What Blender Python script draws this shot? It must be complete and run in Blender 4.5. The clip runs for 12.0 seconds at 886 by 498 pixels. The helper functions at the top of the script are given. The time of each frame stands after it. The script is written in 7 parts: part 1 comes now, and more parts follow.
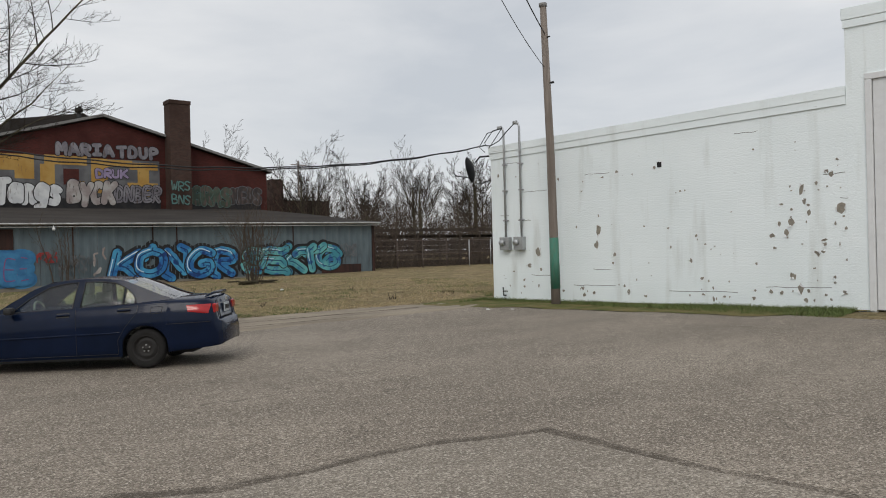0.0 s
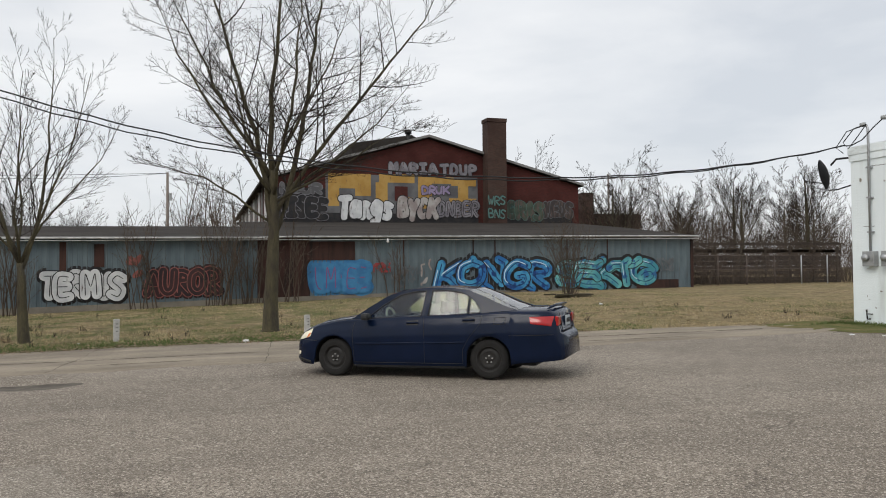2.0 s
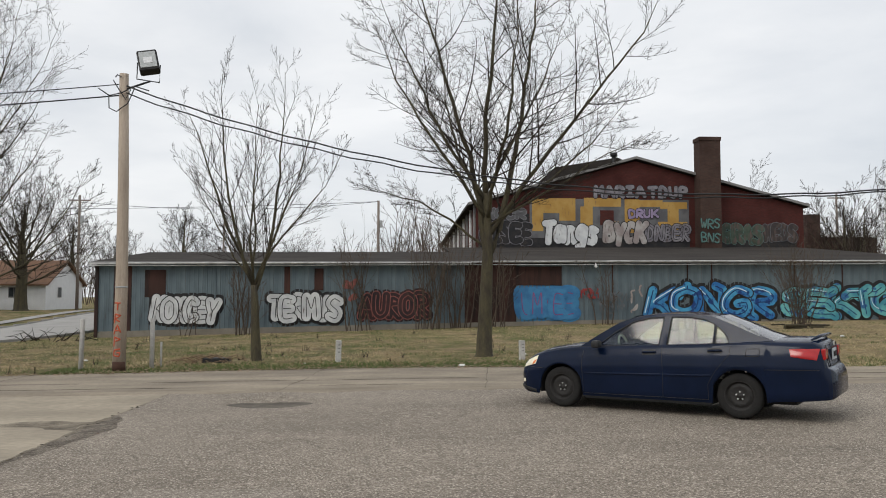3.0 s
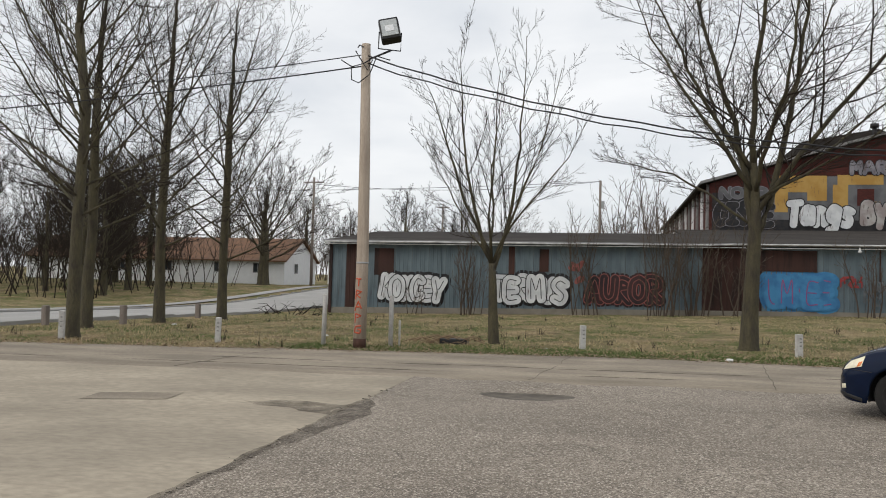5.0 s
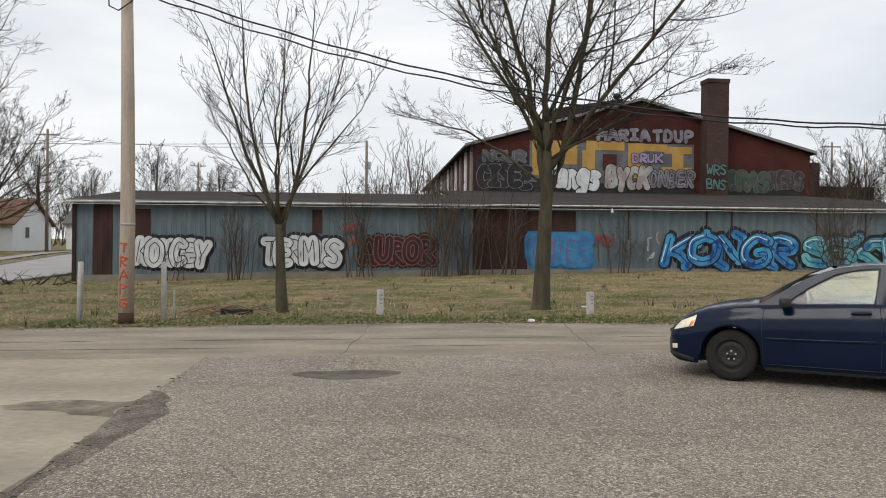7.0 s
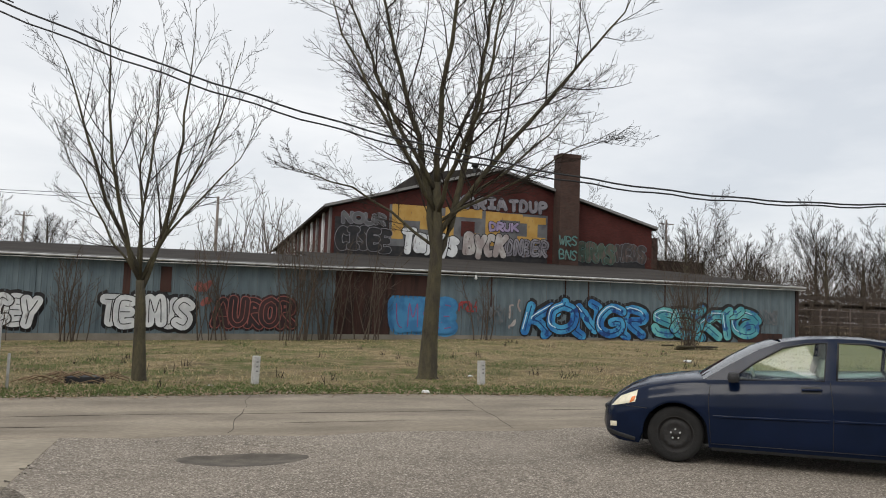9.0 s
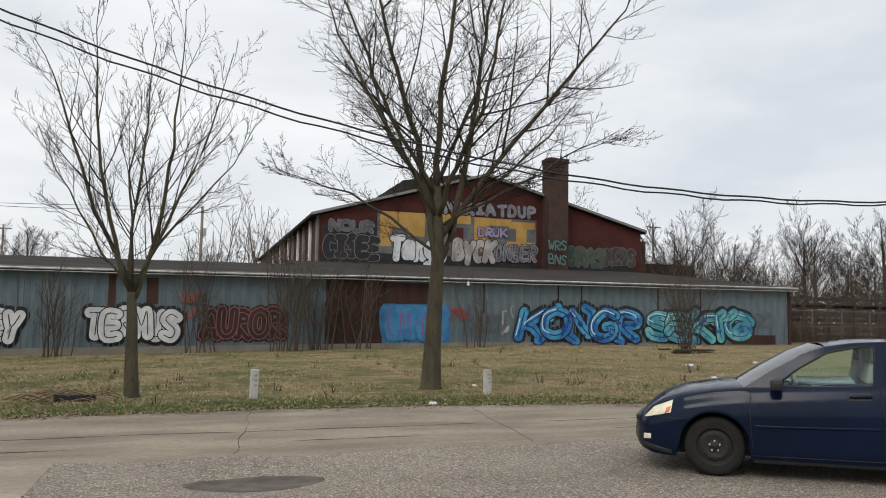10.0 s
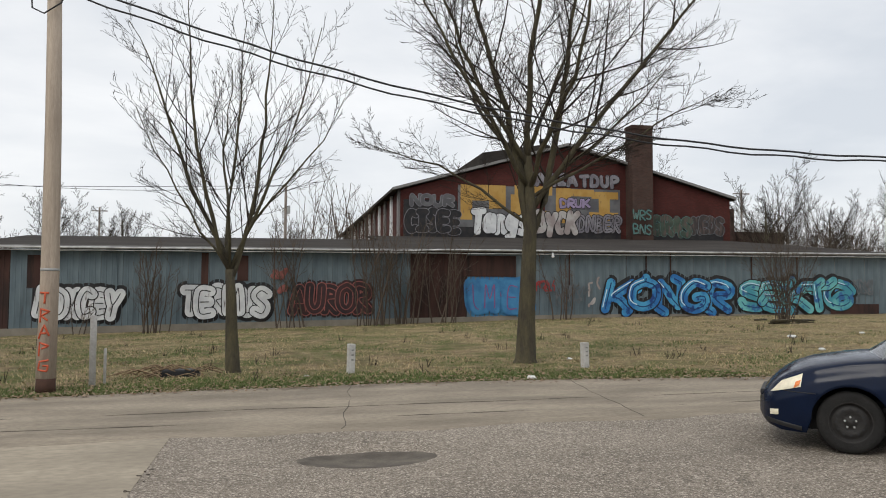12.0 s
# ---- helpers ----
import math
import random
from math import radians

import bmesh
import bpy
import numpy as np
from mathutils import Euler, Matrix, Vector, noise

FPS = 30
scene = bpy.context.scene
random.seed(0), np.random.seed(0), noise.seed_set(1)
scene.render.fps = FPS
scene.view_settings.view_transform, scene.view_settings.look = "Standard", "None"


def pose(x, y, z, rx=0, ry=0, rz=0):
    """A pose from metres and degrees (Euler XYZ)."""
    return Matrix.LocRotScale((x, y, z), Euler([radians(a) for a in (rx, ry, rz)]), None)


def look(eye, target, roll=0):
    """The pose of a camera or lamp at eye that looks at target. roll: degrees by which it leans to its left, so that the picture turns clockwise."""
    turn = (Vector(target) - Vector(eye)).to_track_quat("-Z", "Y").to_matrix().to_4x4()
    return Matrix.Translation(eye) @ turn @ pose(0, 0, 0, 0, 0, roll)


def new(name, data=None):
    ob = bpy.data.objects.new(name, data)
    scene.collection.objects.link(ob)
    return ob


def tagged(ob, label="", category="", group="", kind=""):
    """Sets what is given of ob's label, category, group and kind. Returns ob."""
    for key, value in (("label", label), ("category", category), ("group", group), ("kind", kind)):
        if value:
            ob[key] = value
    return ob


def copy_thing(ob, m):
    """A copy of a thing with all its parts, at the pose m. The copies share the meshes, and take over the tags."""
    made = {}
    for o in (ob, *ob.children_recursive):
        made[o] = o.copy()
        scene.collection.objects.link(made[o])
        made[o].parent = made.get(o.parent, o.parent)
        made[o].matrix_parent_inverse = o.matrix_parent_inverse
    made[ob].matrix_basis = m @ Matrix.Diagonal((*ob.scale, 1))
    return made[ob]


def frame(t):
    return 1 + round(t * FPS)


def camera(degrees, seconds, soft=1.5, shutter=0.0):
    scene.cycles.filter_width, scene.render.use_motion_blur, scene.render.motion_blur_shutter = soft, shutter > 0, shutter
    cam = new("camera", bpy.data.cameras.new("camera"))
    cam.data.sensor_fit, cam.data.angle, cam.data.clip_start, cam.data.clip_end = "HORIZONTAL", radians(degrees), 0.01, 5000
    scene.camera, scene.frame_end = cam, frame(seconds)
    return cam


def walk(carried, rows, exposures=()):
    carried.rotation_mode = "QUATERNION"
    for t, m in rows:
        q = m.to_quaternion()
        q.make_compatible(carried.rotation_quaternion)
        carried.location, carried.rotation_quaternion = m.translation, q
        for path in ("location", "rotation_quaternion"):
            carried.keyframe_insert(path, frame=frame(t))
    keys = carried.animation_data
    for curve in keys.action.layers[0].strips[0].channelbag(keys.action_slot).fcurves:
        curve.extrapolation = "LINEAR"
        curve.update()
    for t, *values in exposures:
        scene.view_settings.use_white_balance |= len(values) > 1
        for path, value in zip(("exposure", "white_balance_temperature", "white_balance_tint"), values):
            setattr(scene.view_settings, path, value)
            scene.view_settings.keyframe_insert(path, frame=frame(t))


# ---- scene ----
cam = camera(58.4, 12.0, soft=1.0)
PATH = [
    (0, (-0.325, -0.115, 1.733), (0.927, 1.445, 1.736), -1.4),
    (0.5, (-0.213, 0.185, 1.736), (0.723, 1.952, 1.738), -1.6),
    (1, (-0.202, 0.379, 1.721), (0.604, 2.21, 1.729), -0.7),
    (1.5, (-0.299, 0.75, 1.713), (0.457, 2.601, 1.708), -0.5),
    (2, (-0.467, 0.972, 1.7), (0.12, 2.884, 1.752), -0.5),
    (2.5, (-0.557, 1.437, 1.708), (-0.24, 3.408, 1.826), -0.5),
    (3, (-0.778, 1.77, 1.656), (-0.681, 3.764, 1.776), 0.1),
    (3.5, (-1.009, 2.138, 1.662), (-1.146, 4.131, 1.769), 0.1),
    (3.7, (-1.088, 2.3, 1.649), (-1.342, 4.281, 1.751), 0.0),
    (5.3, (-1.868, 3.539, 1.594), (-2.297, 5.491, 1.656), 1.5),
    (5.5, (-1.971, 3.646, 1.61), (-2.326, 5.613, 1.66), 1.9),
    (6, (-2.26, 3.989, 1.596), (-2.357, 5.987, 1.618), 1.8),
    (6.5, (-2.457, 4.342, 1.558), (-2.391, 6.341, 1.552), 1.4),
    (7, (-2.64, 4.744, 1.585), (-2.463, 6.736, 1.57), 0.8),
    (7.5, (-2.888, 5.095, 1.58), (-2.519, 7.061, 1.595), 0.4),
    (7.7, (-2.976, 5.206, 1.575), (-2.553, 7.16, 1.616), 0.5),
    (9.3, (-3.463, 6.211, 1.554), (-2.897, 8.122, 1.721), 1.9),
    (9.5, (-3.516, 6.337, 1.553), (-2.941, 8.245, 1.724), 1.6),
    (10, (-3.606, 6.666, 1.566), (-3.014, 8.568, 1.741), 1.1),
    (10.5, (-3.752, 6.881, 1.571), (-3.103, 8.765, 1.739), 0.5),
    (11, (-3.836, 7.004, 1.554), (-3.179, 8.888, 1.698), 1.0),
    (11.5, (-3.839, 7.024, 1.557), (-3.23, 8.925, 1.683), 1.0),
    (12, (-3.843, 7.017, 1.556), (-3.437, 8.973, 1.662), 0.3),
]
walk(cam, [(t, look(eye, target, roll)) for t, eye, target, roll in PATH],
     exposures=[(0, -0.22), (0.6, -0.12), (1.5, 0.02), (3.5, 0.02), (5.5, 0.08), (7.5, 0.12), (9.5, 0.06), (12, 0.09)])

# ---- world and light: a bright overcast sky with a weak, wide sun ----
SUN_EL, SUN_AZ = radians(42), radians(228)
world = bpy.data.worlds.new("world")
scene.world = world
world.use_nodes = True
wn, wl = world.node_tree.nodes, world.node_tree.links
wn.clear()
w_out = wn.new("ShaderNodeOutputWorld")
w_bg = wn.new("ShaderNodeBackground")
w_sky = wn.new("ShaderNodeTexSky")
w_sky.sky_type, w_sky.sun_disc = "NISHITA", False
w_sky.sun_elevation, w_sky.sun_rotation = SUN_EL, SUN_AZ
w_sky.dust_density, w_sky.air_density = 2.0, 1.0
w_co = wn.new("ShaderNodeTexCoord")
w_sep = wn.new("ShaderNodeSeparateXYZ")
w_map = wn.new("ShaderNodeMapping")
w_map.inputs["Scale"].default_value = (1.0, 1.0, 3.2)
w_noise = wn.new("ShaderNodeTexNoise")
w_noise.inputs["Scale"].default_value = 2.3
w_noise.inputs["Detail"].default_value = 7.0
w_noise.inputs["Roughness"].default_value = 0.52
w_noise.inputs["Distortion"].default_value = 0.35
w_ramp = wn.new("ShaderNodeValToRGB")
w_ramp.color_ramp.elements[0].position, w_ramp.color_ramp.elements[0].color = 0.30, (0.62, 0.65, 0.69, 1)
w_ramp.color_ramp.elements[1].position, w_ramp.color_ramp.elements[1].color = 0.66, (0.88, 0.885, 0.89, 1)
w_zen = wn.new("ShaderNodeMapRange")
w_zen.inputs["From Min"].default_value, w_zen.inputs["From Max"].default_value = 0.30, 1.0
w_zen.inputs["To Min"].default_value, w_zen.inputs["To Max"].default_value = 1.0, 1.35
w_mul = wn.new("ShaderNodeVectorMath")
w_mul.operation = "SCALE"
w_add = wn.new("ShaderNodeMixRGB")
w_add.blend_type = "ADD"
w_add.inputs["Fac"].default_value = 0.012
wl.new(w_co.outputs["Generated"], w_sep.inputs[0])
wl.new(w_co.outputs["Generated"], w_map.inputs["Vector"])
wl.new(w_map.outputs[0], w_noise.inputs["Vector"])
wl.new(w_noise.outputs["Fac"], w_ramp.inputs["Fac"])
wl.new(w_sep.outputs["Z"], w_zen.inputs["Value"])
wl.new(w_ramp.outputs["Color"], w_mul.inputs[0])
wl.new(w_zen.outputs["Result"], w_mul.inputs["Scale"])
wl.new(w_mul.outputs[0], w_add.inputs["Color1"])
wl.new(w_sky.outputs[0], w_add.inputs["Color2"])
wl.new(w_add.outputs[0], w_bg.inputs["Color"])
w_bg.inputs["Strength"].default_value = 1.0
wl.new(w_bg.outputs[0], w_out.inputs["Surface"])

sun_data = bpy.data.lights.new("sun", "SUN")
sun_data.energy, sun_data.angle, sun_data.color = 1.0, radians(25), (1.0, 0.95, 0.87)
sun = new("sun", sun_data)
sun_dir = Vector((math.sin(SUN_AZ) * math.cos(SUN_EL), math.cos(SUN_AZ) * math.cos(SUN_EL), math.sin(SUN_EL)))
sun.matrix_world = look(sun_dir * 60, (0, 0, 0))


# ---- materials ----
def node_mat(name, rough=0.8, metal=0.0, spec=0.4):
    m = bpy.data.materials.new(name)
    m.use_nodes = True
    b = m.node_tree.nodes["Principled BSDF"]
    b.inputs["Roughness"].default_value = rough
    b.inputs["Metallic"].default_value = metal
    b.inputs["Specular IOR Level"].default_value = spec
    return m, m.node_tree.nodes, m.node_tree.links, b


def coords(n, l, scale=(1, 1, 1), space="Object"):
    c = n.new("ShaderNodeTexCoord")
    mp = n.new("ShaderNodeMapping")
    mp.inputs["Scale"].default_value = scale
    l.new(c.outputs[space], mp.inputs["Vector"])
    return mp.outputs[0]


def noise_fac(n, l, vec, scale, detail=5.0, lo=0.35, hi=0.65, rough=0.55):
    t = n.new("ShaderNodeTexNoise")
    t.inputs["Scale"].default_value, t.inputs["Detail"].default_value = scale, detail
    t.inputs["Roughness"].default_value = rough
    l.new(vec, t.inputs["Vector"])
    r = n.new("ShaderNodeMapRange")
    r.inputs["From Min"].default_value, r.inputs["From Max"].default_value = lo, hi
    l.new(t.outputs["Fac"], r.inputs["Value"])
    return r.outputs["Result"]


def mix(n, l, fac, a, b):
    x = n.new("ShaderNodeMixRGB")
    for key, v in (("Fac", fac), ("Color1", a), ("Color2", b)):
        if isinstance(v, (int, float)):
            x.inputs[key].default_value = v
        elif isinstance(v, tuple):
            x.inputs[key].default_value = (*v, 1)
        else:
            l.new(v, x.inputs[key])
    return x.outputs[0]


def bump(n, l, b, height, strength=0.4, dist=0.02):
    k = n.new("ShaderNodeBump")
    k.inputs["Strength"].default_value, k.inputs["Distance"].default_value = strength, dist
    l.new(height, k.inputs["Height"])
    l.new(k.outputs[0], b.inputs["Normal"])


def mottled(name, c1, c2, scale=3.0, c3=None, fine=40.0, rough=0.85, metal=0.0, bumps=0.3, dist=0.01, stretch=(1, 1, 1), spec=0.4, fine_mix=0.35):
    """Two tones in blotches, a third in grains, and a fine relief."""
    m, n, l, b = node_mat(name, rough, metal, spec)
    v = coords(n, l, stretch)
    big = noise_fac(n, l, v, scale, 5)
    small = noise_fac(n, l, v, fine, 3, 0.3, 0.7)
    col = mix(n, l, big, c1, c2)
    c3 = c3 or tuple(x * 0.6 for x in c1)
    k = n.new("ShaderNodeMath")
    k.operation = "MULTIPLY"
    k.inputs[1].default_value = fine_mix
    l.new(small, k.inputs[0])
    l.new(mix(n, l, k.outputs[0], col, c3), b.inputs["Base Color"])
    if bumps:
        bump(n, l, b, small, bumps, dist)
    return m


def asphalt_mat(name, c1, c2, dark, light):
    """Worn asphalt: pale stones in a dark binder, broad stains and fine cracks."""
    m, n, l, b = node_mat(name, 0.9, 0.0, 0.25)
    v = coords(n, l)
    col = mix(n, l, noise_fac(n, l, v, 0.22, 5, 0.35, 0.68), c1, c2)
    col = mix(n, l, noise_fac(n, l, coords(n, l, (0.6, 1.3, 1)), 0.42, 9, 0.42, 0.78, 0.66), col, dark)
    col = mix(n, l, noise_fac(n, l, v, 4.5, 6, 0.45, 0.95, 0.7), col, dark)
    vor = n.new("ShaderNodeTexVoronoi")
    vor.inputs["Scale"].default_value = 66.0
    l.new(v, vor.inputs["Vector"])
    stones = n.new("ShaderNodeMapRange")
    stones.inputs["From Min"].default_value, stones.inputs["From Max"].default_value = 0.15, 0.5
    stones.inputs["To Min"].default_value, stones.inputs["To Max"].default_value = 0.5, 0.0
    l.new(vor.outputs["Distance"], stones.inputs["Value"])
    col = mix(n, l, stones.outputs[0], col, light)
    cell = n.new("ShaderNodeSeparateColor")
    l.new(vor.outputs["Color"], cell.inputs[0])
    for ch, tone, lo, hi, amount in (("Red", dark, 0.50, 0.95, 0.88), ("Green", light, 0.72, 0.97, 0.88)):
        pick = n.new("ShaderNodeMapRange")
        pick.inputs["From Min"].default_value, pick.inputs["From Max"].default_value = lo, hi
        pick.inputs["To Max"].default_value = amount
        l.new(cell.outputs[ch], pick.inputs["Value"])
        col = mix(n, l, pick.outputs[0], col, tone)
    gr = noise_fac(n, l, v, 38, 4, 0.47, 0.62, 0.75)
    gk = n.new("ShaderNodeMath")
    gk.operation = "MULTIPLY"
    gk.inputs[1].default_value = 0.85
    l.new(gr, gk.inputs[0])
    col = mix(n, l, gk.outputs[0], col, dark)
    # cracks along the borders of large cells, bent by noise
    warp = n.new("ShaderNodeTexNoise")
    warp.inputs["Scale"].default_value, warp.inputs["Detail"].default_value = 1.2, 5
    l.new(v, warp.inputs["Vector"])
    add = n.new("ShaderNodeVectorMath")
    add.operation = "ADD"
    l.new(v, add.inputs[0])
    l.new(warp.outputs["Color"], add.inputs[1])
    cr = n.new("ShaderNodeTexVoronoi")
    cr.feature = "DISTANCE_TO_EDGE"
    cr.inputs["Scale"].default_value = 0.42
    l.new(add.outputs[0], cr.inputs["Vector"])
    thin = n.new("ShaderNodeMapRange")
    thin.inputs["From Min"].default_value, thin.inputs["From Max"].default_value = 0.002, 0.007
    thin.inputs["To Min"].default_value, thin.inputs["To Max"].default_value = 0.45, 0.0
    l.new(cr.outputs["Distance"], thin.inputs["Value"])
    keep = n.new("ShaderNodeMath")
    keep.operation = "MULTIPLY"
    l.new(thin.outputs[0], keep.inputs[0])
    l.new(noise_fac(n, l, v, 0.35, 2, 0.5, 0.6), keep.inputs[1])
    col = mix(n, l, keep.outputs[0], col, tuple(x * 0.35 for x in dark))
    l.new(col, b.inputs["Base Color"])
    bump(n, l, b, vor.outputs["Distance"], 0.5, 0.006)
    return m


def painted_mat(name, c1, c2, rust, amount=0.6, scale=0.6, vertical=0.12, rough=0.6):
    """Weathered paint on sheet metal with rust that runs downwards."""
    m, n, l, b = node_mat(name, rough, 0.0, 0.35)
    v = coords(n, l, (1, 1, 1))
    vs = coords(n, l, (1, 1, vertical))
    col = mix(n, l, noise_fac(n, l, v, 0.35, 4, 0.35, 0.65), c1, c2)
    col = mix(n, l, noise_fac(n, l, vs, 3.0, 5, 0.45, 0.85), col, tuple(x * 0.55 for x in c1))
    col = mix(n, l, noise_fac(n, l, vs, scale * 3, 7, amount, amount + 0.12, 0.65), col, rust)
    l.new(col, b.inputs["Base Color"])
    bump(n, l, b, noise_fac(n, l, v, 30, 3), 0.15, 0.004)
    return m


def plain(name, c, rough=0.6, metal=0.0, spec=0.4, var=0.12, scale=12):
    return mottled(name, tuple(x * (1 - var) for x in c), tuple(min(1, x * (1 + var)) for x in c), scale, None, scale * 6, rough, metal, 0.12, 0.002, spec=spec, fine_mix=0.12)


M_ASPHALT = asphalt_mat("worn_asphalt", (0.245, 0.208, 0.166), (0.325, 0.28, 0.228), (0.095, 0.078, 0.061), (0.52, 0.462, 0.39))
M_PATCH = asphalt_mat("pale_asphalt", (0.265, 0.23, 0.187), (0.32, 0.282, 0.232), (0.125, 0.106, 0.085), (0.51, 0.458, 0.39))
M_CONCRETE = mottled("stained_concrete", (0.40, 0.345, 0.265), (0.265, 0.23, 0.178), 0.5, (0.17, 0.145, 0.115), 11, 0.95, 0, 0.3, 0.005, stretch=(0.7, 1.25, 1), spec=0.2, fine_mix=0.5)
M_STRIP = mottled("old_concrete", (0.345, 0.292, 0.222), (0.195, 0.163, 0.123), 0.9, (0.11, 0.09, 0.068), 24, 0.92, 0, 0.5, 0.006, stretch=(0.5, 1.5, 1), fine_mix=0.55)
M_STREET = mottled("street_concrete", (0.34, 0.33, 0.31), (0.28, 0.27, 0.255), 0.5, None, 20, 0.9)
M_TAR = plain("tar", (0.085, 0.074, 0.062), 0.95, spec=0.1)
M_BARK = mottled("bark", (0.098, 0.085, 0.046), (0.055, 0.046, 0.032), 6, (0.02, 0.017, 0.013), 30, 0.95, 0, 0.9, 0.02, (1, 1, 0.3))
M_TWIG = plain("twigs", (0.036, 0.029, 0.024), 0.95, spec=0.1)
M_BRUSH = plain("brush_twigs", (0.092, 0.072, 0.057), 0.95, spec=0.1)


def grass_mat():
    m, n, l, b = node_mat("winter_grass", 0.95, 0, 0.15)
    v = coords(n, l)
    straw = mix(n, l, noise_fac(n, l, v, 3.6, 8, 0.38, 0.62, 0.7), (0.40, 0.31, 0.175), (0.19, 0.142, 0.078))
    green = mix(n, l, noise_fac(n, l, v, 5, 6, 0.35, 0.65, 0.7), (0.085, 0.105, 0.03), (0.165, 0.165, 0.06))
    # the eastern half of the lawn is drier
    c = n.new("ShaderNodeTexCoord")
    sp, east, lo = n.new("ShaderNodeSeparateXYZ"), n.new("ShaderNodeMapRange"), n.new("ShaderNodeMath")
    l.new(c.outputs["Object"], sp.inputs[0])
    l.new(sp.outputs["X"], east.inputs["Value"])
    east.inputs["From Min"].default_value, east.inputs["From Max"].default_value = 3.0, 14.0
    east.inputs["To Min"].default_value, east.inputs["To Max"].default_value = 1.0, 0.35
    lo.operation = "MULTIPLY"
    l.new(noise_fac(n, l, coords(n, l, (1, 0.75, 1)), 0.6, 8, 0.42, 0.60, 0.65), lo.inputs[0])
    l.new(east.outputs[0], lo.inputs[1])
    col = mix(n, l, lo.outputs[0], straw, green)
    col = mix(n, l, noise_fac(n, l, v, 13, 6, 0.52, 0.70, 0.7), col, (0.05, 0.04, 0.024))
    col = mix(n, l, noise_fac(n, l, v, 9, 5, 0.60, 0.72, 0.7), col, (0.44, 0.36, 0.24))
    col = mix(n, l, noise_fac(n, l, coords(n, l, (0.7, 1.2, 1)), 0.9, 7, 0.55, 0.70, 0.65), col, (0.12, 0.088, 0.05))
    l.new(col, b.inputs["Base Color"])
    bump(n, l, b, noise_fac(n, l, v, 30, 4), 0.8, 0.04)
    return m


def block_mat():
    """White paint over concrete blocks: faint bed joints, grime and thin cracks."""
    m, n, l, b = node_mat("white_painted_block", 0.75, 0, 0.3)
    v = coords(n, l)
    col = mix(n, l, noise_fac(n, l, v, 0.5, 5), (0.81, 0.875, 0.89), (0.86, 0.92, 0.935))
    col = mix(n, l, noise_fac(n, l, coords(n, l, (1, 1, 0.15)), 2.2, 6, 0.56, 0.85), col, (0.60, 0.63, 0.61))
    col = mix(n, l, noise_fac(n, l, coords(n, l, (3, 3, 14)), 1.2, 6, 0.70, 0.76), col, (0.40, 0.41, 0.40))
    l.new(col, b.inputs["Base Color"])
    br = n.new("ShaderNodeTexBrick")
    br.inputs["Scale"].default_value = 1.0
    br.inputs["Brick Width"].default_value, br.inputs["Row Height"].default_value = 0.36, 0.18
    br.inputs["Mortar Size"].default_value = 0.008
    br.inputs["Mortar Smooth"].default_value = 1.0
    c = n.new("ShaderNodeTexCoord")
    sp = n.new("ShaderNodeSeparateXYZ")
    cb = n.new("ShaderNodeCombineXYZ")
    l.new(c.outputs["Object"], sp.inputs[0])
    l.new(sp.outputs["X"], cb.inputs["X"])
    l.new(sp.outputs["Z"], cb.inputs["Y"])
    l.new(cb.outputs[0], br.inputs["Vector"])
    hs = n.new("ShaderNodeMath")
    hs.operation = "MULTIPLY_ADD"
    hs.inputs[1].default_value = -0.6
    l.new(br.outputs["Fac"], hs.inputs[0])
    l.new(noise_fac(n, l, v, 25, 4), hs.inputs[2])
    bump(n, l, b, hs.outputs[0], 0.35, 0.008)
    return m


def brick_mat(name, c1, c2, mortar):
    m, n, l, b = node_mat(name, 0.9, 0, 0.25)
    c = n.new("ShaderNodeTexCoord")
    sp, cb, ad = n.new("ShaderNodeSeparateXYZ"), n.new("ShaderNodeCombineXYZ"), n.new("ShaderNodeMath")
    l.new(c.outputs["Object"], sp.inputs[0])
    l.new(sp.outputs["X"], ad.inputs[0])
    l.new(sp.outputs["Y"], ad.inputs[1])
    l.new(ad.outputs[0], cb.inputs["X"])
    l.new(sp.outputs["Z"], cb.inputs["Y"])
    br = n.new("ShaderNodeTexBrick")
    br.inputs["Scale"].default_value = 1.0
    br.inputs["Brick Width"].default_value, br.inputs["Row Height"].default_value = 0.22, 0.075
    br.inputs["Mortar Size"].default_value = 0.006
    br.inputs["Color1"].default_value, br.inputs["Color2"].default_value = (*c1, 1), (*c2, 1)
    br.inputs["Mortar"].default_value = (*mortar, 1)
    l.new(cb.outputs[0], br.inputs["Vector"])
    col = mix(n, l, noise_fac(n, l, coords(n, l), 0.5, 6, 0.45, 0.75), br.outputs["Color"], tuple(x * 0.5 for x in c1))
    l.new(col, b.inputs["Base Color"])
    bump(n, l, b, br.outputs["Fac"], -0.4, 0.01)
    return m


M_GRASS = grass_mat()
M_BLOCK = block_mat()
M_RED_BRICK = brick_mat("dark_red_brick", (0.085, 0.022, 0.018), (0.062, 0.018, 0.015), (0.06, 0.028, 0.024))
M_BROWN_BRICK = brick_mat("sooty_brown_brick", (0.075, 0.042, 0.033), (0.05, 0.03, 0.024), (0.07, 0.055, 0.047))
M_PANEL = painted_mat("blue_grey_sheet", (0.082, 0.115, 0.135), (0.145, 0.182, 0.198), (0.075, 0.036, 0.024), 0.58, 0.5)
M_RUST = painted_mat("rusted_sheet", (0.042, 0.020, 0.016), (0.062, 0.028, 0.021), (0.02, 0.013, 0.012), 0.5, 0.5, rough=0.85)
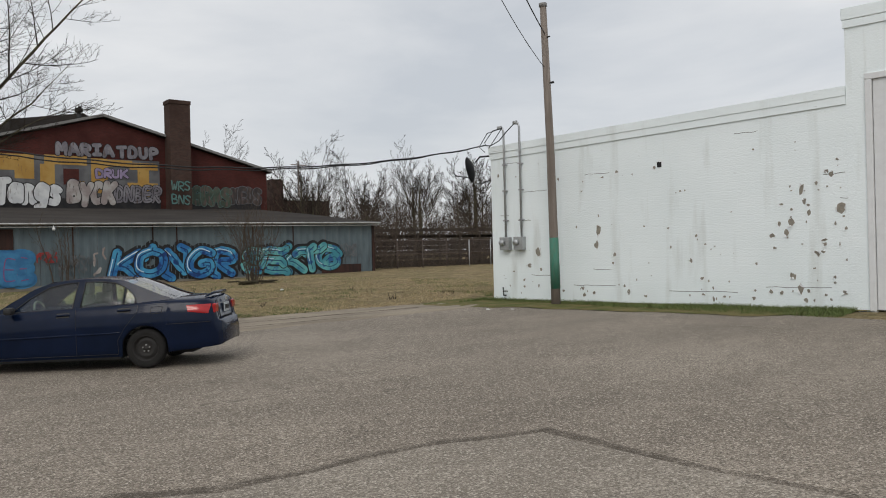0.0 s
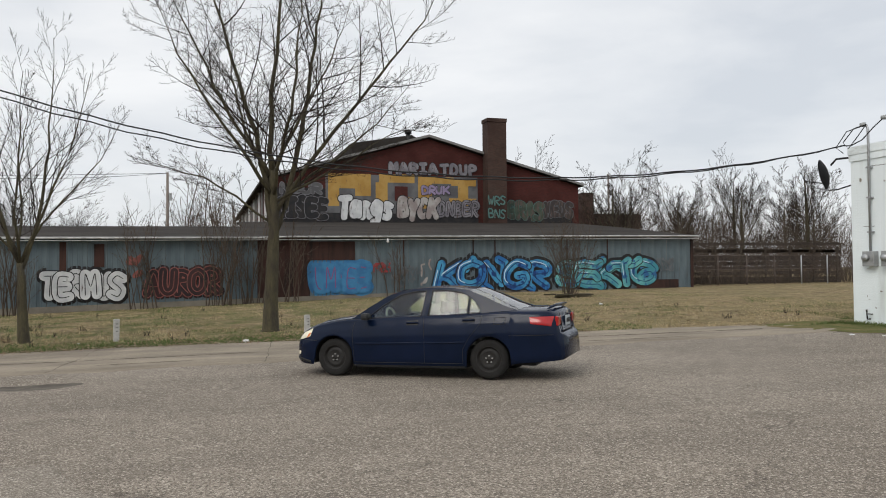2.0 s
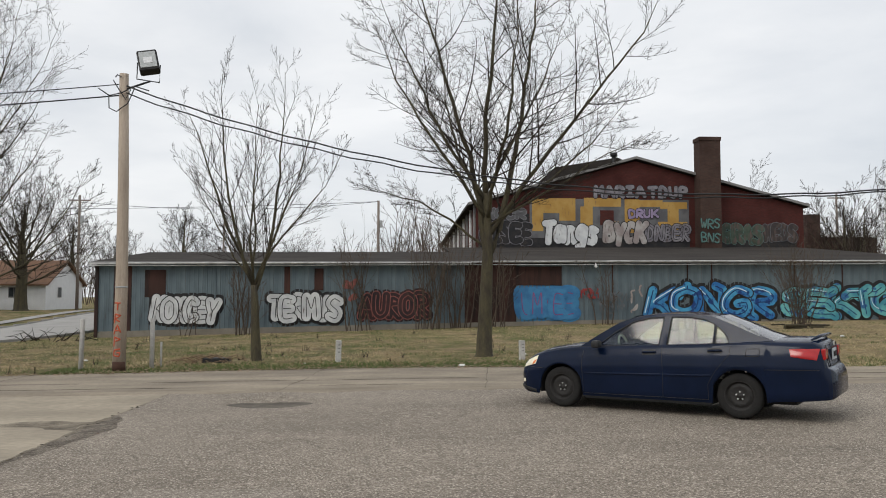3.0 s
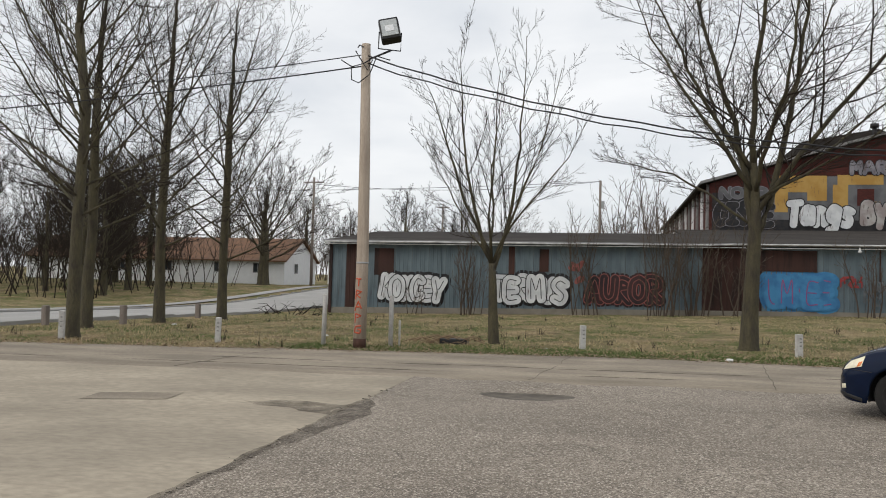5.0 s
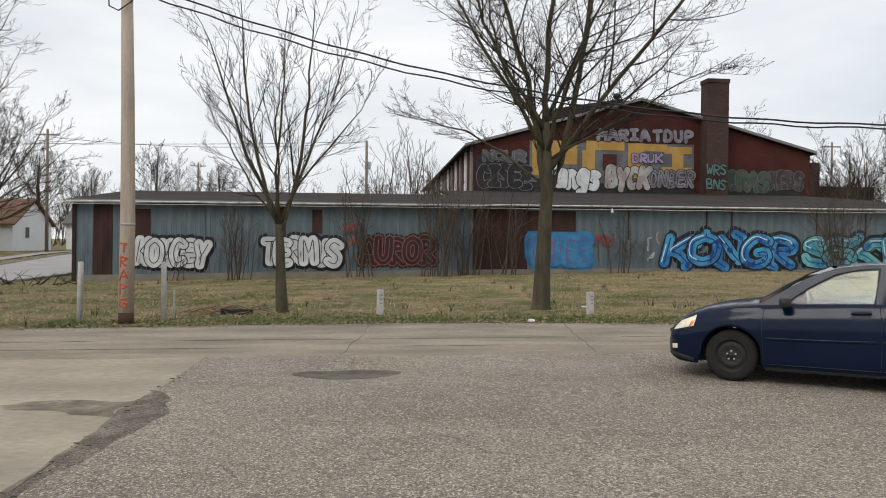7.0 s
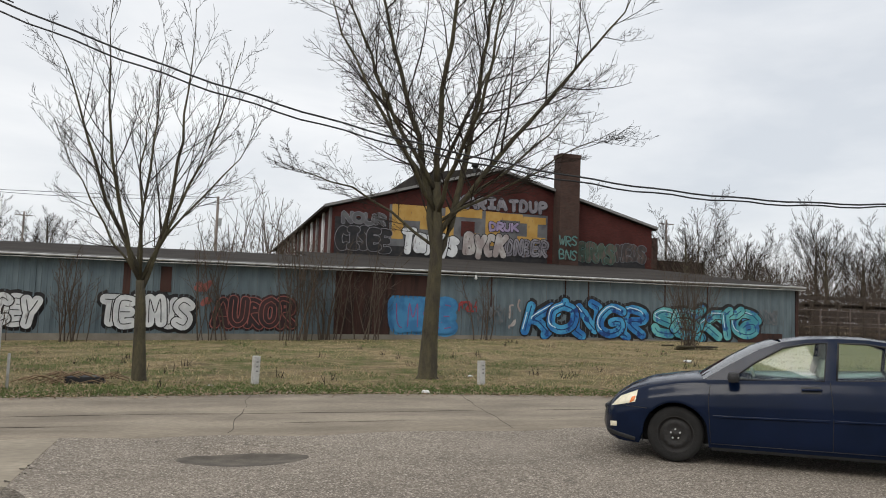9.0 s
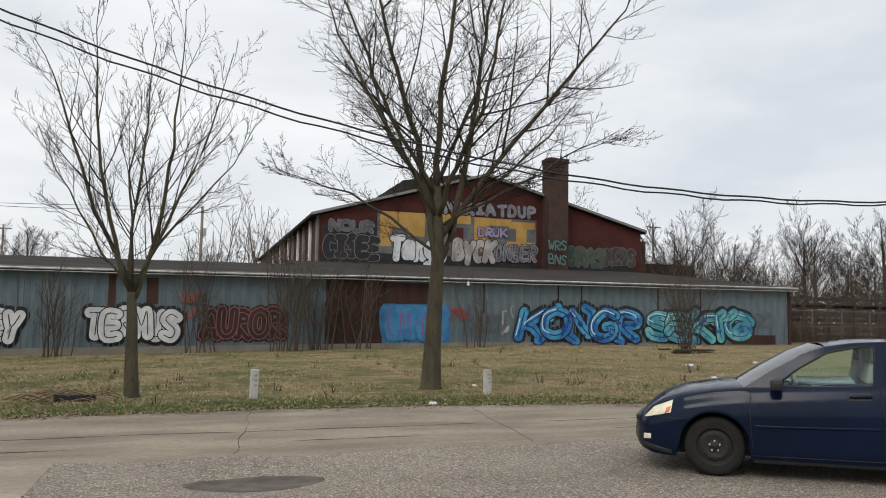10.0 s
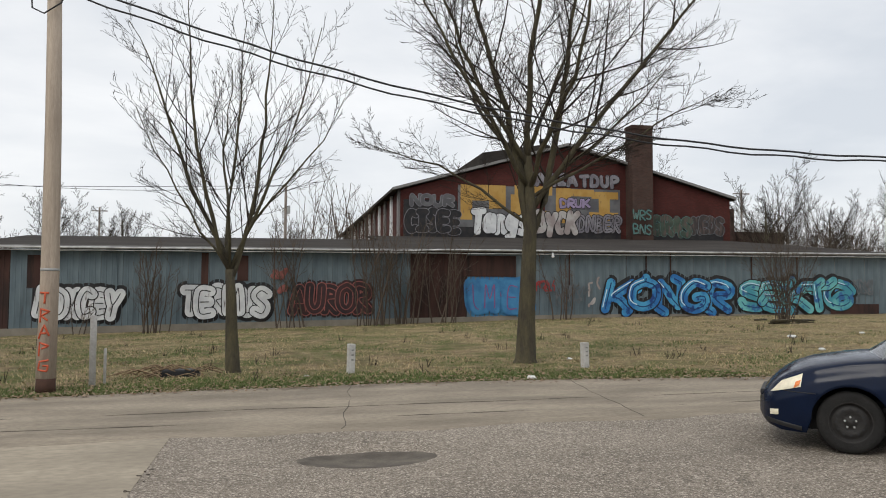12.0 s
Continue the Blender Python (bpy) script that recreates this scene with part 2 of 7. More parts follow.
M_ROOF = mottled("dark_roof_felt", (0.062, 0.056, 0.051), (0.042, 0.038, 0.035), 0.5, (0.022, 0.02, 0.019), 8, 1.0, stretch=(0.4, 1, 1), spec=0.05)
M_GUTTER = plain("grey_gutter", (0.42, 0.42, 0.41), 0.5, 0.2, var=0.3, scale=2)
M_FOUNDATION = mottled("grimy_concrete", (0.24, 0.215, 0.175), (0.17, 0.15, 0.12), 1.5, None, 20)
M_POLE = mottled("weathered_pole", (0.50, 0.42, 0.335), (0.38, 0.315, 0.255), 3, (0.12, 0.08, 0.06), 40, 0.9, 0, 0.5, 0.006, (4, 4, 0.25))
M_POLE_GREY = mottled("grey_pole", (0.26, 0.22, 0.19), (0.18, 0.15, 0.13), 3, (0.09, 0.075, 0.06), 40, 0.9, 0, 0.5, 0.006, (4, 4, 0.25))
M_POST_WHITE = mottled("chipped_white_post", (0.56, 0.55, 0.53), (0.42, 0.41, 0.39), 5, (0.20, 0.17, 0.14), 25, 0.8)
M_WIRE = plain("black_cable", (0.015, 0.015, 0.016), 0.6)
M_GALV = plain("galvanised_steel", (0.42, 0.43, 0.44), 0.45, 0.6, scale=5)
M_GREY_BOX = plain("grey_enclosure", (0.36, 0.37, 0.37), 0.55, 0.2, scale=5)
M_BLACK = plain("black_paint", (0.012, 0.012, 0.013), 0.5)
M_SIDING = mottled("white_siding", (0.74, 0.75, 0.76), (0.68, 0.69, 0.70), 2, (0.6, 0.6, 0.6), 10, 0.7)
M_SHINGLE = mottled("brown_shingles", (0.19, 0.105, 0.062), (0.13, 0.078, 0.052), 1.5, None, 12, 0.95)
M_GREY_SHINGLE = mottled("grey_shingles", (0.10, 0.095, 0.09), (0.13, 0.125, 0.12), 1.5, None, 12, 0.95)
M_TRIM = plain("grey_trim", (0.21, 0.205, 0.20), 0.8)


# ---- building helpers ----
def mesh_of(name, verts, faces, material, smooth=False):
    me = bpy.data.meshes.new(name)
    me.from_pydata(verts, [], faces)
    me.update()
    if material:
        me.materials.append(material)
    if smooth:
        me.polygons.foreach_set("use_smooth", [True] * len(me.polygons))
    return me


def part(name, bm, material, parent=None, label="", smooth=False):
    """Links a bmesh as one mesh object, under a thing or a part."""
    me = bpy.data.meshes.new(name)
    bm.normal_update()
    bm.to_mesh(me)
    bm.free()
    me.materials.append(material)
    if smooth:
        me.polygons.foreach_set("use_smooth", [True] * len(me.polygons))
    ob = new(name, me)
    ob.parent = parent
    if label:
        tagged(ob, label)
    return ob


def empty(name, m=None):
    ob = new(name)
    ob.empty_display_size = 0.2
    if m is not None:
        ob.matrix_basis = m
    return ob


def box(bm, x0, x1, y0, y1, z0, z1, bevel=0.0, m=None):
    r = bmesh.ops.create_cube(bm, size=1.0)
    vs = r["verts"]
    for v in vs:
        v.co = Vector((x0 + (v.co.x + 0.5) * (x1 - x0), y0 + (v.co.y + 0.5) * (y1 - y0), z0 + (v.co.z + 0.5) * (z1 - z0)))
    if bevel:
        es = list({e for v in vs for e in v.link_edges})
        r2 = bmesh.ops.bevel(bm, geom=es, offset=bevel, segments=2, affect="EDGES", profile=0.6)
        vs = list({v for f in r2["faces"] for v in f.verts} | {v for v in vs if v.is_valid})
    if m is not None:
        bmesh.ops.transform(bm, matrix=m, verts=vs)
    return vs


def boxed(x0, x1, y0, y1, z0, z1, bevel=0.0, m=None):
    bm = bmesh.new()
    box(bm, x0, x1, y0, y1, z0, z1, bevel, m)
    return bm


def tube_into(verts, faces, pts, radii, k=6, cap=True):
    """Adds a tapered tube along pts to the lists."""
    base = len(verts)
    n = len(pts)
    for i, p in enumerate(pts):
        a, b = pts[max(0, i - 1)], pts[min(n - 1, i + 1)]
        d = (b - a)
        d = d.normalized() if d.length > 1e-9 else Vector((0, 0, 1))
        s = d.cross(Vector((0, 0, 1)) if abs(d.z) < 0.93 else Vector((1, 0, 0))).normalized()
        t = d.cross(s)
        for j in range(k):
            a2 = 2 * math.pi * j / k
            verts.append(tuple(p + (s * math.cos(a2) + t * math.sin(a2)) * radii[i]))
    for i in range(n - 1):
        for j in range(k):
            j2 = (j + 1) % k
            faces.append((base + i * k + j, base + i * k + j2, base + (i + 1) * k + j2, base + (i + 1) * k + j))
    if cap:
        faces.append(tuple(base + (n - 1) * k + j for j in range(k)))
        faces.append(tuple(base + j for j in reversed(range(k))))


def tubes(name, runs, material, parent=None, k=6, label="", smooth=True):
    """One mesh of several tubes; runs: (points, radius or radii)."""
    verts, faces = [], []
    for pts, r in runs:
        pts = [Vector(p) for p in pts]
        tube_into(verts, faces, pts, r if isinstance(r, (list, tuple)) else [r] * len(pts), k)
    ob = new(name, mesh_of(name, verts, faces, material, smooth))
    ob.parent = parent
    if label:
        tagged(ob, label)
    return ob


def smooth_step(a, b, x):
    t = min(1.0, max(0.0, (x - a) / (b - a)))
    return t * t * (3 - 2 * t)


def ground_z(x, y):
    """The lie of the land: it falls gently to the west, rises again beyond the street."""
    near = 0.013 * max(-24.0, min(30.0, x)) - 0.05 + 0.05 * smooth_step(18.5, 21.5, y)
    shed = float(np.interp(x, (-40, -17.6, 12.6, 30, 60), (-0.62, -0.62, 0.22, 0.42, 0.5)))
    z = near + (shed - near) * smooth_step(23, 45, y)
    far = smooth_step(47, 76, y) * (1 - smooth_step(-24, -14, x))
    return z + (0.35 - z) * far


def sheet(name, xs, ys, lift, material, dip=None, zf=None):
    """A gridded surface laid on the land."""
    zf = zf or ground_z
    verts = [(x, y, zf(x, y) + lift + (dip(x, y) if dip else 0)) for y in ys for x in xs]
    w = len(xs)
    faces = [(j * w + i, j * w + i + 1, (j + 1) * w + i + 1, (j + 1) * w + i) for j in range(len(ys) - 1) for i in range(w - 1)]
    ob = new(name, mesh_of(name, verts, faces, material, True))
    return tagged(ob, kind="structure")


def steps(a, b, d):
    n = max(1, round((b - a) / d))
    return [a + (b - a) * i / n for i in range(n + 1)]


# ---- ground ----
g_x = [-900, -400, -200, -120, -80] + steps(-60, 70, 1.0) + [90, 130, 220, 420, 900]
g_y = [-600, -200, -80, -40] + steps(-25, 95, 1.0) + [110, 140, 200, 400, 900]
HOLE = (-2.95, 15.0)


def strip_edge(x):
    """Ragged northern edge of the paved strip."""
    line = float(np.interp(x, (-60, -15, -8, -2, 1, 4, 8.5, 11.5, 15, 20), (19.2, 19.55, 20.1, 20.45, 20.3, 19.85, 19.25, 19.1, 18.2, 17.5)))
    return line + 0.14 * noise.noise(Vector((x * 0.5, 0, 7))) + 0.06 * noise.noise(Vector((x * 2.2, 0, 3)))


def rough_land(x, y):
    if -60 < x < 15.6 and y < strip_edge(x) - 0.3:
        return -0.16
    return 0.035 * noise.noise(Vector((x * 0.7, y * 0.7, 0.3))) + 0.02 * noise.noise(Vector((x * 2.1, y * 2.1, 4))) if abs(x) < 70 and y < 95 else 0.0


ground = sheet("ground", g_x, g_y, 0.0, M_GRASS, rough_land)
tagged(ground, "patchy winter lawn of straw and green grass", "lawn")


def hole_dip(x, y):
    d = math.hypot((x - HOLE[0]) / 1.05, (y - HOLE[1]) / 0.85)
    return -0.075 * (1 - smooth_step(0.15, 1.0, d)) + 0.008 * noise.noise(Vector((x * 0.8, y * 0.8, 2)))


lot = sheet("pavement", steps(-5.0, -4.3, 0.25) + steps(-4.2, -1.6, 0.1) + steps(-1.5, 15.9, 0.25), steps(-14, 13.7, 0.25) + steps(13.8, 16.2, 0.1) + steps(16.3, 16.9, 0.2), 0.02, M_ASPHALT, hole_dip)
tagged(lot, "worn grey asphalt parking lot with fine cracks", "parking lot")
pad = sheet("pavement_pad", steps(-60, -5.0, 0.8), steps(-14, 16.9, 0.8), 0.022, M_CONCRETE)
tagged(pad, "stained pale concrete parking slab", "concrete slab")


M_SILT = mottled("damp_silt", (0.15, 0.128, 0.10), (0.065, 0.054, 0.042), 3.0, (0.06, 0.05, 0.04), 30, 0.9)
M_VERGE = mottled("rough_green_verge", (0.10, 0.115, 0.035), (0.20, 0.165, 0.075), 2.2, (0.05, 0.045, 0.02), 18, 0.95, 0, 0.8, 0.03, spec=0.1)


def soil_disc():
    """Dark silt lying in the bottom of the pothole."""
    v, f = [], []
    n, rows = 40, 9
    for i in range(rows + 1):
        for j in range(n):
            a = 2 * math.pi * j / n
            r = i / rows * (1 + 0.1 * noise.noise(Vector((math.cos(a), math.sin(a), 3))) + 0.04 * noise.noise(Vector((3 * math.cos(a), 3 * math.sin(a), 5))))
            x, y = HOLE[0] + 0.72 * r * math.cos(a), HOLE[1] - 0.06 + 0.42 * r * math.sin(a)
            v.append((x, y, ground_z(x, y) + 0.028 + hole_dip(x, y) - (0.012 if i == rows else 0)))
    for i in range(rows):
        for j in range(n):
            f.append((i * n + j, i * n + (j + 1) % n, (i + 1) * n + (j + 1) % n, (i + 1) * n + j))
    ob = new("pavement_pothole", mesh_of("pavement_pothole", v, f, M_SILT, True))
    return tagged(ob, "dark silt in a shallow pothole", "pothole", kind="structure")


def strip(name, y0f, y1f, xs, lift, material):
    verts, faces = [], []
    across = (0, 0.025, 0.25, 0.5, 0.75, 1)
    k = len(across)
    for x in xs:
        for j, share in enumerate(across):
            y = y0f(x) + (y1f(x) - y0f(x)) * share
            verts.append((x, y, ground_z(x, y) + lift - (0.03 if j == 0 else 0) + 0.006 * noise.noise(Vector((x, y, 1)))))
    for i in range(len(xs) - 1):
        for j in range(k - 1):
            faces.append((i * k + j, (i + 1) * k + j, (i + 1) * k + j + 1, i * k + j + 1))
    return tagged(new(name, mesh_of(name, verts, faces, material, True)), kind="structure")


apron = strip("pavement_strip", lambda x: 16.2 + 0.22 * noise.noise(Vector((x * 0.7, 5, 1))) + 0.08 * noise.noise(Vector((x * 3.1, 5, 2))), strip_edge, steps(-60, 20, 0.35), 0.03, M_STRIP)
tagged(apron, "old cracked concrete lane along the lawn", "lane")
joint_runs = []
for y_j, x_a, x_b in ((17.2, -14, 10.5), (18.2, -11, 13.0)):
    pts = [(x, y_j + 0.05 * noise.noise(Vector((x * 0.6, y_j, 0))) - 0.06 * max(0, x - 4), 0) for x in steps(x_a, x_b, 0.4)]
    joint_runs.append(([(x, y, ground_z(x, y) + 0.027 - 0.03 * max(0.0, noise.noise(Vector((x * 0.55, y, 8))))) for x, y, _ in pts], [0.007 + 0.018 * abs(noise.noise(Vector((x * 1.3, 3, y)))) for x, y, _ in pts]))
for x_j in (-9.3, -2.9, 0.9, 6.4):
    pts = [(x_j + 0.10 * noise.noise(Vector((0, y * 1.4, x_j))) + 0.12 * (y - 18), y) for y in steps(16.4, strip_edge(x_j), 0.25)]
    joint_runs.append(([(x, y, ground_z(x, y) + 0.0285) for x, y in pts], 0.006))
joints = tubes("trim_joints", joint_runs, M_TAR, k=5)
tagged(joints, "dark open joints and cracks in the concrete lane", "joint", kind="structure")

street = sheet("road", steps(-26.6, -20.2, 0.8), steps(-60, 160, 2.0), 0.05, M_STREET)
tagged(street, "pale concrete side street beyond the lawn", "street")
cross = sheet("pavement_walk", steps(-29.6, -28.4, 0.6), steps(-60, 160, 2.0), 0.06, M_STREET)
tagged(cross, "narrow concrete pavement along the street", "pavement")
kerb_bm = bmesh.new()
for y in steps(-20, 120, 2.0)[:-1]:
    for x in (-26.75, -20.2):
        box(kerb_bm, x, x + 0.15, y, y + 1.99, ground_z(x, y) - 0.1, ground_z(x, y + 1) + 0.13, 0.02)
tagged(part("kerb", kerb_bm, M_STREET), "weathered concrete kerbs of the street", "kerb", kind="structure")


# a paler asphalt patch with a ragged border
def outline_patch(name, pts, lift, material, wob=0.06):
    ring = []
    n = len(pts)
    for i in range(n):
        a, b = Vector(pts[i]), Vector(pts[(i + 1) % n])
        for s in range(12):
            p = a.lerp(b, s / 12)
            p += Vector((noise.noise(Vector((p.x * 2, p.y * 2, 1))), noise.noise(Vector((p.x * 2, p.y * 2, 9))))) * wob
            ring.append(p)
    bm = bmesh.new()
    vs = [bm.verts.new((p.x, p.y, ground_z(p.x, p.y) + lift)) for p in ring]
    bmesh.ops.triangulate(bm, faces=[bm.faces.new(vs)])
    return tagged(part(name, bm, material), kind="structure")


patch = outline_patch("pavement_patch", [(-3.2, 9.05), (-1.75, 8.95), (-1.35, 7.8), (0.65, 6.2), (2.0, 5.42), (3.8, 5.38), (4.91, 5.01), (4.88, 4.3), (4.84, 3.5), (4.95, 2.4), (5.0, -6), (-3.4, -6)], 0.034, M_PATCH)
tagged(patch, "paler asphalt patch with a dark ragged border", "asphalt patch")


def ragged_mat():
    """Thin dark silt that breaks up at its edges."""
    m, n, l, b = node_mat("thin_dark_silt", 0.85, 0, 0.3)
    b.inputs["Base Color"].default_value = (0.10, 0.083, 0.064, 1)
    tr, mx = n.new("ShaderNodeBsdfTransparent"), n.new("ShaderNodeMixShader")
    l.new(noise_fac(n, l, coords(n, l), 2.2, 8, 0.30, 0.85, 0.7), mx.inputs[0])
    l.new(tr.outputs[0], mx.inputs[1])
    l.new(b.outputs[0], mx.inputs[2])
    l.new(mx.outputs[0], n["Material Output"].inputs["Surface"])
    return m


M_DAMP = ragged_mat()
soil_disc()
seam = outline_patch("pavement_seam", [(-1.1, 7.75), (0.75, 6.4), (2.05, 5.6), (3.85, 5.55), (5.06, 5.16), (5.04, 4.3), (5.0, 3.5), (5.1, 2.4), (5.15, -6), (4.4, -6), (4.3, 2.0), (4.0, 4.7), (2.0, 5.0), (0.4, 5.7), (-1.4, 7.2)], 0.0285, M_DAMP, 0.12)
tagged(seam, "dark worn seam round the pale asphalt patch", "seam")
damp = outline_patch("pavement_damp", [(-5.04, 13.8), (-4.80, 13.4), (-4.62, 12.8), (-4.62, 12.1), (-4.78, 11.3), (-4.88, 10.0), (-4.92, 8.0), (-4.94, 6.0), (-5.04, 6.0), (-5.04, 9.0), (-5.04, 11.7)], 0.027, M_DAMP, 0.14)
tagged(damp, "dark damp silt along the asphalt edge where water gathers", "damp silt")
stain = outline_patch("pavement_stain", [(-5.03, 13.3), (-5.03, 12.3), (-5.3, 12.5), (-6.1, 12.85), (-6.5, 13.1), (-5.8, 13.2)], 0.027, M_DAMP, 0.2)
tagged(stain, "dark silt stain spreading over the concrete slab", "silt stain")

# ---- white block building ----
WA = Vector((15.98, 17.77, 0))
W_U = Vector((0.145, -0.989, 0)).normalized()
W_N = Vector((-W_U.y, W_U.x, 0))
W_M = Matrix(((W_U.x, W_N.x, 0, WA.x), (W_U.y, W_N.y, 0, WA.y), (0, 0, 1, 0), (0, 0, 0, 1))) @ Matrix.Scale(1.11, 4)
white = empty("white_building", W_M)
tagged(white, "white-painted concrete block building with peeling paint", "building")


def slope_box(bm, u0, u1, n0, n1, z0a, z0b, z1a, z1b):
    """A slab whose under and upper side slope from u0 to u1."""
    c = [(u0, n0, z0a), (u1, n0, z0b), (u1, n1, z0b), (u0, n1, z0a), (u0, n0, z1a), (u1, n0, z1b), (u1, n1, z1b), (u0, n1, z1a)]
    v = [bm.verts.new(p) for p in c]
    for f in ((0, 3, 2, 1), (4, 5, 6, 7), (0, 1, 5, 4), (1, 2, 6, 5), (2, 3, 7, 6), (3, 0, 4, 7)):
        bm.faces.new([v[i] for i in f])


for wall_name, slab in (("wall", (0, 9.05, 0, 0.3, -0.3, -0.3, 4.0, 4.24)), ("wall", (0, 9.05, 11.7, 12, -0.3, -0.3, 4.0, 4.24)), ("wall", (0, 0.3, 0.302, 11.698, -0.3, -0.3, 3.98, 3.98)), ("flat_roof", (0.302, 9.05, 0.302, 11.698, 3.6, 3.6, 3.7, 3.7))):
    bm = bmesh.new()
    slope_box(bm, *slab)
    part(wall_name, bm, M_BLOCK, white)
bm = bmesh.new()
slope_box(bm, -0.03, 9.048, -0.03, 0.33, 4.003, 4.243, 4.16, 4.41)
slope_box(bm, -0.03, 0.33, 0.332, 11.9, 4.003, 4.003, 4.16, 4.16)
part("parapet", bm, M_BLOCK, white)
bm = bmesh.new()
slope_box(bm, -0.045, 9.048, -0.045, 0.345, 4.163, 4.413, 4.35, 4.60)
slope_box(bm, -0.045, 0.345, 0.347, 11.9, 4.163, 4.163, 4.35, 4.35)
part("coping", bm, M_BLOCK, white)
for slab in ((9.052, 9.42, -0.012, 12, -0.3, 5.72), (9.422, 11.598, -0.012, 12, 4.72, 5.72), (11.6, 22, -0.012, 12, -0.3, 5.72), (9.43, 11.59, 0.6, 0.8, -0.3, 4.7)):
    part("tall_wall", boxed(*slab), M_BLOCK, white)
part("tall_parapet", boxed(9.02, 22.02, -0.045, 12.02, 5.723, 5.88, 0.01), M_BLOCK, white)
part("tall_coping", boxed(9.0, 22.05, -0.06, 12.05, 5.883, 6.12, 0.015), M_BLOCK, white)
part("door_frame", boxed(9.40, 11.62, -0.05, 0.1, 4.66, 4.78, 0.01), M_SIDING, white)
part("door_jamb", boxed(9.40, 9.52, -0.05, 0.1, 0.1, 4.658, 0.01), M_SIDING, white)
for i in range(7):
    part("door_slat", boxed(9.53 + i * 0.295, 9.53 + i * 0.295 + 0.285, 0.0, 0.06, 0.2, 4.655, 0.015), M_SIDING, white)

# ---- long sheet-metal shed ----
SHED_Y = 46.02
shed = empty("shed", Matrix.Translation((0, SHED_Y, 0)))
tagged(shed, "long low blue-grey sheet-metal shed, rusted and painted over", "shed")
SHED_X0, SHED_X1 = -17.6, 30.5


def eave(x):
    return 3.40 + 0.006 * (x + 17.6)


def panel_mesh(width, height):
    """A ribbed sheet with folded edges."""
    prof, x = [], 0.0
    n = 4
    for i in range(n):
        w = width / n
        prof += [(x, 0.0), (x + w * 0.72, 0.0), (x + w * 0.79, -0.013), (x + w * 0.93, -0.013)]
        x += w
    prof.append((width, 0.0))
    verts = [(px, py, z) for z in (0, height) for px, py in prof]
    k = len(prof)
    faces = [(i, i + 1, k + i + 1, k + i) for i in range(k - 1)]
    return verts, faces


part("core", boxed(SHED_X0 + 0.06, SHED_X1 - 0.06, 0.05, 18.3, -1.2, 3.30), M_FOUNDATION, shed)
for a, b in zip(steps(SHED_X0, SHED_X1, 4.0), steps(SHED_X0, SHED_X1, 4.0)[1:]):
    bm = bmesh.new()
    slope_box(bm, a, b - 0.01, -0.05, 0.04, -1.2, -1.2, float(np.interp(a, (-17.6, 0, 12), (-0.28, 0.16, 0.40))), float(np.interp(b, (-17.6, 0, 12), (-0.28, 0.16, 0.40))))
    part("plinth", bm, M_FOUNDATION, shed, "low grimy concrete plinth")
rng = random.Random(4)
for i, x in enumerate(steps(SHED_X0, SHED_X1, 0.96)[:-1]):
    z0 = float(np.interp(x, (-17.6, 0, 12), (-0.30, 0.14, 0.38)))
    h = eave(x) - z0 - 0.02
    v, f = panel_mesh(0.955, h)
    rusty = -17.5 < x < -16.0 or 2.6 < x < 5.0
    ob = new("panel", mesh_of("panel", v, f, M_RUST if rusty else M_PANEL))
    ob.parent = shed
    ob.location = (x, rng.uniform(-0.008, 0.008) - 0.03, z0)
    ob.rotation_euler = (rng.uniform(-0.004, 0.004), 0, 0)
# darker sheets over former openings
for x0, x1, z0, z1 in ((-14.97, -13.84, 1.6, 3.1), (-7.4, -7.08, 1.7, 3.3), (-5.75, -5.25, 2.0, 3.2), (5.3, 8.05, 2.3, 3.36), (26.3, 29.4, 0.4, 0.95)):
    part("rusty_sheet", boxed(x0, x1, -0.075, -0.064, z0, z1), M_RUST, shed, "rust-brown patch sheet")
for x in (10.9, 15.2, 16.6, 21.4, 24.2, -11.2, -3.3, 0.4):
    part("seam", boxed(x, x + 0.07, -0.085, -0.064, 1.9 if x > 8 else 0.2, eave(x) - 0.02), M_RUST if x > 8 else M_PANEL, shed)
# end walls
for x in (SHED_X0, SHED_X1 - 0.05):
    part("end_wall", boxed(x, x + 0.05, 0.045, 18.4, -1.2, 3.38), M_PANEL, shed)


def roof_slab(bm, x0, x1, y0, y1, z0, z1, tilt, thick=0.12):
    slab = [(x0, y0, z0), (x1, y0, z0 + tilt), (x1, y1, z1 + tilt), (x0, y1, z1)]
    v = [bm.verts.new(p) for p in slab] + [bm.verts.new((p[0], p[1], p[2] - thick)) for p in slab]
    for f in ((0, 1, 2, 3), (7, 6, 5, 4), (0, 4, 5, 1), (1, 5, 6, 2), (2, 6, 7, 3), (3, 7, 4, 0)):
        bm.faces.new([v[i] for i in f])


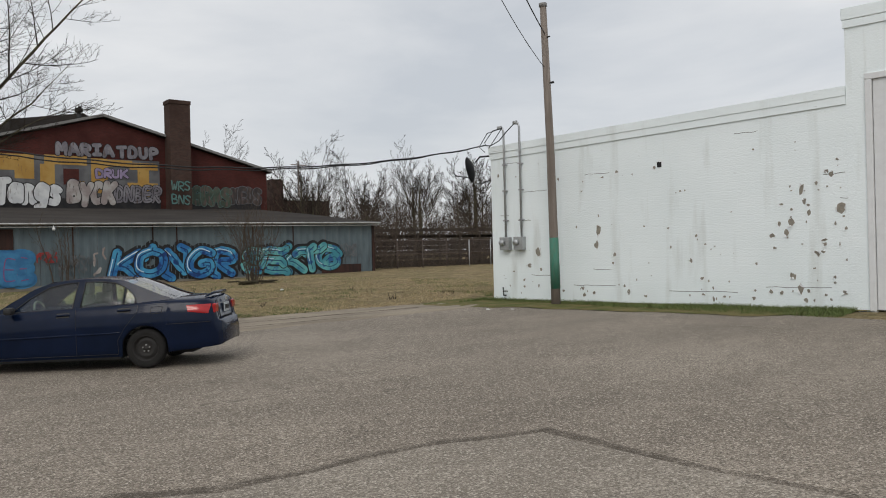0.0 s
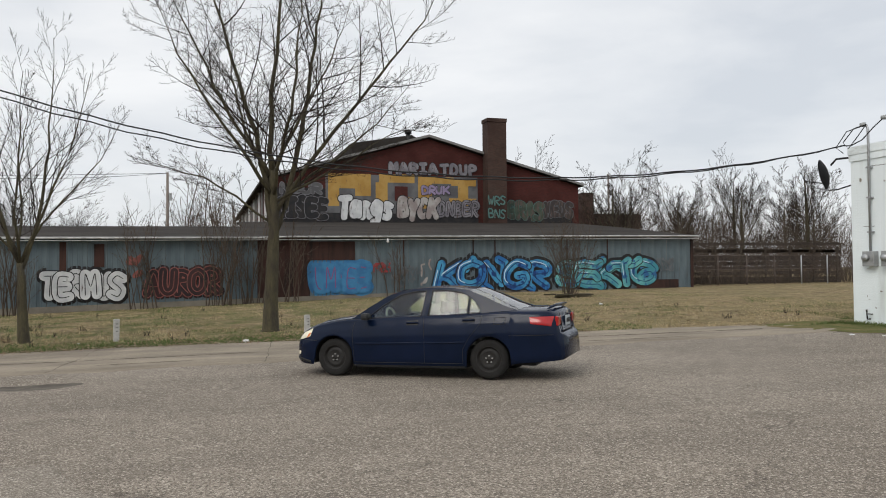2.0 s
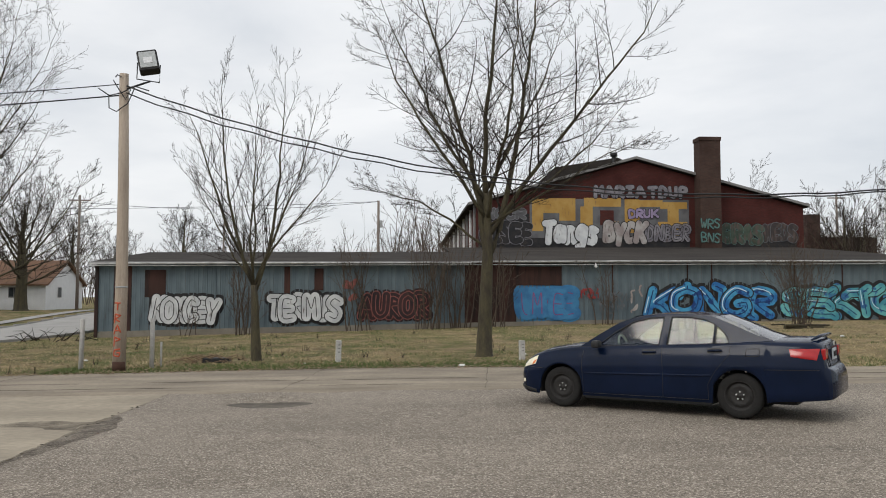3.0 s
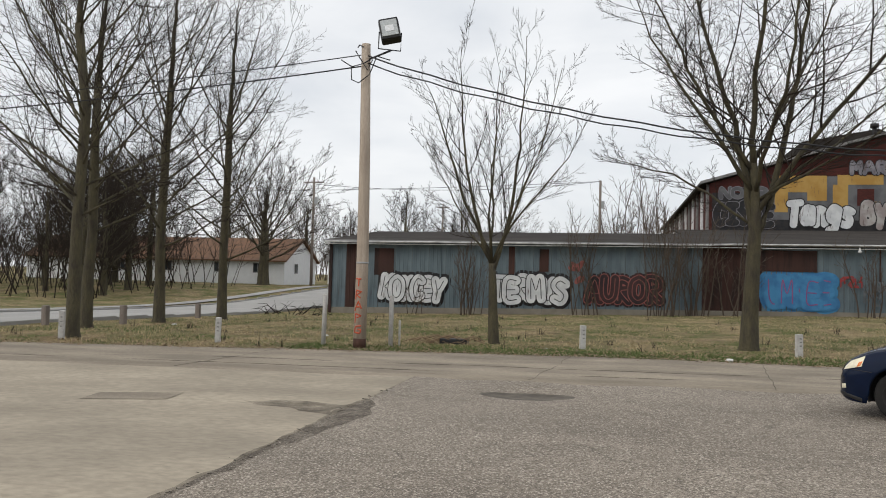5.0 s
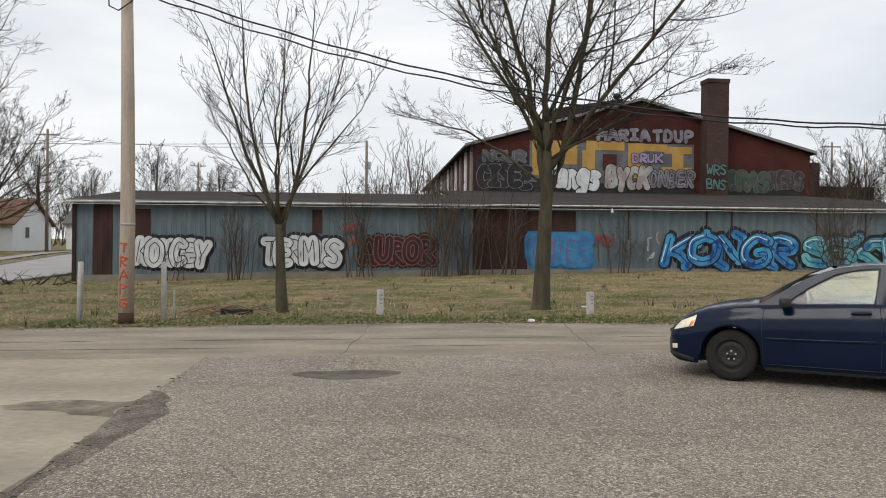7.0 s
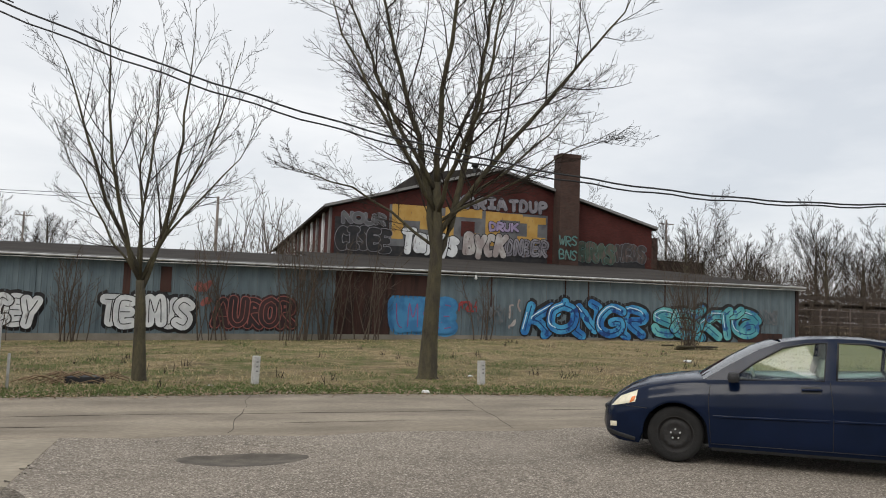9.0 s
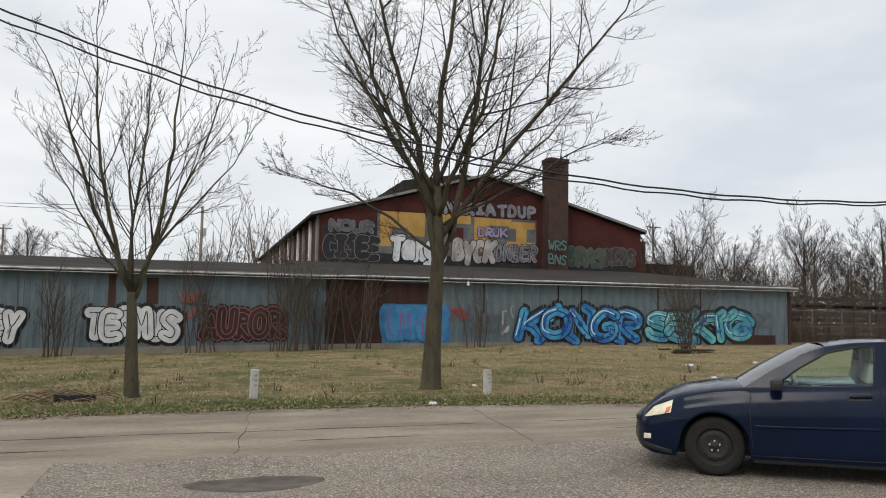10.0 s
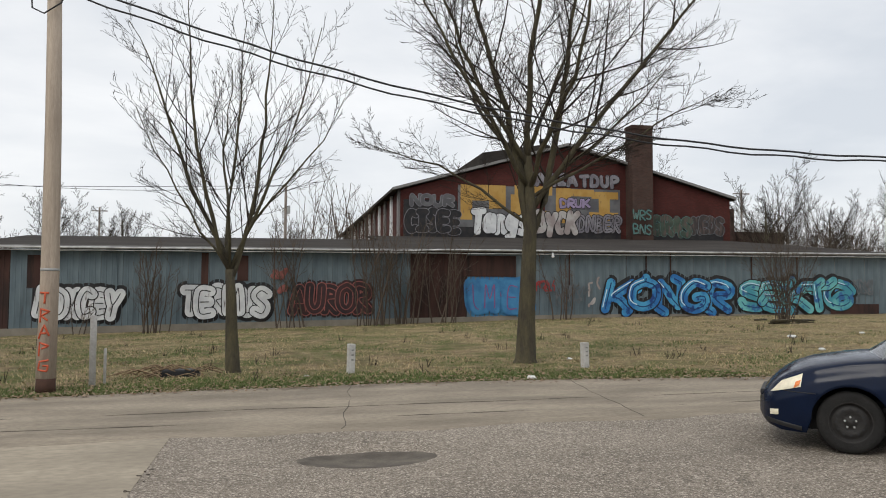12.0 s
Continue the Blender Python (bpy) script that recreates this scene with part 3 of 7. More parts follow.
bm = bmesh.new()
roof_slab(bm, SHED_X0 - 0.3, SHED_X1 + 0.35, -0.35, 10.0, 3.52, 4.62, 0.27)
roof_slab(bm, SHED_X0 - 0.3, 2.2, 10.02, 18.4, 4.62, 3.4, 0.1)
roof_slab(bm, 2.3, SHED_X1 + 0.35, 10.02, 18.46, 4.735, 5.55, 0.155)
part("roof", bm, M_ROOF, shed, "dark felt roof")
bm = bmesh.new()
slope_box(bm, SHED_X0 - 0.3, SHED_X1 + 0.35, -0.43, -0.36, 3.40, 3.67, 3.53, 3.80)
part("fascia", bm, M_TRIM, shed, "weathered grey fascia")
tubes("gutter", [([(x, -0.49, eave(x) + 0.02 + (0.05 if x > 3 else 0) + 0.012 * noise.noise(Vector((x, 0, 0)))) for x in steps(SHED_X0 - 0.2, SHED_X1 + 0.2, 1.2)], 0.055)], M_GUTTER, shed, 6, "bent pale gutter pipe")
tubes("cable", [([(x, -0.47, eave(x) - 0.10 + 0.03 * noise.noise(Vector((x * 0.4, 2, 0)))) for x in steps(SHED_X0 - 0.2, SHED_X1 + 0.2, 1.0)], 0.025)], M_GUTTER, shed, 5)

# ---- gabled brick hall behind the shed ----
HALL_Y = 64.5
hall = empty("brick_hall", Matrix.Translation((0, HALL_Y, 0)))
tagged(hall, "tall gabled dark red brick hall covered in graffiti", "building")
HX0, HX1, HXC, HZE, HZR = 4.9, 31.62, 17.8, 9.0, 12.65


def gable_prism(bm, x0, x1, xc, y0, y1, zb, ze, zr):
    front = [(x0, zb), (x1, zb), (x1, ze), (xc, zr), (x0, ze)]
    a = [bm.verts.new((x, y0, z)) for x, z in front]
    b = [bm.verts.new((x, y1, z)) for x, z in front]
    bm.faces.new(a)
    bm.faces.new(b[::-1])
    for i in range(5):
        j = (i + 1) % 5
        bm.faces.new((a[i], b[i], b[j], a[j]))


bm = bmesh.new()
gable_prism(bm, HX0, HX1, HXC, 0, 54, -0.5, HZE, HZR)
bmesh.ops.recalc_face_normals(bm, faces=bm.faces)
part("wall", bm, M_RED_BRICK, hall)
bm = bmesh.new()
for xa, za, xb, zb in ((HX0 - 0.7, HZE - 0.14, HXC, HZR + 0.06), (HXC, HZR + 0.06, HX1 + 0.35, HZE - 0.08)):
    c = [(xa, za), (xb, zb), (xb, zb + 0.2), (xa, za + 0.2)]
    a = [bm.verts.new((x, -0.35, z)) for x, z in c]
    b = [bm.verts.new((x, 54.3, z)) for x, z in c]
    bm.faces.new(a)
    bm.faces.new(b[::-1])
    for i in range(4):
        j = (i + 1) % 4
        bm.faces.new((a[i], b[i], b[j], a[j]))
bmesh.ops.recalc_face_normals(bm, faces=bm.faces)
part("roof", bm, M_ROOF, hall)
for xa, za, xb, zb in ((HX0 - 0.7, HZE - 0.14, HXC, HZR + 0.06), (HXC, HZR + 0.06, HX1 + 0.35, HZE - 0.08)):
    bm = bmesh.new()
    c = [(xa, za + 0.05), (xb, zb + 0.05), (xb, zb + 0.25), (xa, za + 0.25)]
    a = [bm.verts.new((x, -0.44, z)) for x, z in c]
    b = [bm.verts.new((x, -0.36, z)) for x, z in c]
    bm.faces.new(a)
    bm.faces.new(b[::-1])
    for i in range(4):
        j = (i + 1) % 4
        bm.faces.new((a[i], b[i], b[j], a[j]))
    bmesh.ops.recalc_face_normals(bm, faces=bm.faces)
    part("verge", bm, M_TRIM, hall, "pale roof verge")
# raised ridge behind the gable, with its vent
bm = bmesh.new()
gable_prism(bm, 11.9, 19.0, 17.2, 3, 30, 10.5, 12.55, 13.45)
bmesh.ops.recalc_face_normals(bm, faces=bm.faces)
part("ridge_monitor", bm, M_ROOF, hall)
tubes("vent", [([(16.85, 2.9, 12.4), (16.85, 2.9, 13.55)], 0.17), ([(16.85, 2.9, 13.5), (16.85, 2.9, 13.8)], 0.3)], M_BLACK, hall, 10)
part("chimney", boxed(22.64, 24.33, -1.3, -0.01, 4.9, 14.1, 0.02), M_BROWN_BRICK, hall, "sooty brown brick chimney")
part("chimney_cap", boxed(22.58, 24.38, -1.36, 0.05, 14.1, 14.42, 0.03), M_BROWN_BRICK, hall)
# side wall posts and boards
for i in range(14):
    y = 0.3 + i * 3.8
    part("side_post", boxed(HX0 - 0.16, HX0 - 0.005, y, y + 0.7, 3.4, 9.0), M_SIDING if i % 2 else M_TRIM, hall)

# ---- car ----
def paint_mat():
    m, n, l, b = node_mat("navy_car_paint", 0.28, 0.0, 0.19)
    v = coords(n, l)
    col = mix(n, l, noise_fac(n, l, v, 2.0, 4), (0.0035, 0.0085, 0.024), (0.005, 0.011, 0.032))
    l.new(col, b.inputs["Base Color"])
    r = n.new("ShaderNodeMapRange")
    r.inputs["To Min"].default_value, r.inputs["To Max"].default_value = 0.10, 0.24
    l.new(noise_fac(n, l, v, 5, 5), r.inputs["Value"])
    l.new(r.outputs[0], b.inputs["Roughness"])
    b.inputs["Coat Weight"].default_value = 0.0
    b.inputs["Coat Roughness"].default_value = 0.12
    return m


def glass_mat(name, tint, gloss=1.0, ior=1.5):
    m = bpy.data.materials.new(name)
    m.use_nodes = True
    n, l = m.node_tree.nodes, m.node_tree.links
    n.clear()
    out, tr, gl, mx, fr = (n.new("ShaderNode" + k) for k in ("OutputMaterial", "BsdfTransparent", "BsdfGlossy", "MixShader", "Fresnel"))
    tr.inputs["Color"].default_value = (*tint, 1)
    gl.inputs["Roughness"].default_value = 0.04
    gl.inputs["Color"].default_value = (gloss, gloss, gloss, 1)
    fr.inputs["IOR"].default_value = ior
    l.new(fr.outputs[0], mx.inputs[0])
    l.new(tr.outputs[0], mx.inputs[1])
    l.new(gl.outputs[0], mx.inputs[2])
    l.new(mx.outputs[0], out.inputs[0])
    return m


M_PAINT = paint_mat()
M_GLASS = glass_mat("car_glass", (0.80, 0.94, 0.86))
M_REAR_GLASS = glass_mat("rear_glass", (0.75, 0.78, 0.76), 1.0, 2.3)
M_TYRE = mottled("tyre_rubber", (0.011, 0.0105, 0.010), (0.018, 0.017, 0.016), 6, None, 40, 0.9)
M_RIM = mottled("black_steel_wheel", (0.012, 0.0115, 0.0115), (0.02, 0.019, 0.018), 8, (0.03, 0.024, 0.02), 30, 0.6, 0.1)
M_DARK_TRIM = plain("black_plastic", (0.016, 0.016, 0.017), 0.6)
M_UNDER = plain("car_underside", (0.012, 0.012, 0.012), 0.9)
M_SEAT = plain("grey_beige_cloth", (0.33, 0.34, 0.30), 0.95)
M_CHROME = plain("lug_nut_steel", (0.6, 0.6, 0.6), 0.3, 0.9)
M_LENS = plain("yellowed_lens", (0.78, 0.72, 0.55), 0.2)
M_AMBER = plain("amber_lens", (0.75, 0.22, 0.06), 0.25)
M_RED_LENS = plain("red_lens", (0.36, 0.008, 0.01), 0.15, spec=0.6)
M_PLATE = plain("number_plate_white", (0.42, 0.45, 0.47), 0.5)

c_l = empty("car")
tagged(c_l, "dark navy blue saloon with black steel wheels on the asphalt", "car")
car = c_l
F_W, R_W = Vector((1.64, 13.83)), Vector((3.72, 12.29))
head = (F_W - R_W).normalized()
left = Vector((-head.y, head.x))
mid = (F_W + R_W) / 2 - left * 0.78
tilt = math.atan2(ground_z(*R_W) - ground_z(*F_W) + 0.012, 2.6)
car.matrix_basis = Matrix.Translation((mid.x, mid.y, ground_z(mid.x, mid.y) + 0.022)) @ Matrix.Rotation(math.atan2(head.y, head.x), 4, "Z") @ Matrix.Rotation(tilt, 4, "Y")

W_X = (-2.25, -2.23, -2.19, -2.12, -2.0, -1.75, -1.3, 0, 1.3, 1.6, 1.85, 2.04, 2.16, 2.24)
W_Y = (0.46, 0.58, 0.67, 0.735, 0.79, 0.83, 0.85, 0.85, 0.845, 0.83, 0.79, 0.72, 0.60, 0.40)
S_X = (-2.25, -2.23, -2.18, -2.14, -2.08, -1.65, -1.2, 0, 0.7, 1.0, 1.3, 1.6, 1.85, 2.04, 2.16, 2.24)
S_Z = (0.60, 0.655, 0.69, 0.93, 0.99, 1.01, 0.985, 0.95, 0.912, 0.895, 0.86, 0.80, 0.73, 0.65, 0.56, 0.47)
T_X = (-2.25, -2.23, -2.18, -2.14, -2.08, -1.7, -1.2, 0.9, 1.1, 1.3, 1.6, 1.85, 2.04, 2.16, 2.24)
T_Z = (0.61, 0.67, 0.705, 1.02, 1.075, 1.07, 1.04, 0.96, 0.955, 0.935, 0.885, 0.81, 0.71, 0.60, 0.49)
L_X = (-2.25, -2.23, -2.18, -2.0, -1.75, -1.6, -0.9, 0.9, 1.7, 1.98, 2.16, 2.24)
L_Z = (0.33, 0.30, 0.29, 0.27, 0.25, 0.22, 0.19, 0.19, 0.18, 0.19, 0.24, 0.33)


def at(x, xs, ys):
    return float(np.interp(x, xs, ys))


def side_y(x, z):
    w, zs = at(x, W_X, W_Y), at(x, S_X, S_Z)
    q = max(0.0, min(1.0, (z - 0.19) / max(0.05, zs - 0.19)))
    crease = 0.010 * (smooth_step(0.55, 0.6, q) - smooth_step(0.6, 0.8, q))
    return w * (0.955 + 0.045 * math.sin(math.pi * min(1, q * 0.85 + 0.08))) - 0.045 * smooth_step(0.78, 1.0, q) + crease


def low_z(x):
    z = at(x, L_X, L_Z)
    for xw in (-1.3, 1.3):
        d = abs(x - xw)
        if d < 0.35:
            z = max(z, 0.30 + math.sqrt(0.35 ** 2 - d * d))
    return z


xs = sorted(set([round(v, 3) for v in steps(-2.25, 2.24, 0.06)] + [round(s + d, 3) for s in (-1.3, 1.3) for d in steps(-0.35, 0.35, 0.02)] + [-2.215, -2.20, -2.18, -2.16, -2.14, -2.12, 2.19, 2.22]))
LEV = (0, 0.06, 0.15, 0.3, 0.45, 0.58, 0.66, 0.76, 0.86, 0.93, 1.0)
verts, faces = [], []
for x in xs:
    zl, zs, zt, w = low_z(x), at(x, S_X, S_Z), at(x, T_X, T_Z), at(x, W_X, W_Y)
    half = [(side_y(x, zl + (zs - zl) * q) - (0.02 if q == 0 else 0), zl + (zs - zl) * q) for q in LEV]
    y1 = half[-1][0]
    half += [(y1 * 0.96, zs + (zt - zs) * 0.28), (y1 * 0.85, zs + (zt - zs) * 0.55), (y1 * 0.5, zs + (zt - zs) * 0.92)]
    ring = [(y, z) for y, z in half] + [(0.0, zt)] + [(-y, z) for y, z in reversed(half)]
    verts += [(x, y, z) for y, z in ring]
k = len(ring)
for i in range(len(xs) - 1):
    for j in range(k - 1):
        faces.append((i * k + j, i * k + j + 1, (i + 1) * k + j + 1, (i + 1) * k + j))
faces.append(tuple(range((len(xs) - 1) * k, len(xs) * k)))
faces.append(tuple(reversed(range(k))))
body = new("body", mesh_of("body", verts, faces, M_PAINT, True))
body.parent = car
for f in body.data.polygons[-2:-1]:
    f.use_smooth = False
part("underbody", boxed(-1.9, 1.85, -0.62, 0.62, 0.2, 0.5), M_UNDER, car)
part("sill", boxed(-0.93, 0.93, -0.80, 0.80, 0.155, 0.23, 0.02), M_UNDER, car)


def lathe(profile, k=28, axis="Y"):
    """A turned shape; profile: (offset along the axis, radius)."""
    bm = bmesh.new()
    rings = [[bm.verts.new((r * math.cos(2 * math.pi * j / k), o, r * math.sin(2 * math.pi * j / k))) for j in range(k)] for o, r in profile]
    for a, b in zip(rings, rings[1:]):
        for j in range(k):
            bm.faces.new((a[j], a[(j + 1) % k], b[(j + 1) % k], b[j]))
    bmesh.ops.recalc_face_normals(bm, faces=bm.faces)
    return bm


def wheel(x, side):
    t = part("tyre", lathe([(-0.19, 0.19), (-0.195, 0.25), (-0.185, 0.285), (-0.15, 0.302), (-0.04, 0.302), (-0.008, 0.285), (0.004, 0.25), (-0.006, 0.20)], 36), M_TYRE, car, smooth=True)
    t.location = (x, 0.80 * side, 0.302)
    t.scale = (1, side, 1)
    rim = part("rim", lathe([(-0.19, 0.20), (-0.006, 0.202), (-0.012, 0.188), (-0.05, 0.175), (-0.06, 0.165), (-0.035, 0.145), (-0.03, 0.11), (-0.05, 0.075), (-0.045, 0.04), (-0.03, 0.028), (-0.03, 0.0001)], 36), M_RIM, t, "black pressed steel rim", smooth=True)
    for i in range(12):
        a = 2 * math.pi * i / 12
        h = part("hole", lathe([(-0.032, 0.012), (-0.029, 0.013), (-0.0285, 0.0001)], 8), M_BLACK, t)
        h.location = (0.128 * math.cos(a), 0, 0.128 * math.sin(a))
    for i in range(5):
        a = 2 * math.pi * i / 5 + 0.3
        h = part("lug_nut", lathe([(-0.05, 0.011), (-0.02, 0.010), (-0.019, 0.0001)], 6), M_CHROME, t)
        h.location = (0.052 * math.cos(a), 0, 0.052 * math.sin(a))
    return t


for xw in (1.3, -1.3):
    for side in (1, -1):
        wheel(xw, side)
        v, f = [], []
        pts = [(xw + 0.37 * math.cos(a), 0.30 + 0.37 * math.sin(a)) for a in steps(-0.25, math.pi + 0.25, 0.2)]
        for px, pz in pts:
            v += [(px, side * 0.35, pz), (px, side * 0.80, pz)]
        f = [(2 * i, 2 * i + 1, 2 * i + 3, 2 * i + 2) for i in range(len(pts) - 1)]
        wb = new("wheel_well", mesh_of("wheel_well", v, f, M_UNDER))
        wb.parent = car

# cabin: roof, sides with window openings, glass
OUTL = [(1.02, 0.905), (0.72, 1.095), (0.42, 1.265), (0.20, 1.345), (-0.05, 1.385), (-0.35, 1.40), (-0.65, 1.392), (-0.95, 1.355), (-1.22, 1.245), (-1.5, 1.12), (-1.72, 1.04), (-1.66, 1.0), (-1.2, 0.965), (0, 0.93), (0.7, 0.89)]
WINS = {
    "front_window": [(0.72, 0.925), (0.46, 1.125), (0.19, 1.282), (-0.04, 1.333), (-0.25, 1.350), (-0.205, 0.952)],
    "rear_window": [(-0.325, 0.958), (-0.36, 1.352), (-0.62, 1.348), (-0.83, 1.318), (-0.975, 1.25), (-0.955, 0.985)],
    "quarter_window": [(-0.985, 0.988), (-1.0, 1.232), (-1.09, 1.155), (-1.155, 1.06), (-1.165, 0.998)],
}


def cabin_y(x, z):
    q = (z - 0.93) / 0.46
    ends = 0.05 * smooth_step(0.3, 1.0, x) + 0.06 * smooth_step(0.9, 1.8, -x)
    return 0.775 - 0.175 * q - 0.045 * max(0, q - 0.4) ** 2 - ends * 0.9


for side in (1, -1):
    bm = bmesh.new()
    edges = []
    for loop in [OUTL] + list(WINS.values()):
        vs = [bm.verts.new((x, side * cabin_y(x, z), z)) for x, z in loop]
        edges += [bm.edges.new((vs[i], vs[(i + 1) % len(vs)])) for i in range(len(vs))]
    flat = {v: v.co.copy() for v in bm.verts}
    for v in bm.verts:
        v.co.y = 0
    bmesh.ops.triangle_fill(bm, use_beauty=True, use_dissolve=False, edges=edges)
    for v, co in flat.items():
        v.co = co
    bmesh.ops.recalc_face_normals(bm, faces=bm.faces)
    part("cabin_side", bm, M_PAINT, car, smooth=True)
    for wname, loop in WINS.items():
        bm = bmesh.new()
        vs = [bm.verts.new((x, side * (cabin_y(x, z) - 0.008), z)) for x, z in loop]
        bm.faces.new(vs)
        part(wname, bm, M_GLASS, car).visible_shadow = False
        pts = [Vector((x, side * (cabin_y(x, z) + 0.002), z)) for x, z in loop + loop[:1]]
        tubes("window_seal", [(pts, 0.011)], M_DARK_TRIM, car, 5)

top = [(x, z) for x, z in OUTL[:11]]


def skin(name, pts, material, crown, bulge_x=0.0, rows=9):
    """A panel that spans the car between the two cabin edges."""
    v, f = [], []
    for x, z in pts:
        y = cabin_y(x, z)
        for j in range(rows):
            s = -1 + 2 * j / (rows - 1)
            c = 1 - s * s
            v.append((x + bulge_x * c, y * s, z + crown * c))
    for i in range(len(pts) - 1):
        for j in range(rows - 1):
            f.append((i * rows + j, i * rows + j + 1, (i + 1) * rows + j + 1, (i + 1) * rows + j))
    ob = new(name, mesh_of(name, v, f, material, True))
    ob.parent = car
    return ob


skin("roof", top[3:8], M_PAINT, 0.022)
skin("windscreen", [(1.02, 0.905), (0.72, 1.095), (0.42, 1.265), (0.20, 1.345)], M_GLASS, 0.022, 0.10).visible_shadow = False
skin("rear_screen", top[7:], M_REAR_GLASS, 0.022, -0.05).visible_shadow = False
# interior
part("dashboard", boxed(0.55, 1.0, -0.62, 0.62, 0.62, 0.90, 0.05), M_SEAT, car)
part("floor_pan", boxed(-1.5, 1.0, -0.66, 0.66, 0.40, 0.44), M_DARK_TRIM, car)
part("parcel_shelf", boxed(-1.75, -1.3, -0.6, 0.6, 0.93, 0.96), M_SEAT, car)
for y in (0.36, -0.36):
    seat = part("front_seat", boxed(-0.12, 0.38, y - 0.24, y + 0.24, 0.44, 0.66, 0.06), M_SEAT, car)
    b = boxed(-0.07, 0.07, y - 0.23, y + 0.23, 0.0, 0.62, 0.06)
    back = part("backrest", b, M_SEAT, seat)
    back.location = (-0.14, 0, 0.56)
    back.rotation_euler = (0, -0.22, 0)
    hr = part("headrest", boxed(-0.05, 0.05, y - 0.12, y + 0.12, 0.0, 0.19, 0.045), M_SEAT, seat)
    hr.location = (-0.31, 0, 1.15)
rear_seat = part("rear_seat", boxed(-1.05, -0.62, -0.62, 0.62, 0.44, 0.68, 0.06), M_SEAT, car)
rb = part("backrest", boxed(-0.07, 0.07, -0.62, 0.62, 0, 0.5, 0.06), M_SEAT, rear_seat)
rb.location, rb.rotation_euler = (-1.08, 0, 0.58), (0, -0.3, 0)
for y in (0.36, -0.36):
    hr = part("headrest", boxed(-0.05, 0.05, y - 0.12, y + 0.12, 0.0, 0.13, 0.04), M_SEAT, rear_seat)
    hr.location = (-1.26, 0, 1.03)
ring = [(0.46 + 0.05 * math.sin(a), 0.36 + 0.185 * math.cos(a), 0.90 + 0.17 * math.sin(a)) for a in steps(0, 2 * math.pi, 0.3)]
tubes("steering_wheel", [(ring, 0.016), ([(0.46, 0.2, 0.9), (0.46, 0.52, 0.9)], 0.02), ([(0.46, 0.36, 0.9), (0.62, 0.36, 0.82)], 0.03)], M_SEAT, car)


# outside fittings on the flanks
def flank(pts, lift=0.004, side=1):
    return [(x, side * (side_y(x, z) + lift), z) for x, z in pts]


def flank_pad(name, quad, material, parent, lift=0.008, side=1, n=6, label=""):
    """A curved pad that follows the flank; quad: four (x, z) corners."""
    a, b, c, d = [Vector(p) for p in quad]
    v, f = [], []
    for i in range(n + 1):
        for j in range(n + 1):
            s, t = i / n, j / n
            p = a.lerp(b, s).lerp(d.lerp(c, s), t)
            e = 0.4 + 0.6 * min(1, 5 * min(s, 1 - s, t, 1 - t))
            v.append((p.x, side * (side_y(p.x, p.y) + lift * e), p.y))
    for i in range(n):
        for j in range(n):
            q = (i * (n + 1) + j, (i + 1) * (n + 1) + j, (i + 1) * (n + 1) + j + 1, i * (n + 1) + j + 1)
            f.append(q)
    ob = new(name, mesh_of(name, v, f, material, True))
    ob.parent = parent
    if label:
        tagged(ob, label)
    return ob


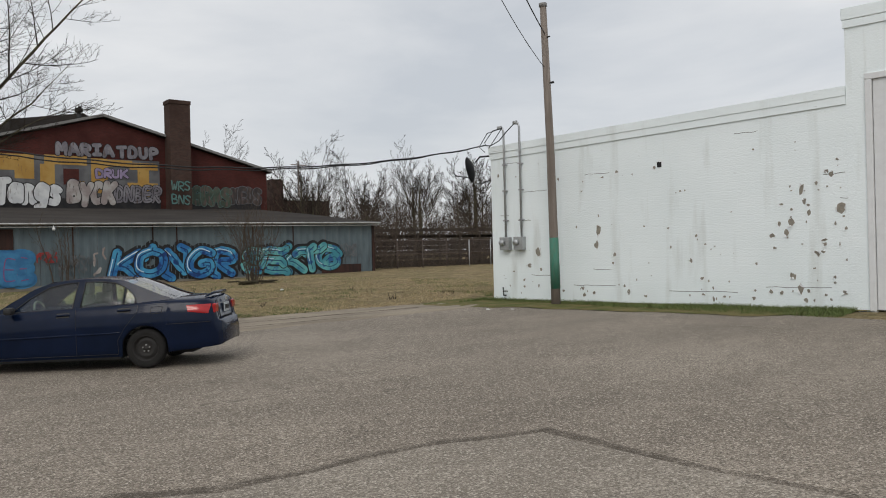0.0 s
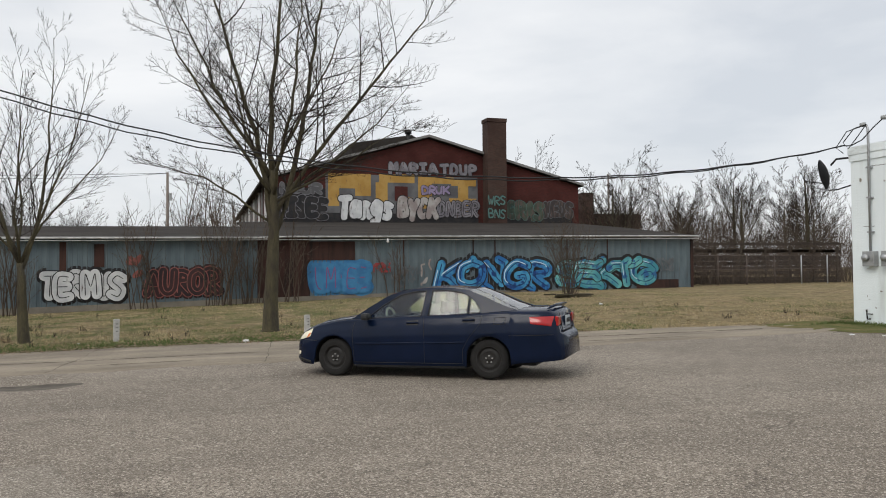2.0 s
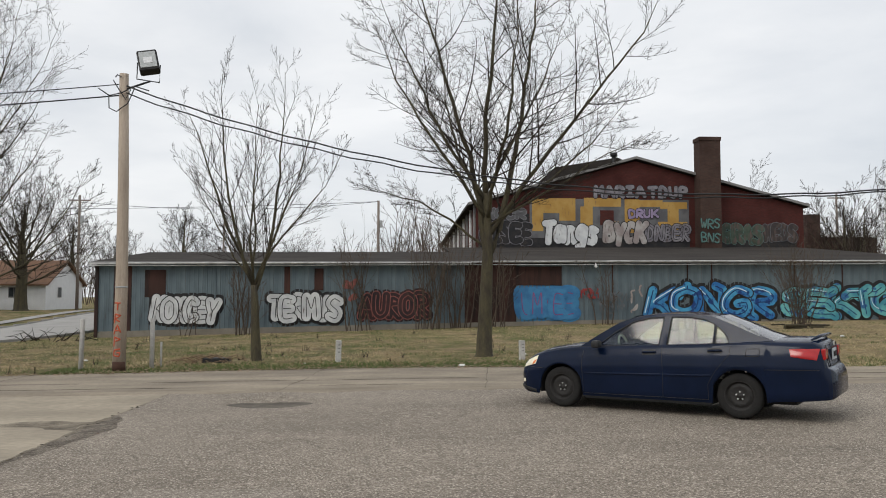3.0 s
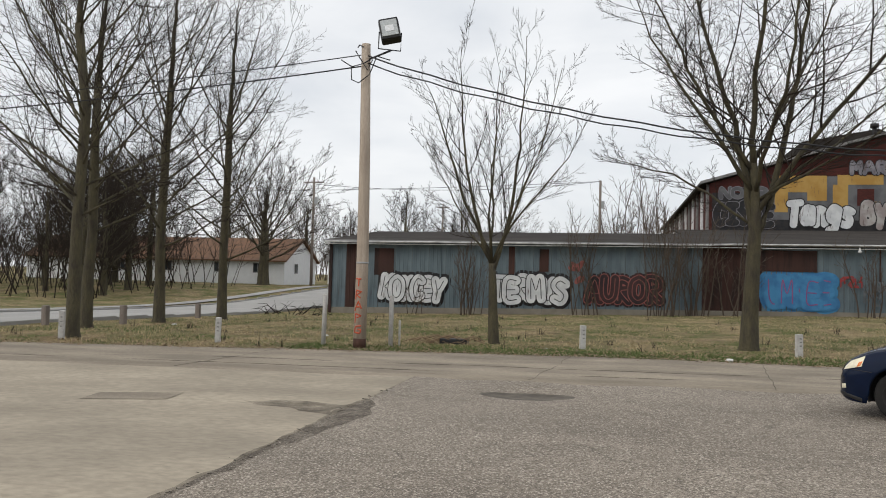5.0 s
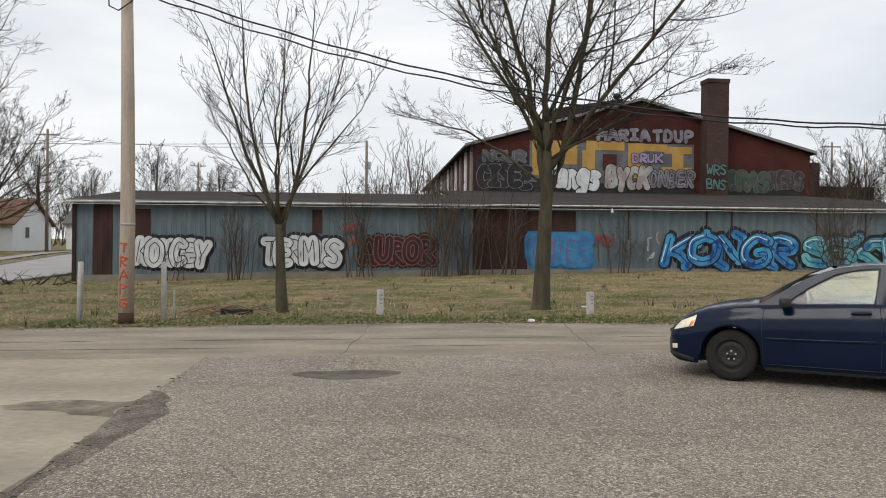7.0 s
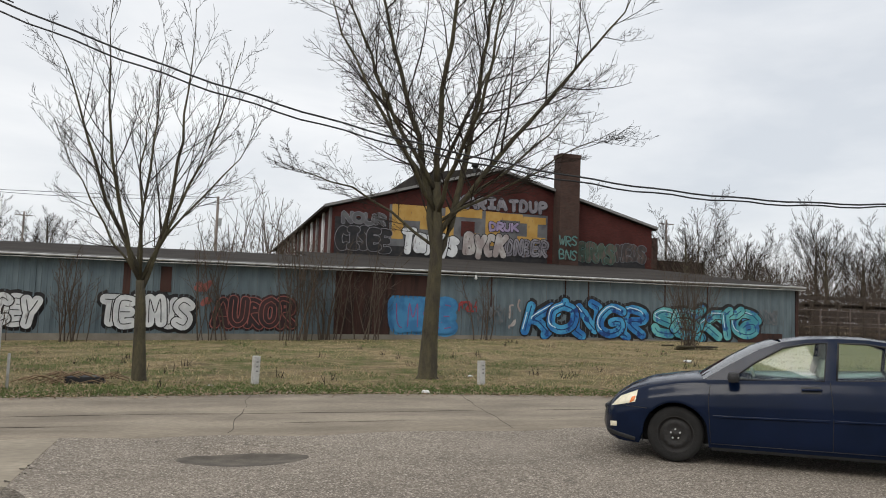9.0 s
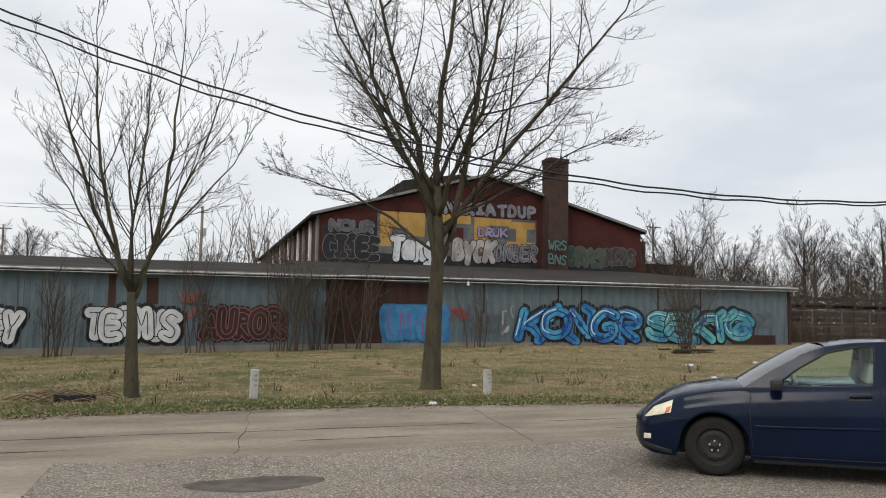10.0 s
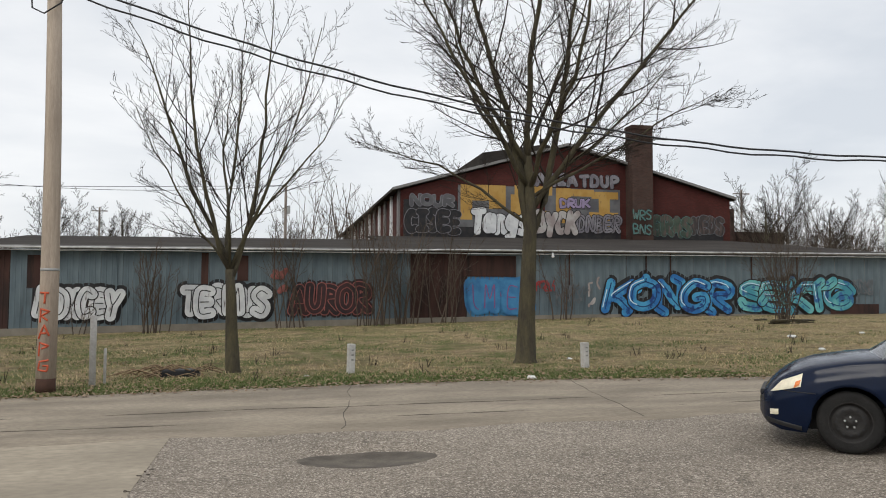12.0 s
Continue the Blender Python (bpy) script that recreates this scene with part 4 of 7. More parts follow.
for side in (1, -1):
    for seam in ([(0.93, 0.86), (0.95, 0.7), (0.93, 0.24)], [(-0.26, 0.945), (-0.28, 0.6), (-0.27, 0.24)], [(-1.2, 0.965), (-1.19, 0.85), (-1.0, 0.62), (-0.90, 0.45), (-0.90, 0.24)], [(-0.9, 0.235), (0.93, 0.235)], [(2.0, 0.60), (1.85, 0.585), (1.6, 0.575)], [(-1.63, 0.665), (-1.9, 0.67), (-2.12, 0.675)]):
        pts = []
        for p, q in zip(seam, seam[1:]):
            for s in range(5):
                pts.append((p[0] + (q[0] - p[0]) * s / 5, p[1] + (q[1] - p[1]) * s / 5))
        pts.append(seam[-1])
        tubes("panel_gap", [(flank(pts, -0.001, side), 0.0045)], M_BLACK, car, 5)
    flank_pad("rub_strip", [(0.9, 0.515), (-0.24, 0.535), (-0.24, 0.565), (0.9, 0.545)], M_PAINT, car, 0.018, side, 8)
    flank_pad("rub_strip", [(-0.29, 0.535), (-0.93, 0.55), (-0.93, 0.575), (-0.29, 0.565)], M_PAINT, car, 0.018, side, 8)
    for x, z in ((-0.08, 0.855), (-1.0, 0.895)):
        flank_pad("handle_recess", [(x + 0.10, z - 0.035), (x - 0.09, z - 0.03), (x - 0.09, z + 0.04), (x + 0.10, z + 0.035)], M_BLACK, car, 0.003, side, 4)
        tubes("door_handle", [(flank([(x + 0.10, z + 0.002), (x + 0.06, z + 0.006), (x - 0.06, z + 0.01), (x - 0.10, z + 0.01)], 0.022, side), [0.010, 0.015, 0.015, 0.010])], M_PAINT, car, 8)
    fuel = [(-1.40, 0.83), (-1.45, 0.833), (-1.52, 0.837), (-1.57, 0.84), (-1.572, 0.87), (-1.574, 0.90), (-1.575, 0.935), (-1.52, 0.934), (-1.46, 0.932), (-1.41, 0.93), (-1.405, 0.90), (-1.402, 0.86), (-1.40, 0.83)]
    if side == 1:
        tubes("fuel_flap", [(flank(fuel, 0.0, side), 0.0045)], M_BLACK, car, 5)
    lamp = flank_pad("headlight", [(2.10, 0.565), (1.96, 0.685), (1.72, 0.765), (1.75, 0.635)], M_LENS, car, 0.012, side, 8, "yellowed clear headlight")
    flank_pad("indicator", [(1.83, 0.620), (1.81, 0.69), (1.745, 0.70), (1.765, 0.645)], M_AMBER, lamp, 0.018, side, 4, "amber indicator")
    flank_pad("fog_light", [(2.11, 0.335), (2.01, 0.345), (2.01, 0.40), (2.11, 0.39)], M_LENS, car, 0.008, side, 5)
    flank_pad("front_lip", [(2.16, 0.262), (1.75, 0.20), (1.75, 0.245), (2.15, 0.31)], M_DARK_TRIM, car, 0.012, side, 6)
    # mirror
    mir = boxed(0.63, 0.75, 0.80, 0.97, 0.905, 1.015, 0.04)
    if side == -1:
        bmesh.ops.scale(mir, vec=(1, -1, 1), verts=mir.verts)
        bmesh.ops.reverse_faces(mir, faces=mir.faces)
    part("wing_mirror", mir, M_DARK_TRIM, car, smooth=False)
    # rear lamp wraps from the flank to the tail
    tail = flank_pad("tail_light", [(-1.88, 0.84), (-2.10, 0.80), (-2.125, 0.945), (-1.86, 0.94)], M_RED_LENS, car, 0.012, side, 8, "red tail light")
    disc = part("reversing_lens", lathe([(-0.004, 0.034), (0.004, 0.032), (0.006, 0.0001)], 14), M_LENS, tail, "round clear reversing lens")
    disc.matrix_basis = Matrix.Translation((-2.30, side * 0.55, 0.868)) @ Matrix.Rotation(radians(90), 4, "Z")
    part("tail_light_rear", boxed(-2.172, -2.13, 0.47 if side > 0 else -0.67, 0.67 if side > 0 else -0.47, 0.80, 0.945, 0.018), M_RED_LENS, tail)
tubes("panel_gap", [([(-2.15, -0.46, 0.99), (-2.183, -0.45, 0.72), (-2.187, 0.45, 0.72), (-2.15, 0.46, 0.99)], 0.006)], M_BLACK, car, 5)
tubes("spoiler", [([(-2.05, -0.6, 1.055), (-2.1, -0.4, 1.10), (-2.11, 0, 1.105), (-2.1, 0.4, 1.10), (-2.05, 0.6, 1.055)], [0.01, 0.022, 0.024, 0.022, 0.01])], M_PAINT, car, 8)
plate = part("number_plate", boxed(-2.185, -2.174, -0.16, 0.16, 0.78, 0.93, 0.004), M_PLATE, car)
for i in range(6):
    part("plate_bar", boxed(-2.189, -2.186, -0.125 + i * 0.044, -0.10 + i * 0.044, 0.82, 0.89), M_BLACK, plate)
part("badge", boxed(-2.185, -2.173, -0.045, 0.045, 0.965, 1.02, 0.005), M_CHROME, car)
tubes("aerial", [([(-0.88, 0.0, 1.39), (-1.0, 0.0, 1.47)], [0.008, 0.004])], M_BLACK, car)
part("grille", boxed(2.15, 2.235, -0.4, 0.4, 0.50, 0.56, 0.02), M_DARK_TRIM, car)
part("wiper", boxed(0.99, 1.03, -0.5, 0.5, 0.93, 0.945, 0.005), M_BLACK, car)



def set_overhangs(ob):
    """A short bonnet and a long boot beyond the wheel arches."""
    if ob.type == "MESH" and ob.location.length < 0.01:
        for v in ob.data.vertices:
            if v.co.x < -1.66:
                v.co.x = -1.66 + (v.co.x + 1.66) * 1.36
            elif v.co.x > 1.66:
                v.co.x = 1.66 + (v.co.x - 1.66) * 0.82
    for child in ob.children:
        set_overhangs(child)


set_overhangs(car)

# ---- trees ----
def bough(st, p, d, length, r0, r1, up, wig, rng):
    """One curved branch; returns its points and radii."""
    n = max(3, min(9, int(length / 0.35) + 2))
    pts, rad = [p.copy()], [r0]
    d = d.normalized()
    for i in range(1, n + 1):
        d = (d + Vector((rng.uniform(-wig, wig), rng.uniform(-wig, wig), rng.uniform(-wig, wig) * 0.6 + up))).normalized()
        p = p + d * (length / n)
        pts.append(p)
        rad.append(r0 + (r1 - r0) * i / n)
    return pts, rad


def sprout(st, pts, rad, level, cfg, rng):
    """Adds side branches of the next level along a branch."""
    if level >= len(cfg["count"]):
        return
    n = cfg["count"][level]
    total = sum((b - a).length for a, b in zip(pts, pts[1:]))
    for i in range(n):
        f = cfg["start"][level] + (1 - cfg["start"][level]) * (i + rng.random()) / n
        x = f * (len(pts) - 1)
        k = min(len(pts) - 2, int(x))
        p = pts[k].lerp(pts[k + 1], x - k)
        d = (pts[k + 1] - pts[k]).normalized()
        r = (rad[k] + (rad[k + 1] - rad[k]) * (x - k)) * 0.62
        side = d.cross(Vector((rng.uniform(-1, 1), rng.uniform(-1, 1), rng.uniform(-1, 1)))).normalized()
        a = radians(rng.uniform(*cfg["angle"][level]))
        nd = d * math.cos(a) + side * math.sin(a)
        if nd.z < -0.25:
            nd.z *= -0.3
        ln = total * cfg["ratio"][level] * rng.uniform(0.7, 1.25) * (1.08 - 0.55 * f)
        r = max(cfg["min_r"], min(r, ln * 0.0095))
        q, qr = bough(st, p, nd, ln, r, max(cfg["min_r"] * 0.55, r * 0.3), cfg["up"], cfg["wig"], rng)
        kk = 6 if r > 0.045 else (4 if r > 0.018 else 3)
        tube_into(st[0], st[1], q, qr, kk, False)
        sprout(st, q, qr, level + 1, cfg, rng)


def make_tree(label, at_xy, trunk, trunk_r, leaders, cfg, seed, name="tree", group="", rooted=True, taper=0.38):
    """trunk: points over the base; leaders: (height on the trunk, list of offsets, radius)."""
    rng = random.Random(seed)
    x, y = at_xy
    tree = empty(name, Matrix.Translation((x, y, ground_z(x, y) - 0.03 if rooted else 0)))
    tagged(tree, label, "tree", group)
    tv, tf = [], []
    tpts = [Vector(p) for p in trunk]
    n = len(tpts)
    rads = [trunk_r * (1 - taper * i / (n - 1)) for i in range(n)]
    full = [tpts[0] + Vector((0, 0, -0.15)), tpts[0], tpts[0] + (tpts[1] - tpts[0]) * 0.12] + tpts[1:]
    frad = [trunk_r * 1.55, trunk_r * 1.38, trunk_r * 1.08] + rads[1:]
    tube_into(tv, tf, full, frad, 12)
    st = ([], [])
    for h, offs, r in leaders:
        k = next((i for i in range(n - 1) if tpts[i + 1].z >= h), n - 2)
        s = (h - tpts[k].z) / max(0.01, tpts[k + 1].z - tpts[k].z)
        base = tpts[k].lerp(tpts[k + 1], min(1, s))
        ctrl = [base] + [Vector(o) for o in offs]
        pts = []
        for a, b in zip(ctrl, ctrl[1:]):
            m = max(2, int((b - a).length / 0.45))
            for i in range(m):
                w = a.lerp(b, i / m)
                pts.append(w + Vector((rng.uniform(-1, 1), rng.uniform(-1, 1), rng.uniform(-1, 1))) * 0.045)
        pts.append(ctrl[-1])
        pts[0] = base
        rad = [max(0.008, r * 0.68 * (1 - i / (len(pts) - 1)) ** 0.8) for i in range(len(pts))]
        tube_into(tv, tf, pts, rad, 8)
        sprout(st, pts, rad, 0, cfg, rng)
    t = new("trunk", mesh_of("trunk", tv, tf, M_BARK, True))
    t.parent = tree
    c = new("crown", mesh_of("crown", st[0], st[1], M_TWIG, True))
    c.parent = tree
    return tree


CFG_BIG = dict(count=(18, 8, 5), start=(0.10, 0.12, 0.12), angle=((34, 66), (32, 62), (30, 62)), ratio=(0.31, 0.44, 0.46), up=0.05, wig=0.095, min_r=0.0048)
CFG_UP = dict(count=(12, 6, 4), start=(0.12, 0.12, 0.15), angle=((22, 48), (20, 46), (22, 50)), ratio=(0.31, 0.48, 0.48), up=0.085, wig=0.075, min_r=0.0044)
CFG_OAK = dict(count=(9, 6, 3), start=(0.10, 0.12, 0.15), angle=((28, 58), (28, 56), (28, 56)), ratio=(0.38, 0.46, 0.48), up=0.045, wig=0.09, min_r=0.0056)
CFG_FAR = dict(count=(8, 6, 3), start=(0.15, 0.2, 0.2), angle=((25, 50), (25, 50), (25, 55)), ratio=(0.45, 0.5, 0.5), up=0.07, wig=0.12, min_r=0.018)

make_tree("large bare tree with a forked mossy trunk on the lawn", (1.41, 23.5), [(0, 0, 0), (0.02, 0, 0.9), (0.06, 0, 1.9), (0.10, 0, 2.8), (0.12, 0, 3.2), (0.09, 0.02, 4.0), (0.04, 0.04, 4.8)], 0.215, [
    (2.6, [(-0.10, 0.1, 4.2), (-0.35, 0.2, 5.6), (-1.0, 0.3, 7.6), (-1.6, 0.2, 9.6), (-2.0, 0.1, 11.2)], 0.135),
    (4.5, [(0.02, -0.1, 5.0), (0.05, -0.3, 6.6), (0.25, -0.6, 8.8), (0.35, -0.8, 11.6)], 0.12),
    (2.7, [(0.55, 0.1, 4.0), (0.85, 0.2, 5.3), (1.15, 0.4, 7.2), (1.5, 0.5, 9.4), (1.7, 0.6, 11.6)], 0.135),
    (3.3, [(0.75, -0.2, 4.3), (1.7, -0.5, 5.6), (3.0, -0.8, 7.2), (4.2, -1.0, 8.8), (4.9, -1.1, 10.2)], 0.10),
    (3.4, [(0.9, 0.4, 4.2), (2.1, 0.9, 5.1), (3.3, 1.2, 6.2), (4.4, 1.3, 7.5)], 0.085),
    (3.8, [(-0.6, -0.3, 4.8), (-1.5, -0.7, 5.9), (-2.4, -1.0, 7.4), (-3.0, -1.2, 8.8)], 0.085),
    (3.0, [(-0.9, 0.4, 3.8), (-1.8, 0.8, 4.4), (-2.7, 1.0, 4.6), (-3.4, 1.2, 4.9)], 0.055),
    (3.6, [(1.1, -0.3, 4.2), (2.3, -0.6, 4.9), (3.3, -0.7, 5.5), (4.2, -0.8, 6.0)], 0.06),
    (3.8, [(0.2, -0.9, 4.8), (0.4, -2.0, 5.8), (0.5, -2.9, 7.6), (0.5, -3.4, 9.4)], 0.09),
    (4.1, [(-0.2, 0.9, 5.0), (-0.6, 2.0, 6.0), (-0.9, 2.8, 7.8), (-1.1, 3.3, 9.6)], 0.09),
    (4.3, [(-0.5, 0.0, 5.2), (-1.1, -0.2, 6.0), (-2.1, -0.5, 8.0), (-2.9, -0.6, 9.8)], 0.085),
    (4.6, [(0.5, 0.6, 5.4), (1.2, 1.3, 6.6), (2.1, 1.9, 8.4), (2.7, 2.2, 10.2)], 0.085),
], CFG_BIG, 11, taper=0.62)

make_tree("slender bare tree forked into a vase of upright twigs", (-4.68, 23.1), [(0, 0, 0), (-0.04, 0, 0.8), (-0.06, 0, 1.5), (-0.10, 0, 2.05)], 0.135, [
    (1.9, [(-0.35, 0.05, 2.7), (-0.85, 0.1, 3.6), (-1.25, 0.1, 4.9), (-1.75, 0.1, 6.2), (-2.1, 0.1, 6.9)], 0.075),
    (2.0, [(-0.45, -0.2, 3.0), (-0.75, -0.35, 4.4), (-0.85, -0.5, 6.0), (-0.9, -0.5, 7.6)], 0.07),
    (1.8, [(0.10, 0.1, 2.6), (0.40, 0.1, 3.6), (0.55, 0.1, 5.0), (0.62, 0.0, 6.6), (0.65, 0.0, 7.8)], 0.08),
    (2.0, [(0.25, -0.2, 2.9), (0.75, -0.4, 4.0), (1.25, -0.5, 5.3), (1.6, -0.6, 6.8)], 0.06),
    (2.05, [(0.35, 0.3, 3.0), (1.0, 0.4, 3.9), (1.7, 0.5, 4.8), (2.15, 0.5, 5.7)], 0.05),
    (2.05, [(-0.2, 0.6, 3.1), (-0.3, 1.1, 4.6), (-0.2, 1.4, 6.4)], 0.055),
    (2.05, [(-0.1, -0.6, 3.2), (0.1, -1.1, 4.7), (0.2, -1.3, 6.6)], 0.055),
    (2.0, [(-0.7, 0.3, 2.8), (-1.4, 0.4, 4.0), (-2.0, 0.5, 5.3)], 0.045),
], CFG_UP, 5)


def oak(label, at_xy, h, r, seed, cfg=CFG_OAK, spread=0.34, low=2.4, name="tree", count=20):
    """A straight-stemmed bare tree with tiers of branches."""
    rng = random.Random(seed * 7 + 1)
    trunk = [(0, 0, 0)] + [(rng.uniform(-0.022, 0.022) * z, rng.uniform(-0.022, 0.022) * z, z) for z in (1.5, 3.0, h * 0.45, h * 0.62)]
    lead = [(h * 0.61, [(trunk[-1][0] + 0.1, trunk[-1][1], h * 0.8), (trunk[-1][0] + 0.2, trunk[-1][1], h)], r * 0.7)]
    for i in range(count):
        f = i / (count - 1)
        z = low + (h * 0.61 - low) * f
        a = i * 2.4 + rng.uniform(-0.4, 0.4)
        reach = h * spread * (1 - 0.45 * f) * rng.uniform(0.75, 1.15)
        rise = reach * (0.6 + 1.5 * f) * rng.uniform(0.8, 1.2)
        c, s = math.cos(a), math.sin(a)
        lead.append((z, [(c * reach * 0.35, s * reach * 0.35, z + rise * 0.25), (c * reach * 0.75, s * reach * 0.75, z + rise * 0.65), (c * reach, s * reach, z + rise * 1.05)], r * (0.33 - 0.08 * f)))
    return make_tree(label, at_xy, trunk, r, lead, cfg, seed, name)


oak("tall bare oak with a pale scarred trunk beside the lane", (-15.2, 21.1), 13.0, 0.17, 21, low=3.1)
oak("tall bare oak crowded against its neighbour", (-17.25, 24.4), 12.5, 0.18, 22, low=2.9)
oak("tall bare oak with a burr low on its trunk", (-17.5, 28.7), 13.5, 0.20, 23, low=2.7)
oak("tall straight bare oak near the street", (-17.3, 32.9), 13.5, 0.20, 24, spread=0.30)
oak("old spreading bare tree before the white house", (-35.0, 74.5), 10, 0.55, 31, CFG_FAR, 0.62, 2.2, count=16)
oak("leaning dark bare tree across the street", (-46, 66), 9, 0.4, 33, CFG_FAR, 0.6, 1.6, count=16)
far_a = oak("bare tree in the distance", (-30, 108), 13, 0.3, 41, CFG_FAR, 0.34, 2.0, count=16)
far_b = oak("bare tree with a rounded crown in the distance", (-46, 112), 12, 0.35, 42, CFG_FAR, 0.46, 2.0, count=16)
rng = random.Random(77)
FAR = [(-58, 84), (-66, 96), (-75, 80), (-52, 100), (-38, 104), (-24, 118), (-17, 112), (-70, 62), (-60, 54), (-84, 70), (-9, 122), (-2, 128), (6, 135), (-44, 126), (-30, 130), (27, 92), (34, 100), (42, 96), (50, 90), (58, 82), (64, 72), (72, 84), (48, 74), (55, 66), (66, 60), (78, 66), (86, 58), (46, 62), (-13, 96), (20, 132), (36, 66), (41, 72), (52, 78), (38, 84), (60, 92), (-42, 60), (-52, 70), (-38, 52), (40.6, 62), (34.2, 61), (45.2, 60), (50.5, 58), (-40.5, 61), (-45, 57), (-50, 63), (-42.5, 67), (-55, 60), (-48, 70), (-61, 66), (-38.5, 55)]
for i, (x, y) in enumerate(FAR):
    s = rng.uniform(0.62, 1.0) * (0.8 if x > 20 else 1.0)
    copy_thing(far_a if i % 2 else far_b, Matrix.Translation((x, y, ground_z(x, y) - 0.05)) @ Matrix.Rotation(rng.uniform(0, 6.3), 4, "Z") @ Matrix.Diagonal((s * rng.uniform(0.85, 1.15), s, s, 1)))

copy_thing(far_b, Matrix.Translation((42.5, 101, 0.4)) @ Matrix.Diagonal((1.0, 1.0, 1.12, 1)))

# the many-stemmed tree by the side wall of the hall and the shrubs along the shed


def thicket(name, label, stems, material, kind="stuff", category="brush"):
    """Many thin bare stems; stems: (x, y, height, lean, radius, seed)."""
    st = ([], [])
    for x, y, h, lean, r, sd in stems:
        q = random.Random(sd)
        a = q.uniform(0, 6.3)
        pts, rad = bough(st, Vector((x, y, ground_z(x, y) - 0.05)), Vector((math.cos(a) * lean, math.sin(a) * lean, 1)), h, r, r * 0.3, 0.03, 0.10, q)
        tube_into(st[0], st[1], pts, rad, 4 if r > 0.02 else 3, False)
        sprout(st, pts, rad, 0, dict(count=(7, 3), start=(0.2, 0.2), angle=((20, 50), (20, 50)), ratio=(0.38, 0.4), up=0.06, wig=0.1, min_r=max(0.005, r * 0.28)), q)
    ob = new(name, mesh_of(name, st[0], st[1], material))
    return tagged(ob, label, category, kind=kind)


q = random.Random(9)
stems = [(17.3 + q.gauss(0, 0.22), 37.2 + q.gauss(0, 0.2), q.uniform(2.6, 4.4), q.uniform(0.08, 0.6), q.uniform(0.013, 0.026), i) for i in range(34)]
thicket("shrub", "bare many-stemmed shrub in front of the shed", stems, M_BRUSH, "thing", "shrub")
for sx, sy, cnt, hh in ((-9.3, 44.6, 12, 4.0), (-3.2, 45.2, 9, 5.6), (0.6, 44.8, 15, 5.8), (2.3, 45.2, 13, 4.8), (4.3, 45.0, 7, 4.2), (10.3, 45.2, 6, 3.6), (-12.4, 45.4, 4, 1.4)):
    stems = [(sx + q.gauss(0, 0.35), sy + q.gauss(0, 0.2), hh * q.uniform(0.6, 1.1), q.uniform(0.03, 0.3), q.uniform(0.02, 0.045), q.randrange(9999)) for i in range(cnt)]
    thicket("sapling_clump", "clump of thin bare saplings against the shed wall", stems, M_BRUSH, "thing", "saplings")
stems = [(q.uniform(-2, 4.2), q.uniform(66, 90), q.uniform(7, 11), 0.12, 0.07, q.randrange(9999)) for i in range(26)]
thicket("far_thicket", "tall bare saplings beside the brick hall", stems, M_BRUSH)
stems = [(q.uniform(32, 62), q.uniform(50, 66), q.uniform(3, 6.6), 0.3, q.uniform(0.016, 0.032), q.randrange(9999)) for i in range(520)]
stems += [(q.uniform(31.5, 64), q.uniform(49, 56), q.uniform(1.2, 3.2), 0.5, q.uniform(0.02, 0.035), q.randrange(9999)) for i in range(420)]
thicket("far_brush", "dense bare brush behind the fence", stems, M_BRUSH)
stems = [(q.uniform(34, 95), q.uniform(68, 95), q.uniform(3.5, 7), 0.25, q.uniform(0.03, 0.05), q.randrange(9999)) for i in range(260)]
thicket("far_wood", "bare brown wood in the distance", stems, M_BRUSH)
stems = [(q.uniform(-95, 30), q.uniform(122, 170), q.uniform(5, 10), 0.25, q.uniform(0.07, 0.12), q.randrange(9999)) for i in range(420)]
thicket("far_wood", "bare brown wood on the horizon", stems, M_BRUSH)
stems = [(q.uniform(-110, -50), q.uniform(30, 115), q.uniform(4, 8), 0.25, q.uniform(0.05, 0.10), q.randrange(9999)) for i in range(330)]
thicket("far_wood", "bare brown wood beyond the street", stems, M_BRUSH)
stems = [(q.uniform(-66, -36), q.uniform(50, 72), q.uniform(4, 8), 0.35, q.uniform(0.03, 0.06), q.randrange(9999)) for i in range(230)]
thicket("far_brush", "tangle of bare twigs before the white house", stems, M_TWIG)

# ---- poles, posts and wires ----
LP = Vector((-7.5, 20.95, ground_z(-7.5, 20.95)))
light_pole = empty("light_pole", Matrix.Translation(LP))
tagged(light_pole, "weathered wooden pole with a floodlight and red paint marks", "pole")
tubes("pole", [([(0, 0, -0.3), (0.02, 0, 2.0), (0.0, 0, 4.4), (-0.05, 0, 7.1)], [0.155, 0.14, 0.125, 0.105])], M_POLE, light_pole, 14)
tubes("band", [([(0.02, 0, 1.95), (0.02, 0, 1.99)], 0.146)], M_GREY_BOX, light_pole, 14)
M_RED_PAINT = plain("red_spray", (0.52, 0.10, 0.045), 0.7)
q = random.Random(3)
M_ROT = plain("rotten_wood", (0.06, 0.03, 0.02), 0.95)
tubes("rot", [([(0.01, -0.02, -0.05), (0.012, -0.02, 0.22)], [0.158, 0.148])], M_ROT, light_pole, 12, "charred rotten foot")


def on_pole(a, z, lift=0.006):
    r = 0.153 - 0.0065 * z + lift
    return (0.012 + r * math.sin(a), -r * math.cos(a), z)


